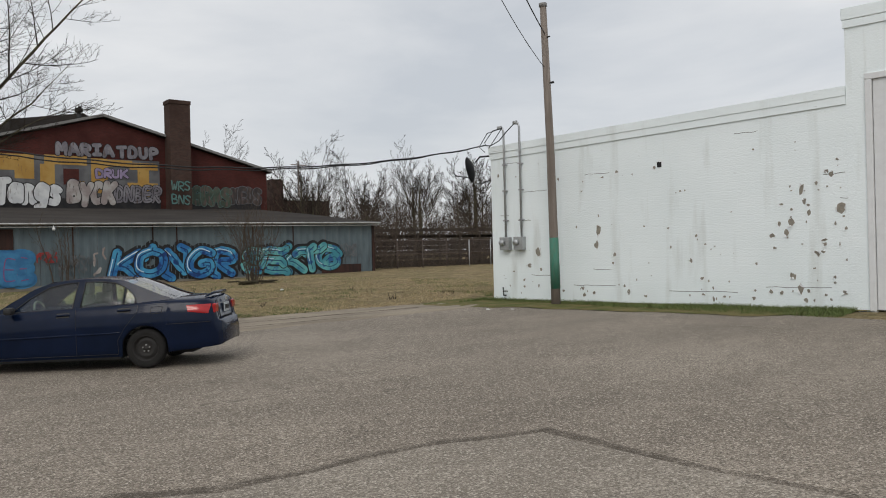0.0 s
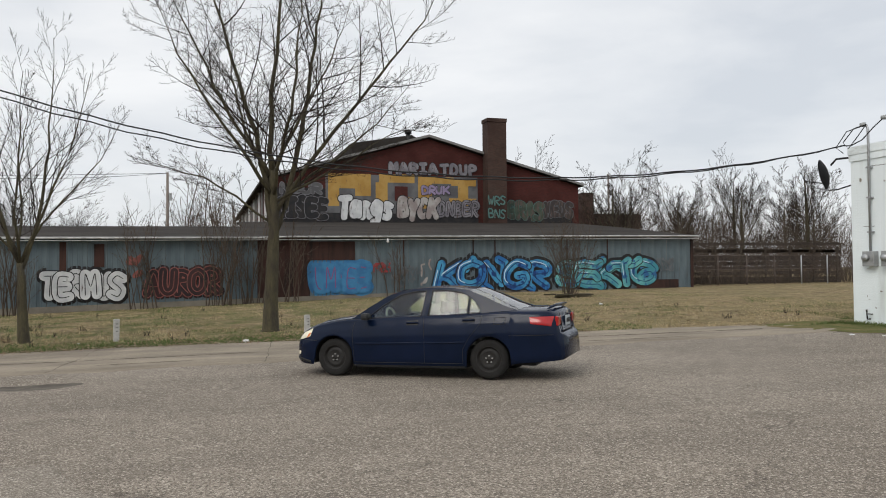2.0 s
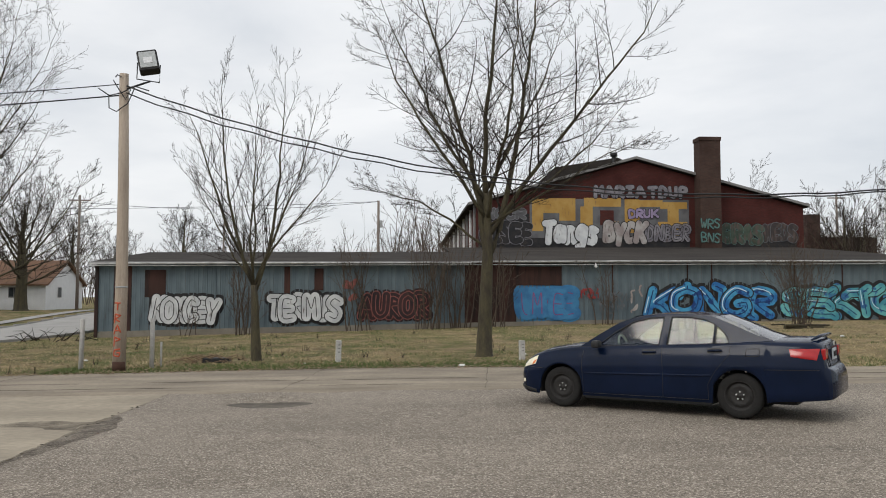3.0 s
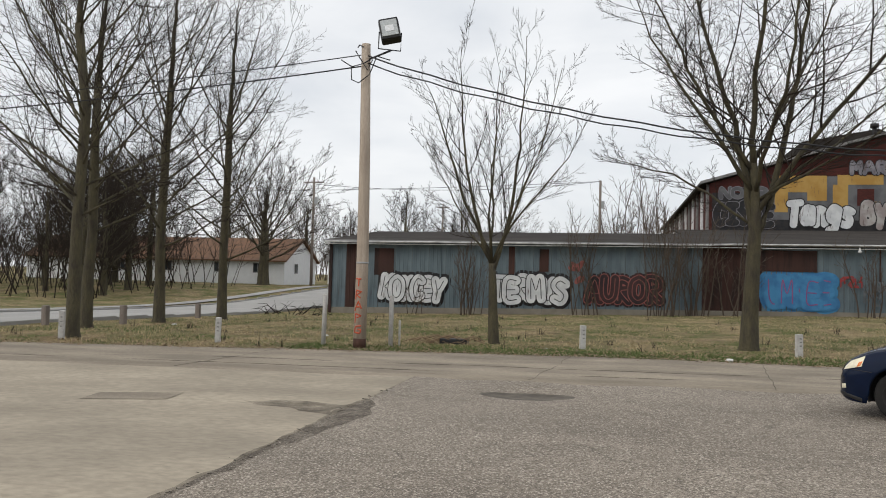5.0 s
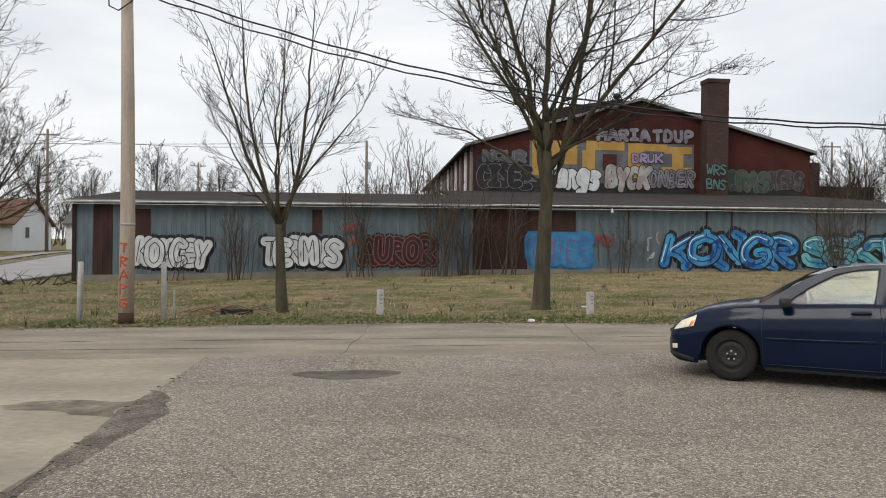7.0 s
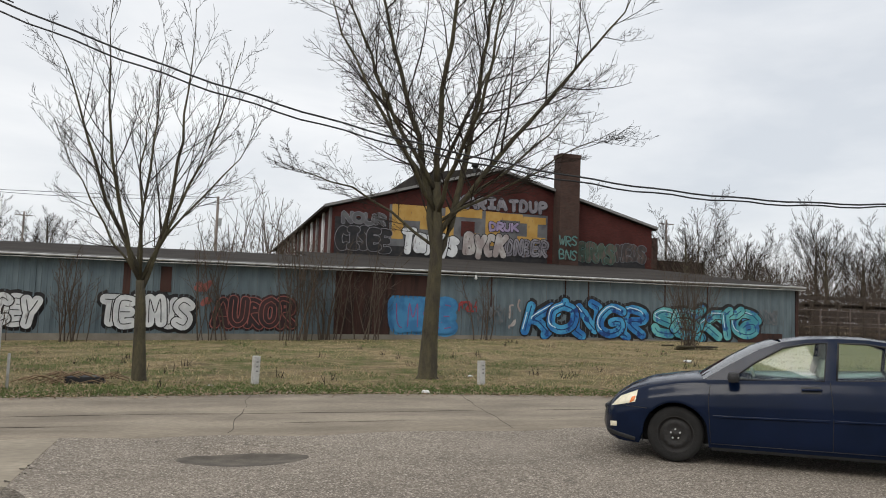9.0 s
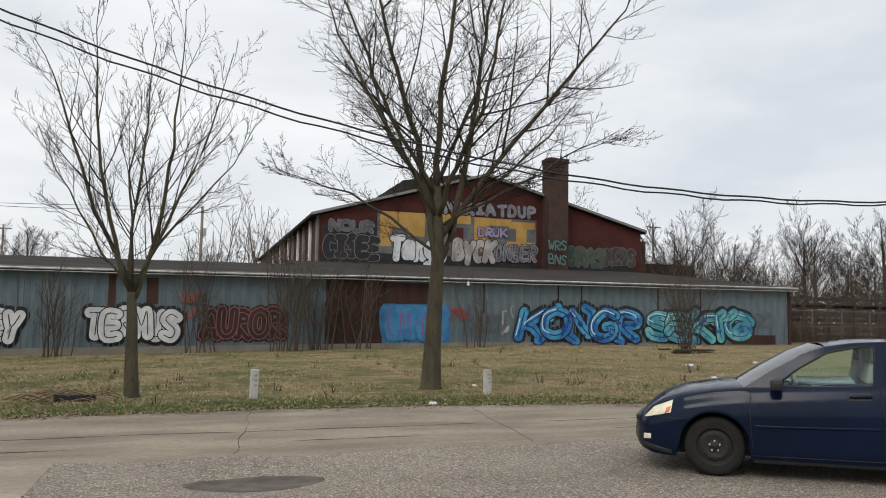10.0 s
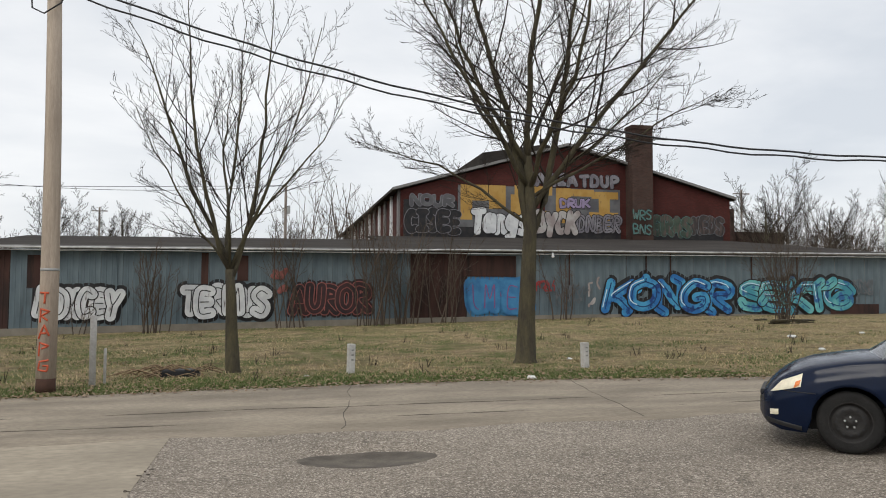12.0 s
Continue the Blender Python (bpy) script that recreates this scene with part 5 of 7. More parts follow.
# five painted strokes read downwards
for gi, z0 in enumerate((1.38, 1.12, 0.86, 0.58, 0.32)):
    shapes = {0: (((0, 1), (1, 0.95)), ((0.5, 1), (0.45, 0))), 1: (((0.1, 0), (0.15, 1), (0.9, 0.8), (0.2, 0.5), (0.9, 0.05)),), 2: (((0, 0), (0.5, 1), (1, 0)), ((0.2, 0.4), (0.8, 0.4))), 3: (((0.1, 0), (0.15, 1), (0.9, 0.75), (0.2, 0.5)),), 4: (((0.9, 0.9), (0.2, 0.8), (0.1, 0.2), (0.8, 0.1), (0.85, 0.5), (0.4, 0.5)),)}[gi]
    for s in shapes:
        pts = []
        for a, b in zip(s, s[1:]):
            for i in range(5):
                f = i / 5
                pts.append(on_pole(-0.75 + 1.3 * (a[0] + (b[0] - a[0]) * f), z0 + 0.22 * (a[1] + (b[1] - a[1]) * f), 0.002))
        tubes("paint_mark", [(pts, 0.017)], M_RED_PAINT, light_pole, 5)
lamp = empty("floodlight", Matrix.Translation(LP + Vector((0.53, -0.05, 6.78))))
tagged(lamp, "black square floodlight on a bent steel bracket", "floodlight")
housing = boxed(-0.235, 0.235, -0.10, 0.20, -0.27, 0.27, 0.05)
h_ob = part("housing", housing, M_DARK_TRIM, lamp)
h_ob.matrix_basis = pose(0.0, 0, 0.62, -16, -12, 14)
part("lens", boxed(-0.19, 0.19, -0.115, -0.102, -0.21, 0.21, 0.004), plain("lamp_lens", (0.42, 0.44, 0.44), 0.15), h_ob, "grey glass lens")
part("reflector", boxed(-0.10, 0.10, -0.122, -0.1165, -0.10, 0.06, 0.003), M_SIDING, h_ob)
part("front_rim", boxed(-0.215, 0.215, -0.112, -0.1005, 0.212, 0.25, 0.004), M_BLACK, h_ob)
tubes("bracket", [([(-0.26, 0.03, 0.6), (-0.27, 0.03, 0.2), (0.27, 0.03, 0.12), (0.28, 0.03, 0.55)], 0.016), ([(-0.55, 0.0, -0.08), (-0.3, 0.02, 0.02), (0.05, 0.03, 0.15)], 0.024)], M_BLACK, lamp, 6)


def cable(name, a, b, sag, r, n=36, wob=0.0, label="", runs=None):
    a, b = Vector(a), Vector(b)
    pts = []
    for i in range(n + 1):
        f = i / n
        p = a.lerp(b, f)
        p.z -= 4 * sag * f * (1 - f)
        if wob:
            p += Vector((0, math.sin(f * 95) * wob, math.cos(f * 95) * wob))
        pts.append(p)
    return (pts, r)


P_TOP = LP + Vector((-0.05, 0, 6.7))
W1 = W_M @ Vector((0.02, -0.22, 4.38))
wire_a = tubes("power_cable", [cable("", P_TOP + Vector((0.1, -0.1, 0.08)), W1, 1.72, 0.018, 60, 0.012), cable("", P_TOP + Vector((0.1, -0.1, -0.10)), W1, 1.72, 0.016, 60, 0.02)], M_WIRE, None, 5)
tagged(wire_a, "twisted black overhead cable sagging to the white building", "cable")
wire_b = tubes("power_cable", [cable("", P_TOP + Vector((-0.1, 0, 0.15)), (-46, 20.5, 6.3), 0.9, 0.013, 40), cable("", P_TOP + Vector((-0.1, 0, -0.12)), (-46, 20.2, 5.8), 0.9, 0.017, 40)], M_WIRE, None, 5)
tagged(wire_b, "pair of black overhead cables leading to the street", "cable")
loops = [([P_TOP + Vector(o) for o in pts], 0.014) for pts in (((-0.6, 0, 0.05), (-0.3, -0.1, -0.15), (0, -0.16, -0.1), (0.3, -0.1, 0.08), (0.6, 0, 0.0)), ((-0.35, 0, -0.1), (-0.3, -0.1, -0.45), (-0.1, -0.16, -0.55), (0.15, -0.14, -0.35), (0.25, 0, 0.05)), ((-0.25, 0, 0.25), (-0.1, -0.15, 0.05), (0.1, -0.15, -0.25), (0.2, -0.1, 0.0)), ((-0.2, 0, 0.33), (-0.12, -0.1, 0.36), (-0.02, -0.13, 0.30)))]
tagged(tubes("cable_loops", loops, M_WIRE, None, 5), "tangle of black cable loops on the pole top", "cable")

WP = Vector((15.6, 14.85, ground_z(15.6, 14.85)))
wpole = empty("utility_pole", Matrix.Translation(WP))
tagged(wpole, "leaning grey wooden utility pole with a green painted band", "pole")
tubes("pole", [([(0, 0, -0.3), (-0.03, 0, 1.7), (-0.08, 0, 4.3), (-0.15, 0.08, 8.2)], [0.130, 0.120, 0.110, 0.09])], M_POLE_GREY, wpole, 14)
tubes("green_band", [([(-0.008, 0, 0.46), (-0.032, 0, 1.85)], [0.132, 0.124])], mottled("green_paint", (0.035, 0.17, 0.115), (0.05, 0.21, 0.15), 4, (0.16, 0.13, 0.11), 12, 0.7, stretch=(2, 2, 0.4)), wpole, 14, "faded green paint band")
tubes("cap", [([(-0.15, 0.08, 8.15), (-0.15, 0.08, 8.24)], 0.115)], M_TRIM, wpole, 12)
tubes("step_bolt", [([(-0.10, -0.05, 6.05), (-0.10, -0.20, 6.05)], 0.03), ([(-0.13, 0, 7.3), (-0.13, -0.13, 7.3)], 0.02)], M_BLACK, wpole, 6)
tagged(tubes("power_cable", [cable("", WP + Vector((-0.2, 0.0, 7.4)), (9.0, 11.6, 11.0), 0.35, 0.016, 20), cable("", WP + Vector((-0.2, 0.05, 6.5)), (8.4, 11.6, 10.4), 0.5, 0.010, 20)], M_WIRE, None, 5), "thin black cables rising from the leaning pole", "cable")


def post(x, y, h, r, label, lean=(0, 0), tall=False):
    p = empty("post", Matrix.Translation((x, y, ground_z(x, y))))
    tagged(p, label, "post", "posts along the lawn")
    tubes("shaft", [([(0, 0, -0.2), (lean[0] * h, lean[1] * h, h - 0.02), (lean[0] * h, lean[1] * h, h)], [r, r, r * 0.82])], M_POST_WHITE, p, 10)
    return p


def block_post(x, y, h, lean):
    p = empty("post", Matrix.Translation((x, y, ground_z(x, y))))
    tagged(p, "short chipped white concrete post beside the lane", "post", "posts along the lawn")
    o = part("shaft", boxed(-0.065, 0.065, -0.065, 0.065, -0.2, h, 0.015), M_POST_WHITE, p)
    o.rotation_euler = (lean, lean * 0.5, 0.3)
    for i in range(3):
        part("mark", boxed(-0.02, 0.025, -0.0705, -0.066, h * (0.45 + 0.16 * i), h * (0.45 + 0.16 * i) + 0.03, 0.0), M_TRIM, o)
    return p


block_post(-2.46, 22.3, 0.57, 0.02)
block_post(2.27, 22.25, 0.50, -0.02)
block_post(-11.19, 21.16, 0.60, 0.05)
block_post(-15.16, 20.65, 0.72, 0.12)
post(-6.92, 21.55, 1.20, 0.055, "tall round white steel post beside the pole")
post(-8.48, 21.2, 1.22, 0.055, "tall round white steel post beside the pole", (0.02, 0))
post(-6.76, 21.75, 0.62, 0.025, "thin grey pipe stub beside the white post")
for x, y in ((-19.3, 25.2), (-17.9, 27.2), (-18.75, 33.6), (-18.6, 20.2)):
    p = empty("post", Matrix.Translation((x, y, ground_z(x, y))))
    tagged(p, "short weathered wooden post along the street", "post", "posts along the street")
    part("shaft", boxed(-0.09, 0.09, -0.09, 0.09, -0.2, 0.62, 0.02), M_POLE_GREY, p)

# street poles far off
for x, y, h, bar in ((-30.7, 76, 10.6, True), (-3.3, 78, 11.1, False), (47.6, 88, 12.8, True), (-27, 118, 12, True)):
    p = empty("utility_pole", Matrix.Translation((x, y, ground_z(x, y))))
    tagged(p, "thin dark utility pole in the distance", "pole")
    tubes("pole", [([(0, 0, -0.3), (0, 0, h)], [0.16, 0.11])], M_POLE_GREY, p, 8)
    if bar:
        part("crossarm", boxed(-1.0, 1.0, -0.06, 0.06, h - 0.55, h - 0.42), M_POLE_GREY, p)
    part("transformer", boxed(0.12, 0.4, -0.15, 0.15, h - 2.6, h - 1.9, 0.05), M_GREY_BOX, p)
tagged(tubes("power_cable", [cable("", (-30.7, 76, 10.3), (-3.3, 78, 10.8), 0.7, 0.02, 30), cable("", (-3.3, 78, 10.8), (-95, 60, 10.0), 1.5, 0.02, 30)], M_WIRE, None, 4), "thin overhead lines in the distance", "cable")


# ---- houses across the street ----
def house(at_xy, w, d, wall_h, roof_h, roof_m, label, windows):
    x, y = at_xy
    ho = empty("house", Matrix.Translation((x, y, ground_z(x, y))))
    tagged(ho, label, "house")
    bm = bmesh.new()
    front = [(0, -0.4), (d, -0.4), (d, wall_h), (d / 2, wall_h + roof_h), (0, wall_h)]
    a = [bm.verts.new((0, yy, z)) for yy, z in front]
    b = [bm.verts.new((-w, yy, z)) for yy, z in front]
    bm.faces.new(a)
    bm.faces.new(b[::-1])
    for i in range(5):
        bm.faces.new((a[i], b[i], b[(i + 1) % 5], a[(i + 1) % 5]))
    bmesh.ops.recalc_face_normals(bm, faces=bm.faces)
    part("wall", bm, M_SIDING, ho)
    for i in range(int(wall_h / 0.2)):
        part("siding_board", boxed(-w, 0.012, -0.022, -0.004, 0.15 + i * 0.2, 0.33 + i * 0.2), M_SIDING, ho)
    for s in (0, 1):
        bm = bmesh.new()
        ya, za, yb, zb = (-0.4, wall_h - 0.28, d / 2, wall_h + roof_h + 0.04) if s == 0 else (d / 2, wall_h + roof_h + 0.04, d + 0.4, wall_h - 0.28)
        c = [(ya, za), (yb, zb), (yb, zb + 0.15), (ya, za + 0.15)]
        p0 = [bm.verts.new((0.35, yy, z)) for yy, z in c]
        p1 = [bm.verts.new((-w - 0.35, yy, z)) for yy, z in c]
        bm.faces.new(p0)
        bm.faces.new(p1[::-1])
        for i in range(4):
            bm.faces.new((p0[i], p1[i], p1[(i + 1) % 4], p0[(i + 1) % 4]))
        bmesh.ops.recalc_face_normals(bm, faces=bm.faces)
        part("roof", bm, roof_m, ho)
    for wx in windows:
        fr = part("window", boxed(wx - 0.5, wx + 0.5, -0.06, -0.023, 1.15, 2.15, 0.01), M_TRIM, ho)
        part("pane", boxed(wx - 0.42, wx - 0.03, -0.066, -0.0605, 1.23, 2.07), M_PANE, fr)
        part("pane", boxed(wx + 0.03, wx + 0.42, -0.066, -0.0605, 1.23, 2.07), M_PANE, fr)
    g = part("window", boxed(0.012, 0.05, d * 0.35 - 0.4, d * 0.35 + 0.4, 1.15, 2.15, 0.01), M_TRIM, ho)
    part("pane", boxed(0.0505, 0.056, d * 0.35 - 0.33, d * 0.35 + 0.33, 1.22, 2.08), M_PANE, g)
    return ho


M_PANE = plain("dark_window", (0.03, 0.035, 0.04), 0.1)
house((-34.4, 78), 30, 8.5, 2.55, 2.1, M_SHINGLE, "long white clapboard house with a brown shingle roof", (-2.9, -7.2, -13.0, -18.5, -24.0))
house((-26.0, 92), 9, 8, 2.9, 2.2, M_GREY_SHINGLE, "white house with a grey roof", (-2.5, -6))
house((-64, 60), 16, 9, 2.6, 2.0, M_GREY_SHINGLE, "pale house half hidden by bare trees", (-3, -9))
# low brick building with a chimney beyond the shed
low = empty("low_building", Matrix.Translation((33, 78, 0)))
tagged(low, "low brick building with a square chimney", "building")
part("wall", boxed(0, 13, 0, 10, -0.2, 7.6), M_BROWN_BRICK, low)
part("parapet", boxed(-0.1, 13.1, -0.1, 10.1, 7.6, 7.9, 0.02), M_SIDING, low)
part("chimney", boxed(5.2, 6.5, -1.5, -0.02, 0.2, 9.7, 0.02), M_BROWN_BRICK, low)

# ---- fittings on the white building ----
def w_thing(name, label, category):
    return tagged(empty(name, W_M), label, category)


for u0, top_z, bend in ((0.52, 4.70, 1), (1.05, 4.78, 1)):
    c = w_thing("conduit", "thin painted steel conduit with a hooked service head", "conduit")
    tubes("pipe", [([(u0, -0.07, 1.86), (u0, -0.07, top_z), (u0 - 0.03, -0.08, top_z + 0.10), (u0 - 0.11, -0.12, top_z + 0.13)], 0.03)], M_GALV, c, 8)
    tubes("service_head", [([(u0 - 0.04, -0.09, top_z + 0.12), (u0 - 0.15, -0.14, top_z + 0.12)], [0.06, 0.045])], M_GREY_BOX, c, 8)
    for z in (2.3, 3.1, 3.8):
        part("clamp", boxed(u0 - 0.06, u0 + 0.06, -0.105, 0.0, z, z + 0.03), M_GALV, c)
for u0, rnd in ((0.37, True), (0.84, False)):
    mbx = w_thing("meter_box", "grey steel electricity meter box on the white wall", "meter box")
    part("case", boxed(u0, u0 + 0.30, -0.17, -0.001, 1.52, 1.87, 0.015), M_GREY_BOX, mbx)
    tubes("dial", [([(u0 + 0.11, -0.165, 1.72), (u0 + 0.11, -0.25, 1.72)], [0.085, 0.075])], M_GALV, mbx, 14)
    part("hasp", boxed(u0 + 0.24, u0 + 0.27, -0.19, -0.172, 1.66, 1.74, 0.004), M_GALV, mbx)
lps = [([(0.52, -0.12, 4.82), (0.25, -0.2, 4.75), (0.0, -0.25, 4.45), (0.1, -0.2, 4.3), (0.35, -0.15, 4.6), (0.52, -0.14, 4.8)], 0.014), ([(1.0, -0.13, 4.92), (0.75, -0.2, 4.7), (0.5, -0.25, 4.45), (0.2, -0.25, 4.35), (-0.1, -0.2, 4.4)], 0.016), ([(0.5, -0.13, 4.8), (0.1, -0.25, 4.7), (-0.15, -0.3, 4.35), (0.0, -0.25, 4.2)], 0.014)]
tagged(tubes("cable_loops", [([W_M @ Vector(p) for p in pts], r) for pts, r in lps], M_WIRE, None, 5), "drooping black cable loops at the service heads", "cable")
dish = w_thing("satellite_dish", "dark oval satellite dish on a bent arm at the wall corner", "satellite dish")
tubes("arm", [([(0.02, 0.05, 4.12), (-0.35, -0.05, 4.12), (-0.48, -0.08, 3.98)], 0.025)], M_DARK_TRIM, dish, 8)
bm = bmesh.new()
rings = []
for i in range(7):
    r = i / 6
    rings.append([bm.verts.new((0.30 * r * math.cos(a), 0.10 * r * r - 0.10, 0.36 * r * math.sin(a))) for a in steps(0, 2 * math.pi, 0.35)[:-1]] if i else [bm.verts.new((0, -0.10, 0))])
for a, b in zip(rings, rings[1:]):
    for j in range(len(b)):
        if len(a) == 1:
            bm.faces.new((a[0], b[j], b[(j + 1) % len(b)]))
        else:
            bm.faces.new((a[j], b[j], b[(j + 1) % len(b)], a[(j + 1) % len(b)]))
bmesh.ops.solidify(bm, geom=list(bm.faces), thickness=0.02)
bowl = part("bowl", bm, M_DARK_TRIM, dish, smooth=True)
bowl.matrix_basis = pose(-0.66, -0.12, 3.78, -14, 22, 106) @ Matrix.Scale(1.08, 4)
tubes("feed_arm", [([(-0.62, -0.1, 3.55), (-0.9, -0.45, 3.62), (-0.95, -0.5, 3.72)], 0.015)], M_DARK_TRIM, dish, 6)
tagged(tubes("wall_cable", [([W_M @ Vector(p) for p in ((0, -0.02, 3.45), (-0.6, 0.3, 3.42), (-1.4, 1.0, 3.5), (-6, 6, 4.2))], 0.02)], M_WIRE, None, 5), "black cable leaving the wall corner", "cable")
hole = w_thing("wall_hole", "small dark square hole in the white wall", "hole")
part("recess", boxed(4.97, 5.08, -0.006, -0.002, 3.36, 3.48), M_BLACK, hole)
tap = w_thing("wall_tap", "small dark pipe tap near the ground", "tap")
tubes("pipe", [([(0.42, 0.0, 0.30), (0.42, -0.10, 0.30), (0.42, -0.12, 0.52)], 0.02), ([(0.40, -0.1, 0.42), (0.56, -0.1, 0.42)], 0.015)], M_BLACK, tap, 6)

# peeling paint: bare grey patches with curled flakes
M_BARE = mottled("bare_block", (0.34, 0.31, 0.26), (0.24, 0.22, 0.185), 14, None, 60, 0.95)
q = random.Random(15)
flakes = w_thing("paint_flakes", "curled flakes and bare patches of peeling white paint", "peeling paint")
flakes["kind"] = "stuff"
spots = [(8.17, 2.64, 0.15), (8.9, 2.2, 0.16), (7.95, 1.95, 0.13), (7.85, 1.75, 0.12), (7.55, 1.7, 0.08), (8.3, 2.15, 0.08), (9.0, 3.2, 0.10), (9.15, 3.24, 0.06), (8.65, 2.95, 0.07), (8.75, 2.9, 0.06), (9.2, 1.1, 0.13), (9.0, 0.85, 0.10), (3.35, 1.95, 0.13), (3.3, 1.6, 0.10), (3.8, 1.35, 0.10), (3.75, 1.15, 0.05), (3.2, 0.42, 0.11), (5.75, 1.2, 0.06), (6.0, 0.8, 0.09), (6.15, 0.74, 0.05), (1.55, 1.45, 0.16), (1.25, 1.1, 0.10), (1.05, 0.72, 0.08), (1.6, 1.0, 0.06), (8.1, 0.6, 0.12), (8.0, 0.85, 0.07), (8.95, 0.55, 0.09), (8.6, 1.5, 0.05), (8.8, 1.9, 0.05), (9.1, 2.5, 0.06), (7.2, 3.55, 0.05), (6.3, 1.5, 0.04), (0.25, 3.55, 0.06), (4.9, 3.36, 0.05), (3.9, 3.35, 0.06), (2.9, 2.95, 0.05)]
spots += [(q.uniform(0.2, 9.0), q.uniform(0.35, 3.8), q.uniform(0.015, 0.05)) for _ in range(45)] + [(q.gauss(8.5, 0.5), q.uniform(0.4, 3.2), q.uniform(0.02, 0.07)) for _ in range(32)] + [(q.uniform(1.0, 9.0), q.uniform(0.32, 0.6), q.uniform(0.03, 0.07)) for _ in range(28)]
bare, curls = bmesh.new(), bmesh.new()
for i, (u, z, r) in enumerate(spots):
    if not (0.15 < u < 9.0 and z > 0.3):
        continue
    n = 9
    r *= 0.85
    sx, sz = q.uniform(0.5, 1.2), q.uniform(0.5, 1.4)
    ring = [(u + r * sx * math.cos(a) * q.uniform(0.45, 1.15), z + r * sz * math.sin(a) * q.uniform(0.45, 1.15)) for a in [2 * math.pi * j / n for j in range(n)]]
    off = -0.004 - 0.00004 * (i % 40)
    bare.faces.new([bare.verts.new((a, off, b)) for a, b in ring])
    if r > 0.022:
        # a flake still hanging on below or beside its patch
        for s in range(2):
            k0 = q.randrange(n)
            a, b, c = ring[k0], ring[(k0 + 1) % n], ring[(k0 + 2) % n]
            lift = q.uniform(0.02, 0.05) * (1 + r * 4)
            tip = (u + (a[0] - u) * 1.3, z + (a[1] - z) * 1.3 - r * 0.35)
            vs = [curls.verts.new((a[0], -0.007, a[1])), curls.verts.new((b[0], -0.010, b[1])), curls.verts.new((c[0], -0.007, c[1])), curls.verts.new((tip[0], -lift, tip[1]))]
            curls.faces.new(vs)
part("bare_patches", bare, M_BARE, flakes, "bare grey block")["kind"] = "stuff"
part("flakes", curls, M_SIDING, flakes)["kind"] = "stuff"
crk = []
for u, z, ln in ((1.1, 3.05, 0.9), (0.4, 3.85, 0.5), (1.3, 0.85, 0.9), (3.2, 1.0, 0.5), (6.8, 3.92, 0.5), (8.6, 2.9, 0.4), (2.6, 0.6, 1.2), (5.2, 0.5, 1.6), (7.4, 0.62, 1.3), (8.9, 2.4, 0.3), (3.0, 3.35, 0.7), (0.3, 2.45, 0.3), (0.9, 2.3, 0.4)):
    crk.append(([(u + ln * i / 6, -0.001, z + q.uniform(-0.012, 0.012)) for i in range(7)], 0.006))
cracks = tubes("cracks", crk, M_TRIM, flakes, 4)
cracks["kind"] = "stuff"

# ---- fence between shed and white building ----
fence = tagged(empty("fence", Matrix.Translation((0, 0, 0))), "rusty chain-link fence with leaning boards behind", "fence")
M_FENCE = mottled("rusty_steel", (0.09, 0.07, 0.06), (0.14, 0.12, 0.105), 3, (0.08, 0.04, 0.03), 20, 0.8, 0.2)
M_BOARD = mottled("grey_board", (0.07, 0.054, 0.042), (0.045, 0.036, 0.029), 2, (0.025, 0.02, 0.017), 14, 0.95, stretch=(0.4, 1, 3))
fx0, fx1, fy0, fy1 = 31.2, 46.5, 47.5, 49.0
for i in range(7):
    f = i / 6
    x, y = fx0 + (fx1 - fx0) * f, fy0 + (fy1 - fy0) * f
    z = ground_z(x, y)
    tubes("post", [([(x, y, z - 0.2), (x, y, z + 2.1)], 0.045)], M_GALV if i in (4, 5) else M_FENCE, fence, 8)
rail = lambda h: [(fx0 + (fx1 - fx0) * f, fy0 + (fy1 - fy0) * f, ground_z(fx0 + (fx1 - fx0) * f, fy0) + h) for f in steps(0, 1, 0.1)]
tubes("top_rail", [(rail(2.08), 0.03)], M_FENCE, fence, 6)
tubes("mid_rail", [(rail(1.1), 0.025)], M_FENCE, fence, 6)
mesh_runs = []
for i in range(110):
    f = i / 110
    for sgn in (1, -1):
        f2 = max(0, min(1, f + sgn * 0.13))
        p = Vector(rail(0)[0]).lerp(Vector(rail(0)[-1]), f)
        e = Vector(rail(0)[0]).lerp(Vector(rail(0)[-1]), f2)
        mesh_runs.append(([p + Vector((0, 0.01, 0.05)), e + Vector((0, 0.01, 2.06))], 0.006))
tubes("wire_mesh", mesh_runs, M_FENCE, fence, 3)["kind"] = "stuff"
q = random.Random(6)
wood = tagged(empty("board_fence", Matrix.Translation((0, 0, 0))), "weathered dark board fence behind the chain-link", "fence")
for i in range(11):
    h = 0.25 + i * 0.26
    part("board", boxed(31.3, 47.5, -0.02, 0.02, 0.0, 0.235, 0.005, Matrix.Translation((0, 51.2, h + 0.35)) @ Matrix.Rotation(q.uniform(-0.006, 0.006), 4, "Y")), M_BOARD, wood)
for x in steps(31.5, 47, 2.2):
    part("post", boxed(x, x + 0.12, 51.0, 51.15, 0.1, 3.2, 0.01), M_BOARD, wood)

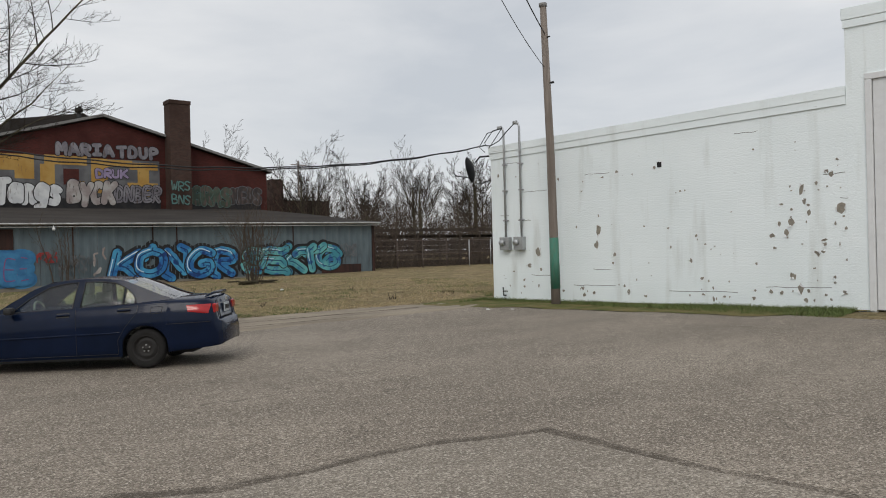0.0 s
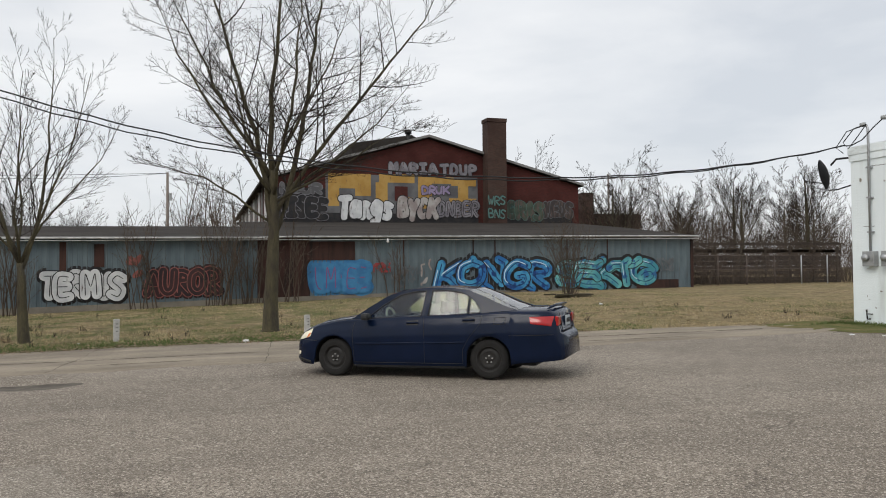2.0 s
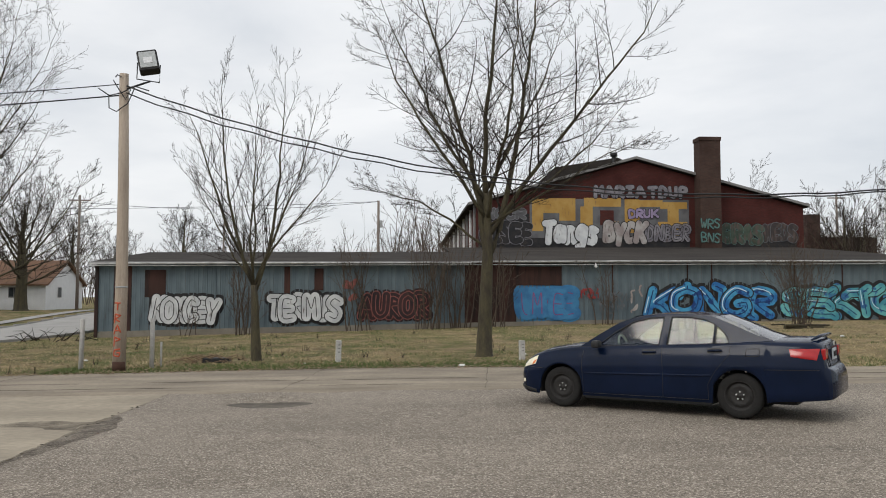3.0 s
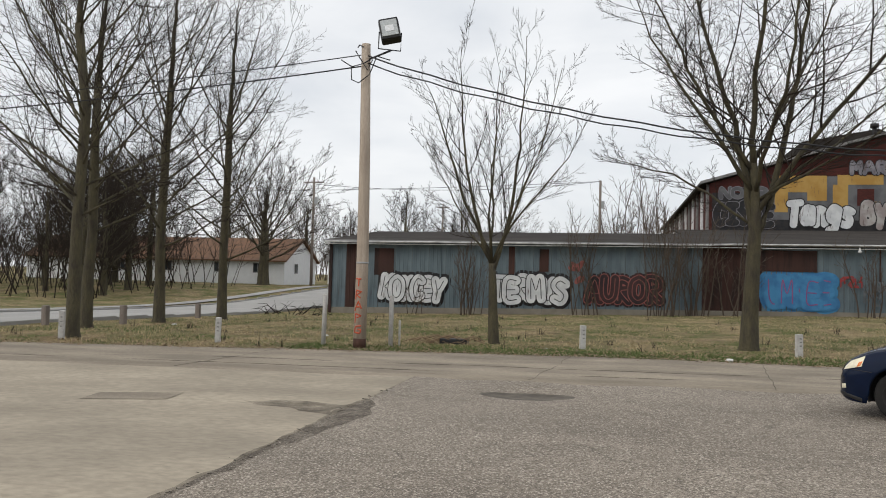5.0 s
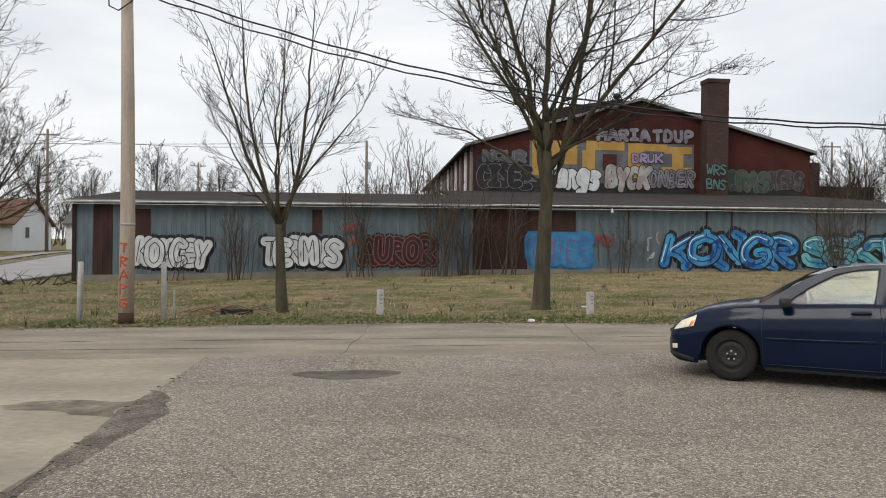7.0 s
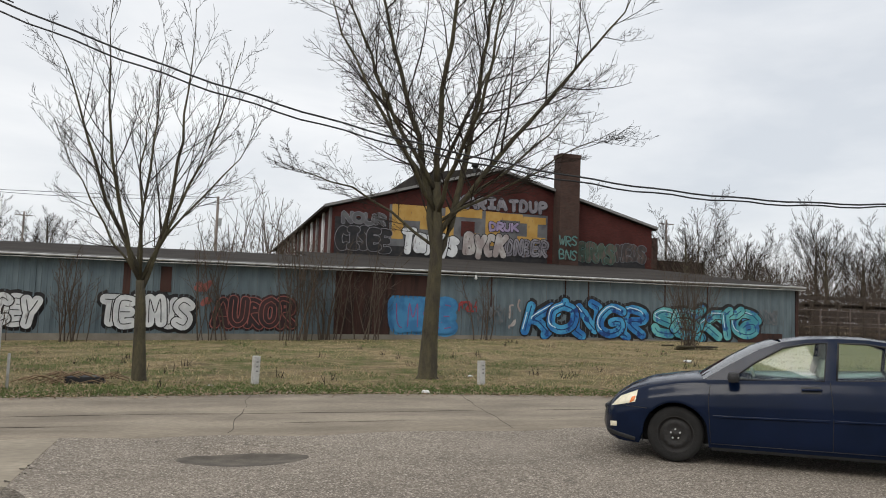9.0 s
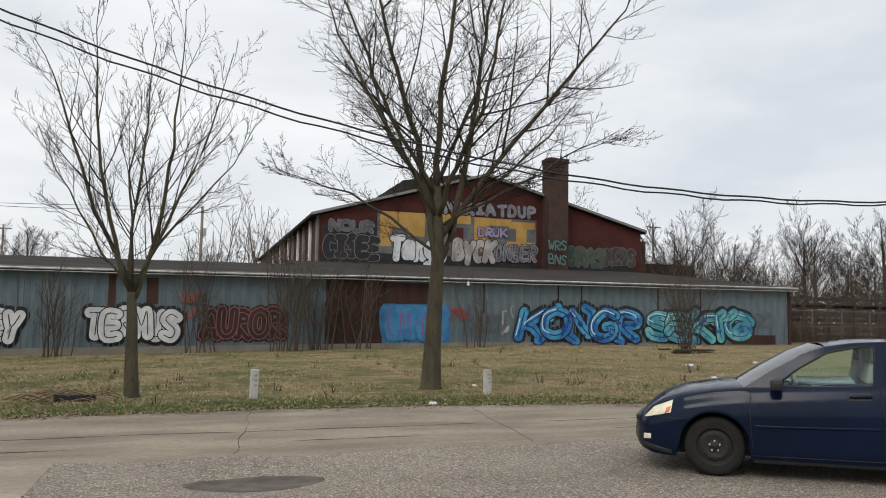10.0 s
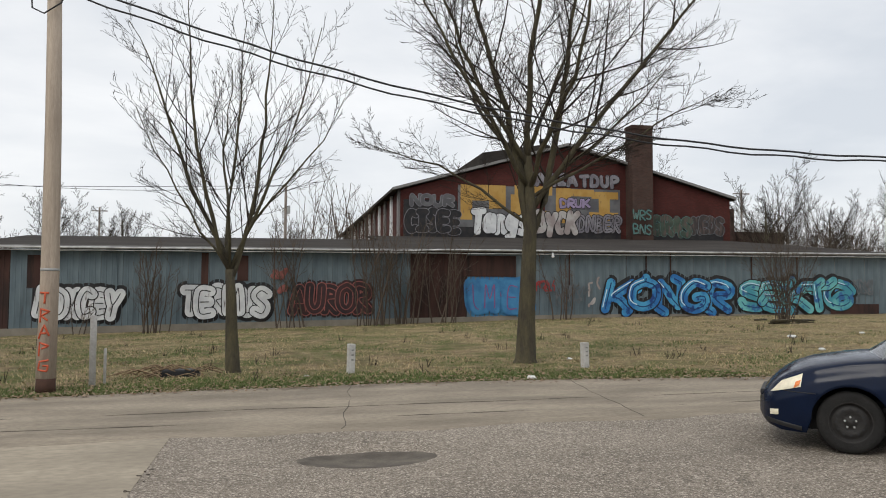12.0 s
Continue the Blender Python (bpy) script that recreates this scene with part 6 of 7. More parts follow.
# dark rusty corner post and downpipe at the shed's end
part("corner_trim", boxed(SHED_X1 - 0.16, SHED_X1 + 0.02, -0.10, 0.04, 0.3, 3.62), M_RUST, shed)
part("corner_trim", boxed(SHED_X0 - 0.04, SHED_X0 + 0.14, -0.10, 0.04, -0.75, 3.32), M_RUST, shed)
lamp2 = tagged(empty("wall_lamp", Matrix.Translation((9.9, SHED_Y - 0.45, 3.42))), "small pale lamp under the shed's gutter", "lamp")
tubes("bulb", [([(0, 0, 0.12), (0, -0.02, 0.05), (0, -0.04, -0.08), (0, -0.04, -0.14)], [0.03, 0.04, 0.09, 0.05])], M_SIDING, lamp2, 8)


# ---- graffiti: strokes of paint, one over another ----
def ribbon_into(bm, pts, w, y):
    """A flat round-ended stroke in the wall's plane; pts: (x, z)."""
    pts = [Vector(p) for p in pts]
    n = len(pts)
    lft, rgt = [], []
    for i, p in enumerate(pts):
        d = (pts[min(n - 1, i + 1)] - pts[max(0, i - 1)]).normalized()
        s = Vector((-d.y, d.x)) * w
        lft.append(p + s)
        rgt.append(p - s)
    d0, d1 = (pts[1] - pts[0]).normalized(), (pts[-1] - pts[-2]).normalized()

    def cap(p, d):
        a0 = math.atan2(d.y, d.x) - math.pi / 2
        return [p + Vector((math.cos(a0 + t), math.sin(a0 + t))) * w for t in steps(0, math.pi, 0.45)]
    for i in range(n - 1):
        yy = y - 0.00011 * i
        bm.faces.new([bm.verts.new((p.x, yy, p.y)) for p in (lft[i], rgt[i], rgt[i + 1], lft[i + 1])])
    for i in range(1, n - 1):
        # round joints fill the corners
        yy = y - 0.00011 * i + 0.00005
        bm.faces.new([bm.verts.new((pts[i].x + w * math.cos(a), yy, pts[i].y + w * math.sin(a))) for a in steps(0, 2 * math.pi, 0.6)[:-1]])
    bm.faces.new([bm.verts.new((p.x, y - 0.00011 * n, p.y)) for p in cap(pts[-1], d1)])
    bm.faces.new([bm.verts.new((p.x, y + 0.00011, p.y)) for p in cap(pts[0], -d0)])


def smooth_line(pts, m=5):
    """Rounds a polyline (Catmull-Rom)."""
    p = [Vector(a) for a in pts]
    if len(p) < 3:
        return [p[0].lerp(p[-1], i / m) for i in range(m + 1)]
    out = []
    for i in range(len(p) - 1):
        a, b, c, d = p[max(0, i - 1)], p[i], p[i + 1], p[min(len(p) - 1, i + 2)]
        for s in range(m):
            t = s / m
            out.append(0.5 * ((2 * b) + (c - a) * t + (2 * a - 5 * b + 4 * c - d) * t * t + (3 * b - a - 3 * c + d) * t ** 3))
    return out + [p[-1]]


LET = {
    "K": [[(0.1, 0.05), (0.18, 0.95)], [(0.95, 0.95), (0.35, 0.5), (0.55, 0.4), (0.95, 0.05)]],
    "O": [[(0.5, 0.95), (0.1, 0.75), (0.1, 0.25), (0.5, 0.05), (0.9, 0.25), (0.9, 0.75), (0.5, 0.95)]],
    "N": [[(0.1, 0.05), (0.15, 0.95), (0.85, 0.08), (0.9, 0.95)]],
    "G": [[(0.9, 0.85), (0.45, 0.97), (0.1, 0.6), (0.15, 0.2), (0.55, 0.03), (0.9, 0.2), (0.85, 0.48), (0.55, 0.45)]],
    "R": [[(0.12, 0.05), (0.15, 0.95), (0.8, 0.9), (0.85, 0.6), (0.3, 0.48), (0.9, 0.05)]],
    "T": [[(0.05, 0.92), (0.95, 0.95)], [(0.5, 0.93), (0.5, 0.05)]],
    "U": [[(0.1, 0.95), (0.12, 0.3), (0.45, 0.05), (0.85, 0.25), (0.9, 0.95)]],
    "D": [[(0.1, 0.05), (0.12, 0.95), (0.7, 0.85), (0.92, 0.5), (0.7, 0.12), (0.1, 0.05)]],
    "P": [[(0.12, 0.0), (0.15, 0.95), (0.8, 0.9), (0.88, 0.6), (0.25, 0.45)]],
    "a": [[(0.85, 0.6), (0.4, 0.68), (0.12, 0.35), (0.35, 0.05), (0.8, 0.2), (0.85, 0.65), (0.92, 0.05)]],
    "n": [[(0.12, 0.05), (0.15, 0.65), (0.6, 0.68), (0.85, 0.45), (0.88, 0.05)]],
    "g": [[(0.8, 0.6), (0.4, 0.68), (0.15, 0.4), (0.4, 0.15), (0.8, 0.3), (0.85, 0.6), (0.8, -0.15), (0.35, -0.25)]],
    "s": [[(0.85, 0.6), (0.4, 0.68), (0.2, 0.5), (0.75, 0.3), (0.7, 0.05), (0.15, 0.08)]],
    "o": [[(0.5, 0.66), (0.15, 0.4), (0.5, 0.05), (0.85, 0.35), (0.5, 0.66)]],
    "B": [[(0.12, 0.05), (0.14, 0.95), (0.75, 0.88), (0.7, 0.58), (0.3, 0.52), (0.85, 0.4), (0.8, 0.1), (0.12, 0.05)]],
    "Y": [[(0.1, 0.95), (0.45, 0.5), (0.9, 0.95)], [(0.47, 0.5), (0.4, 0.02)]],
    "C": [[(0.88, 0.85), (0.4, 0.95), (0.1, 0.5), (0.4, 0.05), (0.9, 0.15)]],
    "I": [[(0.2, 0.95), (0.8, 0.95)], [(0.5, 0.95), (0.5, 0.05)], [(0.2, 0.05), (0.8, 0.05)]],
    "E": [[(0.85, 0.92), (0.15, 0.9), (0.12, 0.08), (0.88, 0.06)], [(0.15, 0.5), (0.75, 0.5)]],
    "S": [[(0.9, 0.85), (0.45, 0.97), (0.15, 0.72), (0.8, 0.35), (0.6, 0.03), (0.1, 0.12)]],
    "A": [[(0.05, 0.03), (0.5, 0.97), (0.95, 0.03)], [(0.25, 0.35), (0.78, 0.35)]],
    "M": [[(0.08, 0.03), (0.15, 0.95), (0.5, 0.4), (0.85, 0.95), (0.92, 0.03)]],
    "W": [[(0.05, 0.95), (0.3, 0.05), (0.5, 0.6), (0.7, 0.05), (0.95, 0.95)]],
    "H": [[(0.1, 0.05), (0.12, 0.95)], [(0.9, 0.05), (0.88, 0.95)], [(0.12, 0.5), (0.88, 0.5)]],
}


def spray(name, label, word, x0, x1, z0, z1, wall_y, fill_m, line_m, fat, edge, shine_m=None, seed=1, halo_m=None, halo=0.0, lean=0.0, overlap=1.12, inner_m=None, wild=0.0):
    """Bubble letters: an outer edge, the fat fill, an inner line and a highlight."""
    piece = tagged(empty(name, Matrix.Translation((0, wall_y, 0))), label, "graffiti")
    q = random.Random(seed)
    n = len(word)
    cw, h = (x1 - x0) / n, z1 - z0
    strokes = []
    for i, ch in enumerate(word):
        cx = x0 + cw * (i + 0.5)
        dz = q.uniform(-0.05, 0.05) * h
        grow_h = q.uniform(0.94, 1.04)
        rot = q.uniform(-0.08, 0.08)
        for s in LET[ch]:
            line = []
            for a, b in s:
                px, pz = (a - 0.5) * cw * overlap * 0.86, (b - 0.5) * h * grow_h * 0.84
                line.append((cx + px * math.cos(rot) - pz * math.sin(rot) + lean * pz, z0 + h / 2 + dz + pz * math.cos(rot) + px * math.sin(rot)))
            strokes.append((i, smooth_line(line, 3 if wild else 5)))
            # barbs that shoot out of the stroke's ends
            for tip, before in ((line[-1], line[-2]), (line[0], line[1])):
                if q.random() < wild:
                    d = (Vector(tip) - Vector(before)).normalized()
                    a = q.choice((-1, 1)) * q.uniform(0.5, 1.3)
                    e = Vector((d.x * math.cos(a) - d.y * math.sin(a), d.x * math.sin(a) + d.y * math.cos(a))) * q.uniform(0.16, 0.30) * h
                    end = Vector((tip[0] + e.x, max(z0, min(z1, tip[1] + e.y))))
                    strokes.append((i, [Vector(tip), Vector(tip).lerp(end, 0.5), end]))
    if halo_m:
        bm = bmesh.new()
        for k, (i, line) in enumerate(strokes):
            ribbon_into(bm, line, fat + edge + halo, 0.055 - 0.0018 * k)
        part("shadow", bm, halo_m, piece)
    for j in range(n):
        mine = [line for i, line in strokes if i == j]
        base = -0.008 - 0.034 * (j % 2)
        lay = [("letter", fill_m, fat, base - 0.012), ("outline", line_m, fat + edge, base)]
        if inner_m:
            lay.append(("inner_line", inner_m, edge * 0.42, base - 0.024))
        letter = None
        for lname, m, w, y in lay:
            bm = bmesh.new()
            for k, line in enumerate(mine):
                ribbon_into(bm, line, w, y - 0.004 * k)
            ob = part(lname, bm, m, letter or piece)
            letter = letter or ob
        if shine_m:
            for k, line in enumerate(mine):
                if len(line) < 4:
                    continue
                bm = bmesh.new()
                part_line = [Vector((p.x - fat * 0.55, p.y + fat * 0.35)) for p in line[: max(3, len(line) // 2)]]
                ribbon_into(bm, part_line, edge * 0.42, base - 0.026 - 0.003 * k)
                part("highlight", bm, shine_m, letter)
    return piece


def spray_mat(name, c1, c2, scale=1.2, rust=0.72, c3=None):
    """Sprayed paint, cloudy, with the sheet's rust coming through."""
    m, n, l, b = node_mat(name, 0.6, 0, 0.35)
    v = coords(n, l)
    col = mix(n, l, noise_fac(n, l, v, scale, 4, 0.42, 0.58), c1, c2)
    if c3:
        col = mix(n, l, noise_fac(n, l, v, scale * 2.2, 3, 0.55, 0.6), col, c3)
    col = mix(n, l, noise_fac(n, l, coords(n, l, (1, 1, 0.25)), 5, 6, rust, rust + 0.12), col, (0.10, 0.07, 0.06))
    l.new(col, b.inputs["Base Color"])
    return m


S_WHITE = spray_mat("grey_white_spray", (0.50, 0.51, 0.52), (0.60, 0.61, 0.61), 1.5, 0.60)
S_BLACK = spray_mat("black_spray", (0.012, 0.012, 0.014), (0.022, 0.02, 0.02), 2, 0.8)
S_BLUE = spray_mat("sky_blue_spray", (0.018, 0.13, 0.36), (0.06, 0.30, 0.50), 1.1, 0.85, (0.010, 0.045, 0.18))
S_TEAL = spray_mat("teal_spray", (0.05, 0.24, 0.30), (0.13, 0.40, 0.40), 0.9, 0.85, (0.03, 0.12, 0.28))
S_DEEP = spray_mat("deep_blue_spray", (0.006, 0.03, 0.11), (0.012, 0.05, 0.15), 2, 0.85)
S_ICE = spray_mat("ice_spray", (0.55, 0.68, 0.74), (0.42, 0.60, 0.70), 2, 0.8)
S_FLAT_BLUE = spray_mat("flat_blue_spray", (0.035, 0.15, 0.32), (0.05, 0.21, 0.40), 1.4, 0.66)
S_MAGENTA = spray_mat("dull_magenta_spray", (0.20, 0.07, 0.20), (0.25, 0.09, 0.20), 2)
S_PINK = spray_mat("salmon_spray", (0.30, 0.10, 0.085), (0.22, 0.07, 0.06), 2, 0.66)
S_MAROON = spray_mat("maroon_black_spray", (0.022, 0.014, 0.016), (0.05, 0.022, 0.022), 1.0, 0.72)
S_YELLOW = spray_mat("ochre_paint", (0.36, 0.205, 0.045), (0.42, 0.26, 0.07), 0.8, 0.62)
S_SLATE = spray_mat("slate_paint", (0.085, 0.085, 0.09), (0.13, 0.13, 0.135), 0.8, 0.72)
S_SILVER = spray_mat("silver_spray", (0.15, 0.14, 0.16), (0.23, 0.22, 0.24), 1.2, 0.56)
S_PALE = spray_mat("pale_spray", (0.38, 0.36, 0.34), (0.26, 0.22, 0.21), 1.0, 0.58)
S_LILAC = spray_mat("lilac_spray", (0.30, 0.24, 0.36), (0.22, 0.18, 0.28), 1.5)
S_GREEN = spray_mat("dull_green_spray", (0.035, 0.055, 0.04), (0.06, 0.085, 0.06), 1.2, 0.5)
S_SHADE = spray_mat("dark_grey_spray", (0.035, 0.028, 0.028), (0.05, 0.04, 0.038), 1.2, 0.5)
S_AQUA = spray_mat("aqua_line", (0.07, 0.16, 0.15), (0.10, 0.19, 0.17), 2, 0.56)
S_RED = spray_mat("red_line", (0.30, 0.04, 0.04), (0.26, 0.05, 0.05), 2)
S_GREY_LINE = spray_mat("grey_line", (0.10, 0.11, 0.12), (0.15, 0.16, 0.17), 2)
WY = SHED_Y - 0.085

spray("graffiti", "blue and ice-white lettering with black outlines on the shed", "KONGR", 12.9, 20.2, 0.50, 2.28, WY, S_BLUE, S_BLACK, 0.25, 0.075, S_ICE, 3, S_BLACK, 0.12, 0.14, 1.25, S_DEEP, 0.6)
spray("graffiti", "tangled teal lettering with black outlines on the shed", "SEKTG", 20.9, 27.4, 0.58, 2.22, WY, S_TEAL, S_BLACK, 0.26, 0.06, S_ICE, 7, S_BLACK, 0.12, -0.15, 1.5, S_DEEP, 0.9)
part("blue_block", boxed(26.6, 27.7, -0.012, -0.004, 1.25, 2.15), S_FLAT_BLUE, tagged(empty("graffiti", Matrix.Translation((0, WY + 0.02, 0))), "flat blue painted block at the end of the lettering", "graffiti"))
spray("graffiti", "flat blue bubble lettering with faint magenta lines", "UMNEE", 5.75, 8.75, 0.45, 2.05, WY - 0.01, S_FLAT_BLUE, S_FLAT_BLUE, 0.25, 0.06, None, 5, S_FLAT_BLUE, 0.14, 0, 1.2, S_MAGENTA)
spray("graffiti", "white bubble lettering with thick black outlines", "KOMCEY", -14.5, -10.95, 0.22, 1.62, WY, S_WHITE, S_BLACK, 0.235, 0.05, None, 2, S_BLACK, 0.12, 0.06, 1.12, S_BLACK)
spray("graffiti", "white rounded bubble lettering with thick black outlines", "TERMUS", -8.15, -4.3, 0.34, 1.75, WY, S_WHITE, S_BLACK, 0.25, 0.05, None, 9, S_BLACK, 0.12, 0, 1.2, S_BLACK)
spray("graffiti", "dark lettering with thin salmon outlines", "AUROR", -3.2, 0.55, 0.42, 1.85, WY, S_MAROON, S_PINK, 0.20, 0.05, None, 4, S_MAROON, 0.10, 0, 1.1, S_PINK)
tagg = tagged(empty("graffiti", Matrix.Translation((0, WY, 0))), "thin grey and red scribbled tags on the shed", "graffiti")
q = random.Random(31)
for x0, x1, z0, z1, m, w, cnt in ((9.15, 10.1, 1.6, 2.1, S_RED, 0.03, 7), (10.2, 12.0, 0.7, 1.9, S_GREY_LINE, 0.03, 16), (27.8, 29.0, 1.5, 2.3, S_GREY_LINE, 0.03, 12), (12.0, 12.6, 0.8, 2.3, S_PALE, 0.05, 3), (-4.1, -3.5, 1.5, 2.5, S_PINK, 0.12, 3)):
    bm = bmesh.new()
    for k in range(cnt):
        cx, cz = q.uniform(x0, x1), q.uniform(z0, z1)
        line = [(cx, cz)]
        for _ in range(4):
            cx, cz = max(x0, min(x1, cx + q.uniform(-0.3, 0.35))), max(z0, min(z1, cz + q.uniform(-0.4, 0.4)))
            line.append((cx, cz + 0.001))
        ribbon_into(bm, smooth_line(line, 4), w, -0.004 - 0.0024 * k)
    part("tag", bm, m, tagg)["kind"] = "stuff"

# on the hall
HW = HALL_Y - 0.03


def hall_block(label, quads, m, lift):
    ob = tagged(empty("graffiti", Matrix.Translation((0, HW, 0))), label, "graffiti")
    for i, (x0, x1, z0, z1) in enumerate(quads):
        part("block", boxed(x0, x1, -0.006 - lift - 0.0012 * i, 0.015, z0, z1), m, ob)
    return ob


hall_block("dark slate painted ground of the mural", [(9.2, 22.15, 5.55, 9.5)], S_SLATE, 0.0)
hall_block("black painted foot of the mural", [(5.1, 9.15, 5.5, 8.3), (9.2, 22.2, 5.5, 6.35), (24.5, 31.0, 5.6, 6.5)], S_BLACK, 0.006)
hall_block("large ochre block letters of the mural", [(9.4, 12.9, 8.35, 9.55), (9.4, 10.3, 6.9, 8.35), (11.6, 12.9, 7.75, 8.35), (13.6, 16.6, 8.9, 9.6), (13.3, 14.3, 6.9, 8.9), (15.1, 16.4, 6.7, 7.7), (16.9, 18.1, 6.8, 9.5), (18.1, 20.0, 8.9, 9.45), (20.4, 21.3, 6.6, 9.3), (19.6, 22.0, 7.2, 7.7), (19.8, 22.0, 8.75, 9.3)], S_YELLOW, 0.012)
hall_block("bare rust-red patches in the mural", [(14.9, 16.0, 7.4, 8.6)], M_RED_BRICK, 0.03)
spray("graffiti", "silver block lettering high on the brick gable", "MARIA", 14.4, 18.6, 9.62, 10.62, HW - 0.03, S_SILVER, S_BLACK, 0.15, 0.05, None, 12, None, 0, 0, 1.0)
spray("graffiti", "silver block lettering high on the brick gable", "TDUP", 18.8, 22.1, 9.62, 10.62, HW - 0.03, S_SILVER, S_BLACK, 0.14, 0.05, None, 13, None, 0, 0, 0.9)
spray("graffiti", "white rounded lettering with black outlines on the hall", "Tangs", 10.3, 14.7, 5.85, 7.9, HW - 0.05, S_WHITE, S_BLACK, 0.26, 0.07, None, 14, S_BLACK, 0.08, 0.1, 1.0)
spray("graffiti", "pale bubble lettering with black outlines on the hall", "BYCK", 15.2, 18.6, 5.85, 7.7, HW - 0.05, S_PALE, S_BLACK, 0.24, 0.06, None, 15, S_BLACK, 0.06, 0.1, 1.05)
spray("graffiti", "dull silver bubble lettering on the hall", "DNBER", 18.6, 22.2, 6.05, 7.5, HW - 0.05, S_SILVER, S_BLACK, 0.17, 0.05, None, 16, None, 0, 0.1, 1.05, S_BLACK)
spray("graffiti", "small lilac lettering on the mural", "DRUK", 17.2, 19.6, 7.95, 8.7, HW - 0.05, S_LILAC, S_BLACK, 0.10, 0.04, None, 17)
spray("graffiti", "black lettering with silver edges on the hall", "CISEE", 5.3, 9.3, 5.9, 7.6, HW - 0.05, S_BLACK, S_SILVER, 0.25, 0.045, None, 18)
spray("graffiti", "faint silver lettering under the eaves of the hall", "NOUR", 5.6, 8.9, 7.8, 8.7, HW - 0.05, S_SLATE, S_SILVER, 0.13, 0.04, None, 19)
spray("graffiti", "dull green bubble lettering on the hall", "GRAS", 24.8, 28.2, 5.95, 7.5, HW - 0.03, S_GREEN, S_AQUA, 0.22, 0.03, None, 20, S_BLACK, 0.05)
spray("graffiti", "dark lettering with grey edges on the hall", "MEDS", 28.3, 31.0, 6.2, 7.6, HW - 0.03, S_SHADE, S_GREY_LINE, 0.2, 0.04, None, 21)
spray("graffiti", "aqua scribbled lettering on the chimney", "WRS", 22.6, 24.2, 7.0, 7.9, HALL_Y - 1.32, S_AQUA, S_BLACK, 0.06, 0.03, None, 22)
spray("graffiti", "aqua scribbled lettering on the chimney", "BNS", 22.6, 24.2, 5.9, 6.8, HALL_Y - 1.32, S_AQUA, S_BLACK, 0.06, 0.03, None, 23)

# ---- lawn details ----
M_STRAW = plain("dry_straw", (0.44, 0.35, 0.20), 0.9, var=0.3)
M_BLADE = plain("green_blades", (0.11, 0.145, 0.045), 0.9, var=0.3)
M_LEAF = plain("dead_leaves", (0.22, 0.15, 0.09), 0.9, var=0.35)
M_GRIT = mottled("pale_grit", (0.42, 0.36, 0.27), (0.25, 0.20, 0.14), 9)
M_LITTER = plain("white_litter", (0.62, 0.62, 0.60), 0.7)
q = random.Random(101)


def blades(name, label, count, area, h, w, material, keep=None):
    v, f = [], []
    tries = 0
    while len(f) < count and tries < count * 5:
        tries += 1
        x, y = area(q)
        if keep and not keep(x, y):
            continue
        z = ground_z(x, y) + rough_land(x, y)
        a, hh = q.uniform(0, 6.3), h * q.uniform(0.5, 1.4)
        lx, ly = q.uniform(-1, 1) * hh * 1.3, q.uniform(-1, 1) * hh * 1.3
        c, s = math.cos(a) * w, math.sin(a) * w
        b = len(v)
        v += [(x - c, y - s, z - 0.01), (x + c, y + s, z - 0.01), (x + lx, y + ly, z + hh)]
        f.append((b, b + 1, b + 2))
    return tagged(new(name, mesh_of(name, v, f, material)), label, "grass", kind="stuff")


def lawn(qq):
    x = qq.uniform(-20, 24)
    return x, 19.3 + (45.5 - 19.3) * qq.random() ** 1.7


def clumpy(s, lo):
    return lambda x, y: noise.noise(Vector((x * s, y * s, 5))) > lo and y > strip_edge(x) + 0.05


blades("straw_grass", "dry straw-coloured grass blades", 40000, lawn, 0.05, 0.013, M_STRAW, clumpy(0.5, -0.25))
blades("green_grass", "short green winter grass blades", 36000, lawn, 0.04, 0.012, M_BLADE, clumpy(0.35, 0.05))
blades("edge_grass", "green grass along the lane's edge", 22000, lambda r: (lambda x: (x, strip_edge(x) + 0.12 + abs(r.gauss(0, 0.7))))(r.uniform(-9, 9)), 0.045, 0.012, M_BLADE, clumpy(0.25, -0.2))
blades("wall_grass", "green grass along the foot of the white wall", 14000, lambda r: tuple((WA + W_U * r.uniform(-0.4, 10.2) - W_N * abs(r.gauss(0, 0.8)))[:2]), 0.10, 0.012, M_BLADE)


def flecks(name, label, count, area, size, material, lift=0.0):
    v, f = [], []
    for _ in range(count):
        x, y = area(q)
        s, a = size * q.uniform(0.5, 1.5), q.uniform(0, 6.3)
        z = ground_z(x, y) + lift + 0.035
        b = len(v)
        for k in range(4):
            t = a + k * math.pi / 2
            v.append((x + s * math.cos(t) * (1 if k % 2 else 0.6), y + s * math.sin(t), z + q.uniform(0, s * 0.7)))
        f.append((b, b + 1, b + 2, b + 3))
    return tagged(new(name, mesh_of(name, v, f, material)), label, "leaf litter", kind="stuff")


flecks("leaf_litter", "dead brown leaves along the lane's edge", 5200, lambda r: (lambda x: (x, strip_edge(x) + r.gauss(0, 0.18) + (abs(r.gauss(0, 1.0)) if r.random() < 0.6 else 0)))(r.uniform(-19, 9)), 0.028, M_LEAF)
flecks("leaf_litter", "dead brown leaves scattered on the lawn", 5200, lambda r: (r.uniform(-19, 20), 20.4 + 22 * r.random() ** 1.4), 0.034, M_LEAF)
flecks("pale_litter", "small pale scraps along the lane's edge", 2400, lambda r: (lambda x: (x, strip_edge(x) + r.gauss(0.05, 0.16)))(r.uniform(-16, 14)), 0.017, M_GRIT)


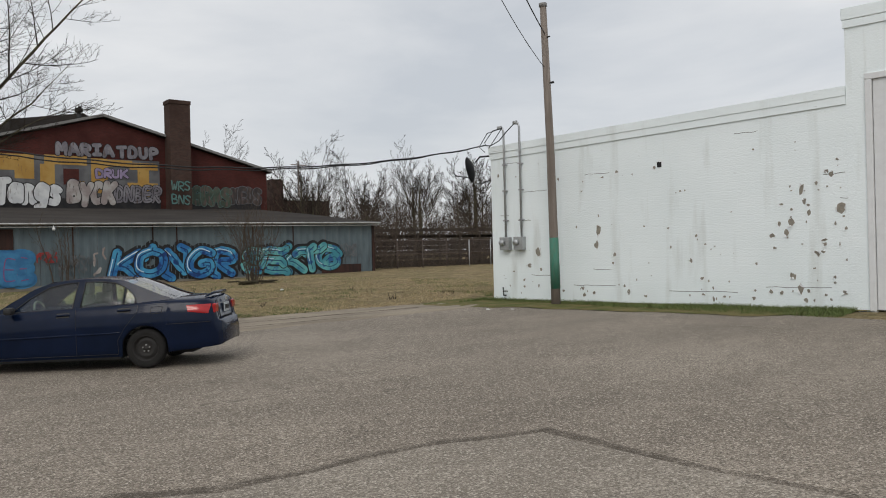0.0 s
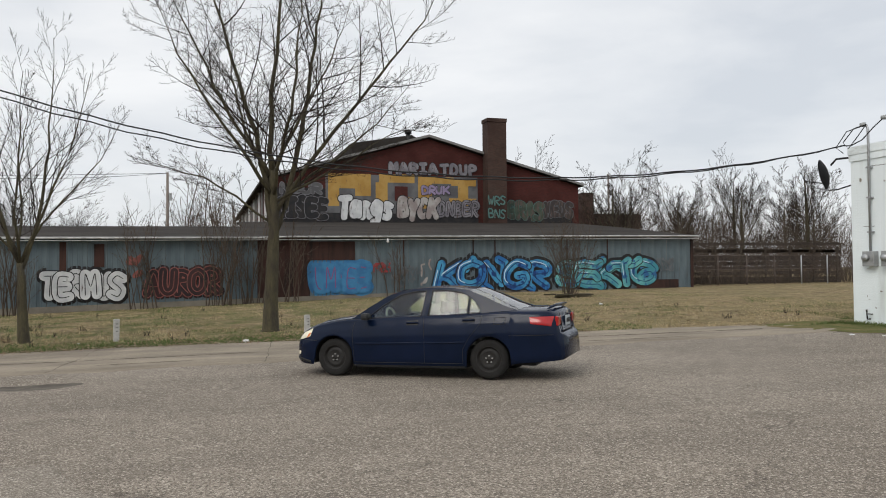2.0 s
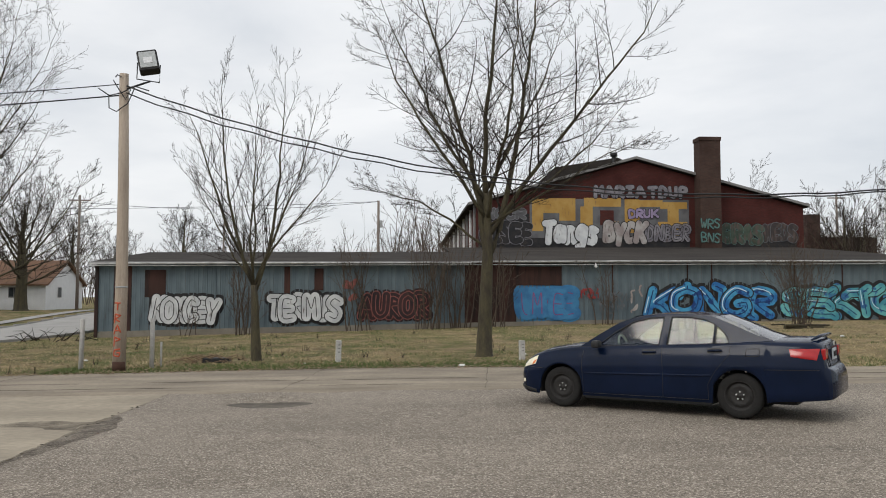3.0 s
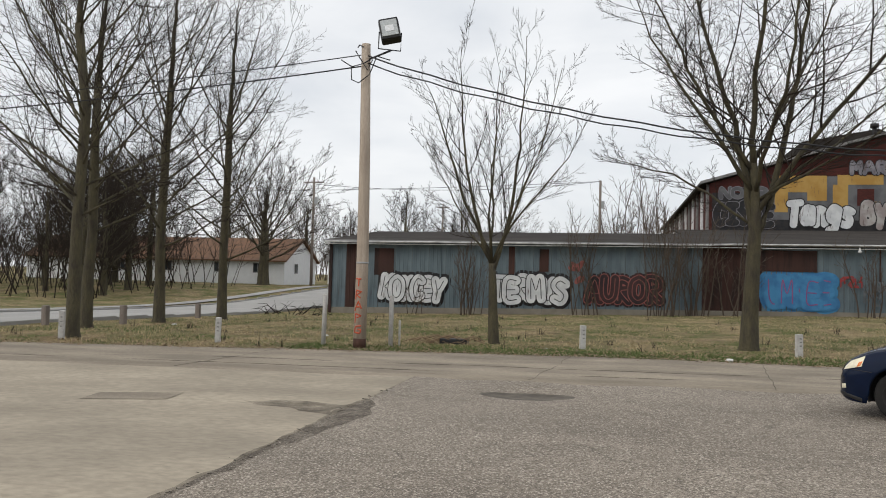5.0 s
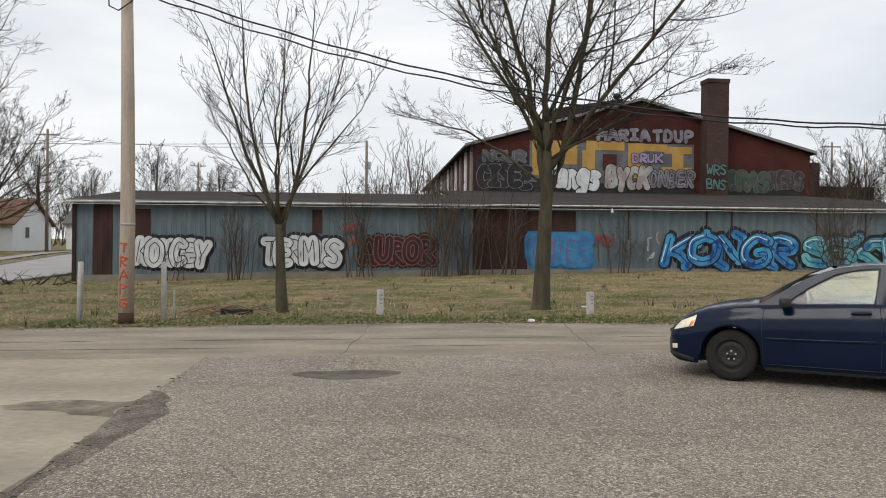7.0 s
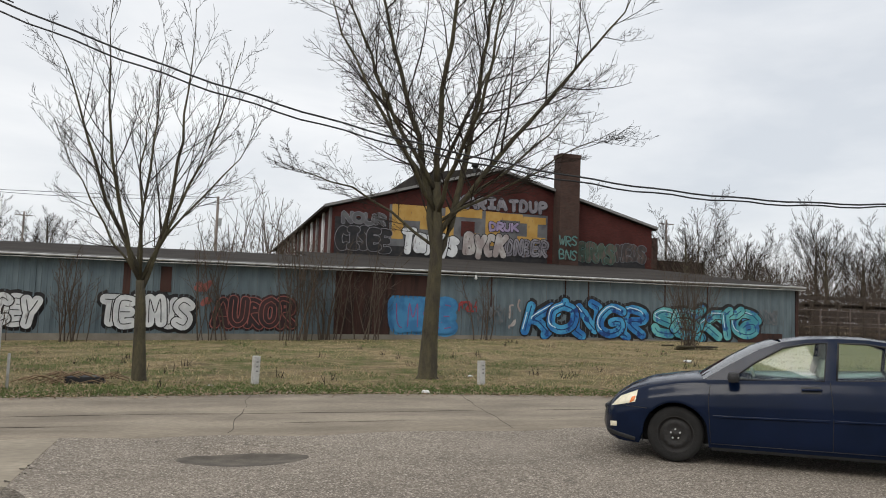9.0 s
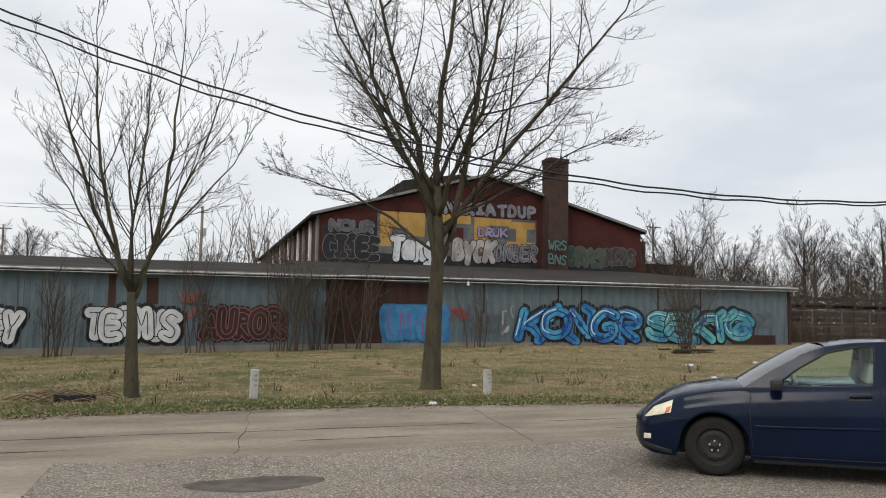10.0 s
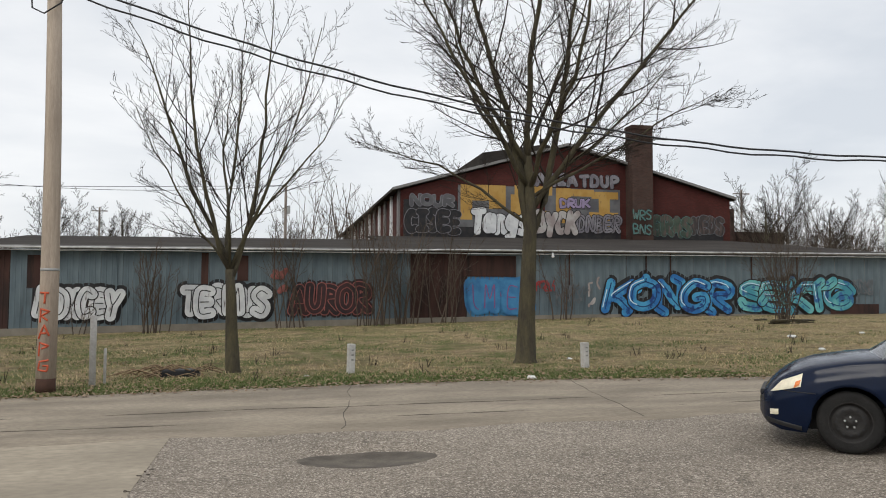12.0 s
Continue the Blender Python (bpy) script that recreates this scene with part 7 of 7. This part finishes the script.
def wall_strip():
    """Rough green strip at the foot of the white building."""
    v, f = [], []
    us = steps(-1.2, 10.6, 0.3)
    for u in us:
        wd = 2.0 + 0.25 * noise.noise(Vector((u, 0, 2))) + (0.3 if u < 2 else 0)
        wd *= 1 - 0.97 * smooth_step(8.6, 10.6, u)
        for j in range(5):
            p = WA + W_U * u - W_N * (wd * j / 4 - 0.02)
            v.append((p.x, p.y, ground_z(p.x, p.y) + 0.05 - 0.02 * j / 4 + 0.015 * noise.noise(Vector((p.x * 3, p.y * 3, 0)))))
    f = [(i * 5 + j, i * 5 + j + 1, (i + 1) * 5 + j + 1, (i + 1) * 5 + j) for i in range(len(us) - 1) for j in range(4)]
    ob = new("ground_verge", mesh_of("ground_verge", v, f, M_VERGE, True))
    return tagged(ob, "narrow strip of rough grass along the white wall", "verge", kind="structure")


wall_strip()
for x, y, s in ((0.6, 20.6, 0.10), (2.6, 24.0, 0.07), (-3.3, 22.0, 0.05), (9.5, 24.6, 0.10), (11.8, 29.0, 0.14), (13.6, 15.4, 0.07), (14.0, 14.9, 0.05), (15.2, 30.1, 0.10), (-9.5, 24.1, 0.06), (-16.0, 27.2, 0.08)):
    bm = bmesh.new()
    bmesh.ops.create_icosphere(bm, subdivisions=2, radius=s)
    for v in bm.verts:
        v.co += Vector((noise.noise(v.co * 14), noise.noise(v.co * 14 + Vector((5, 0, 0))), 0)) * s * 0.5
        v.co.z *= 0.4
    ob = part("litter", bm, M_LITTER)
    ob.location = (x, y, ground_z(x, y) + s * 0.3)
    tagged(ob, "crumpled piece of white litter on the grass", "litter")
# brush heap round a drain, and fallen sticks
runs = []
for i in range(46):
    x, y = -5.85 + q.gauss(0, 0.42), 22.65 + q.gauss(0, 0.16)
    a = q.gauss(0, 0.5)
    ln = q.uniform(0.14, 0.36)
    z = ground_z(x, y) + q.uniform(0.03, 0.2)
    runs.append(([(x - ln * math.cos(a), y - ln * math.sin(a), z - 0.05), (x, y, z + 0.04), (x + ln * math.cos(a), y + ln * math.sin(a), z - 0.06)], q.uniform(0.006, 0.014)))
tagged(tubes("stick_heap", runs, M_LEAF, None, 4), "heap of dry sticks and stalks over a dark drain", "stick heap", kind="stuff")
drain = part("drain", boxed(-5.95, -5.25, 22.45, 22.75, -0.2, 0.04, 0.03, None), M_BLACK)
drain.location.z = ground_z(-5, 22.2) + 0.1
tagged(drain, "dark open drain pipe in the grass", "drain")
runs = []
for i in range(22):
    x, y = -18.2 + q.gauss(0, 0.9), 42.5 + q.gauss(0, 0.7)
    a = q.uniform(0, 6.3)
    ln = q.uniform(0.6, 1.8)
    z = ground_z(x, y)
    runs.append(([(x, y, z + 0.02), (x + ln * 0.5 * math.cos(a), y + ln * 0.5 * math.sin(a), z + q.uniform(0.1, 0.5)), (x + ln * math.cos(a), y + ln * math.sin(a), z + q.uniform(0.05, 0.7))], [0.025, 0.016, 0.006]))
tagged(tubes("fallen_branches", runs, M_TWIG, None, 4), "fallen bare branches beside the street", "branches")
runs = []
for i in range(16):
    x, y = 17.0 + q.gauss(0, 0.6), 36.9 + q.gauss(0, 0.3)
    a = q.gauss(0, 0.4)
    z = ground_z(x, y) + q.uniform(0.02, 0.16)
    runs.append(([(x - 0.4 * math.cos(a), y - 0.4 * math.sin(a), z), (x + 0.4 * math.cos(a), y + 0.4 * math.sin(a), z)], q.uniform(0.025, 0.05)))
tagged(tubes("log_pile", runs, M_BARK, None, 7), "small heap of cut logs under the shrub", "logs")
cover = outline_patch("pavement_cover", [(-8.6, 12.6), (-7.5, 12.9), (-7.6, 13.5), (-8.7, 13.2)], 0.028, M_STRIP, 0.03)
tagged(cover, "shallow utility cover set in the concrete slab", "utility cover")
runs = []
for i in range(60):
    y = q.uniform(6, 15)
    x = -5.0 + q.gauss(0, 0.05)
    runs.append(([(x, y, ground_z(x, y) + 0.03), (x + q.uniform(-0.05, 0.05), y + 0.02, ground_z(x, y) + 0.028)], q.uniform(0.002, 0.005)))
tagged(tubes("edge_crumbs", runs, M_TAR, None, 4), "dark crumbs along the broken asphalt edge", "crumbs", kind="stuff")

# low dead weeds on the lawn
st = ([], [])
for i in range(80):
    x, y = q.uniform(-18, 18), 20.2 + 22 * q.random() ** 1.5
    for _ in range(q.randrange(4, 9)):
        h = q.uniform(0.06, 0.24)
        px, py = x + q.gauss(0, 0.06), y + q.gauss(0, 0.06)
        z = ground_z(px, py)
        tube_into(st[0], st[1], [Vector((px, py, z)), Vector((px + q.gauss(0, 0.05), py + q.gauss(0, 0.05), z + h))], [0.008, 0.004], 3, False)
tagged(new("weeds", mesh_of("weeds", st[0], st[1], M_TWIG)), "low dead brown weeds dotted over the lawn", "weeds", kind="stuff")
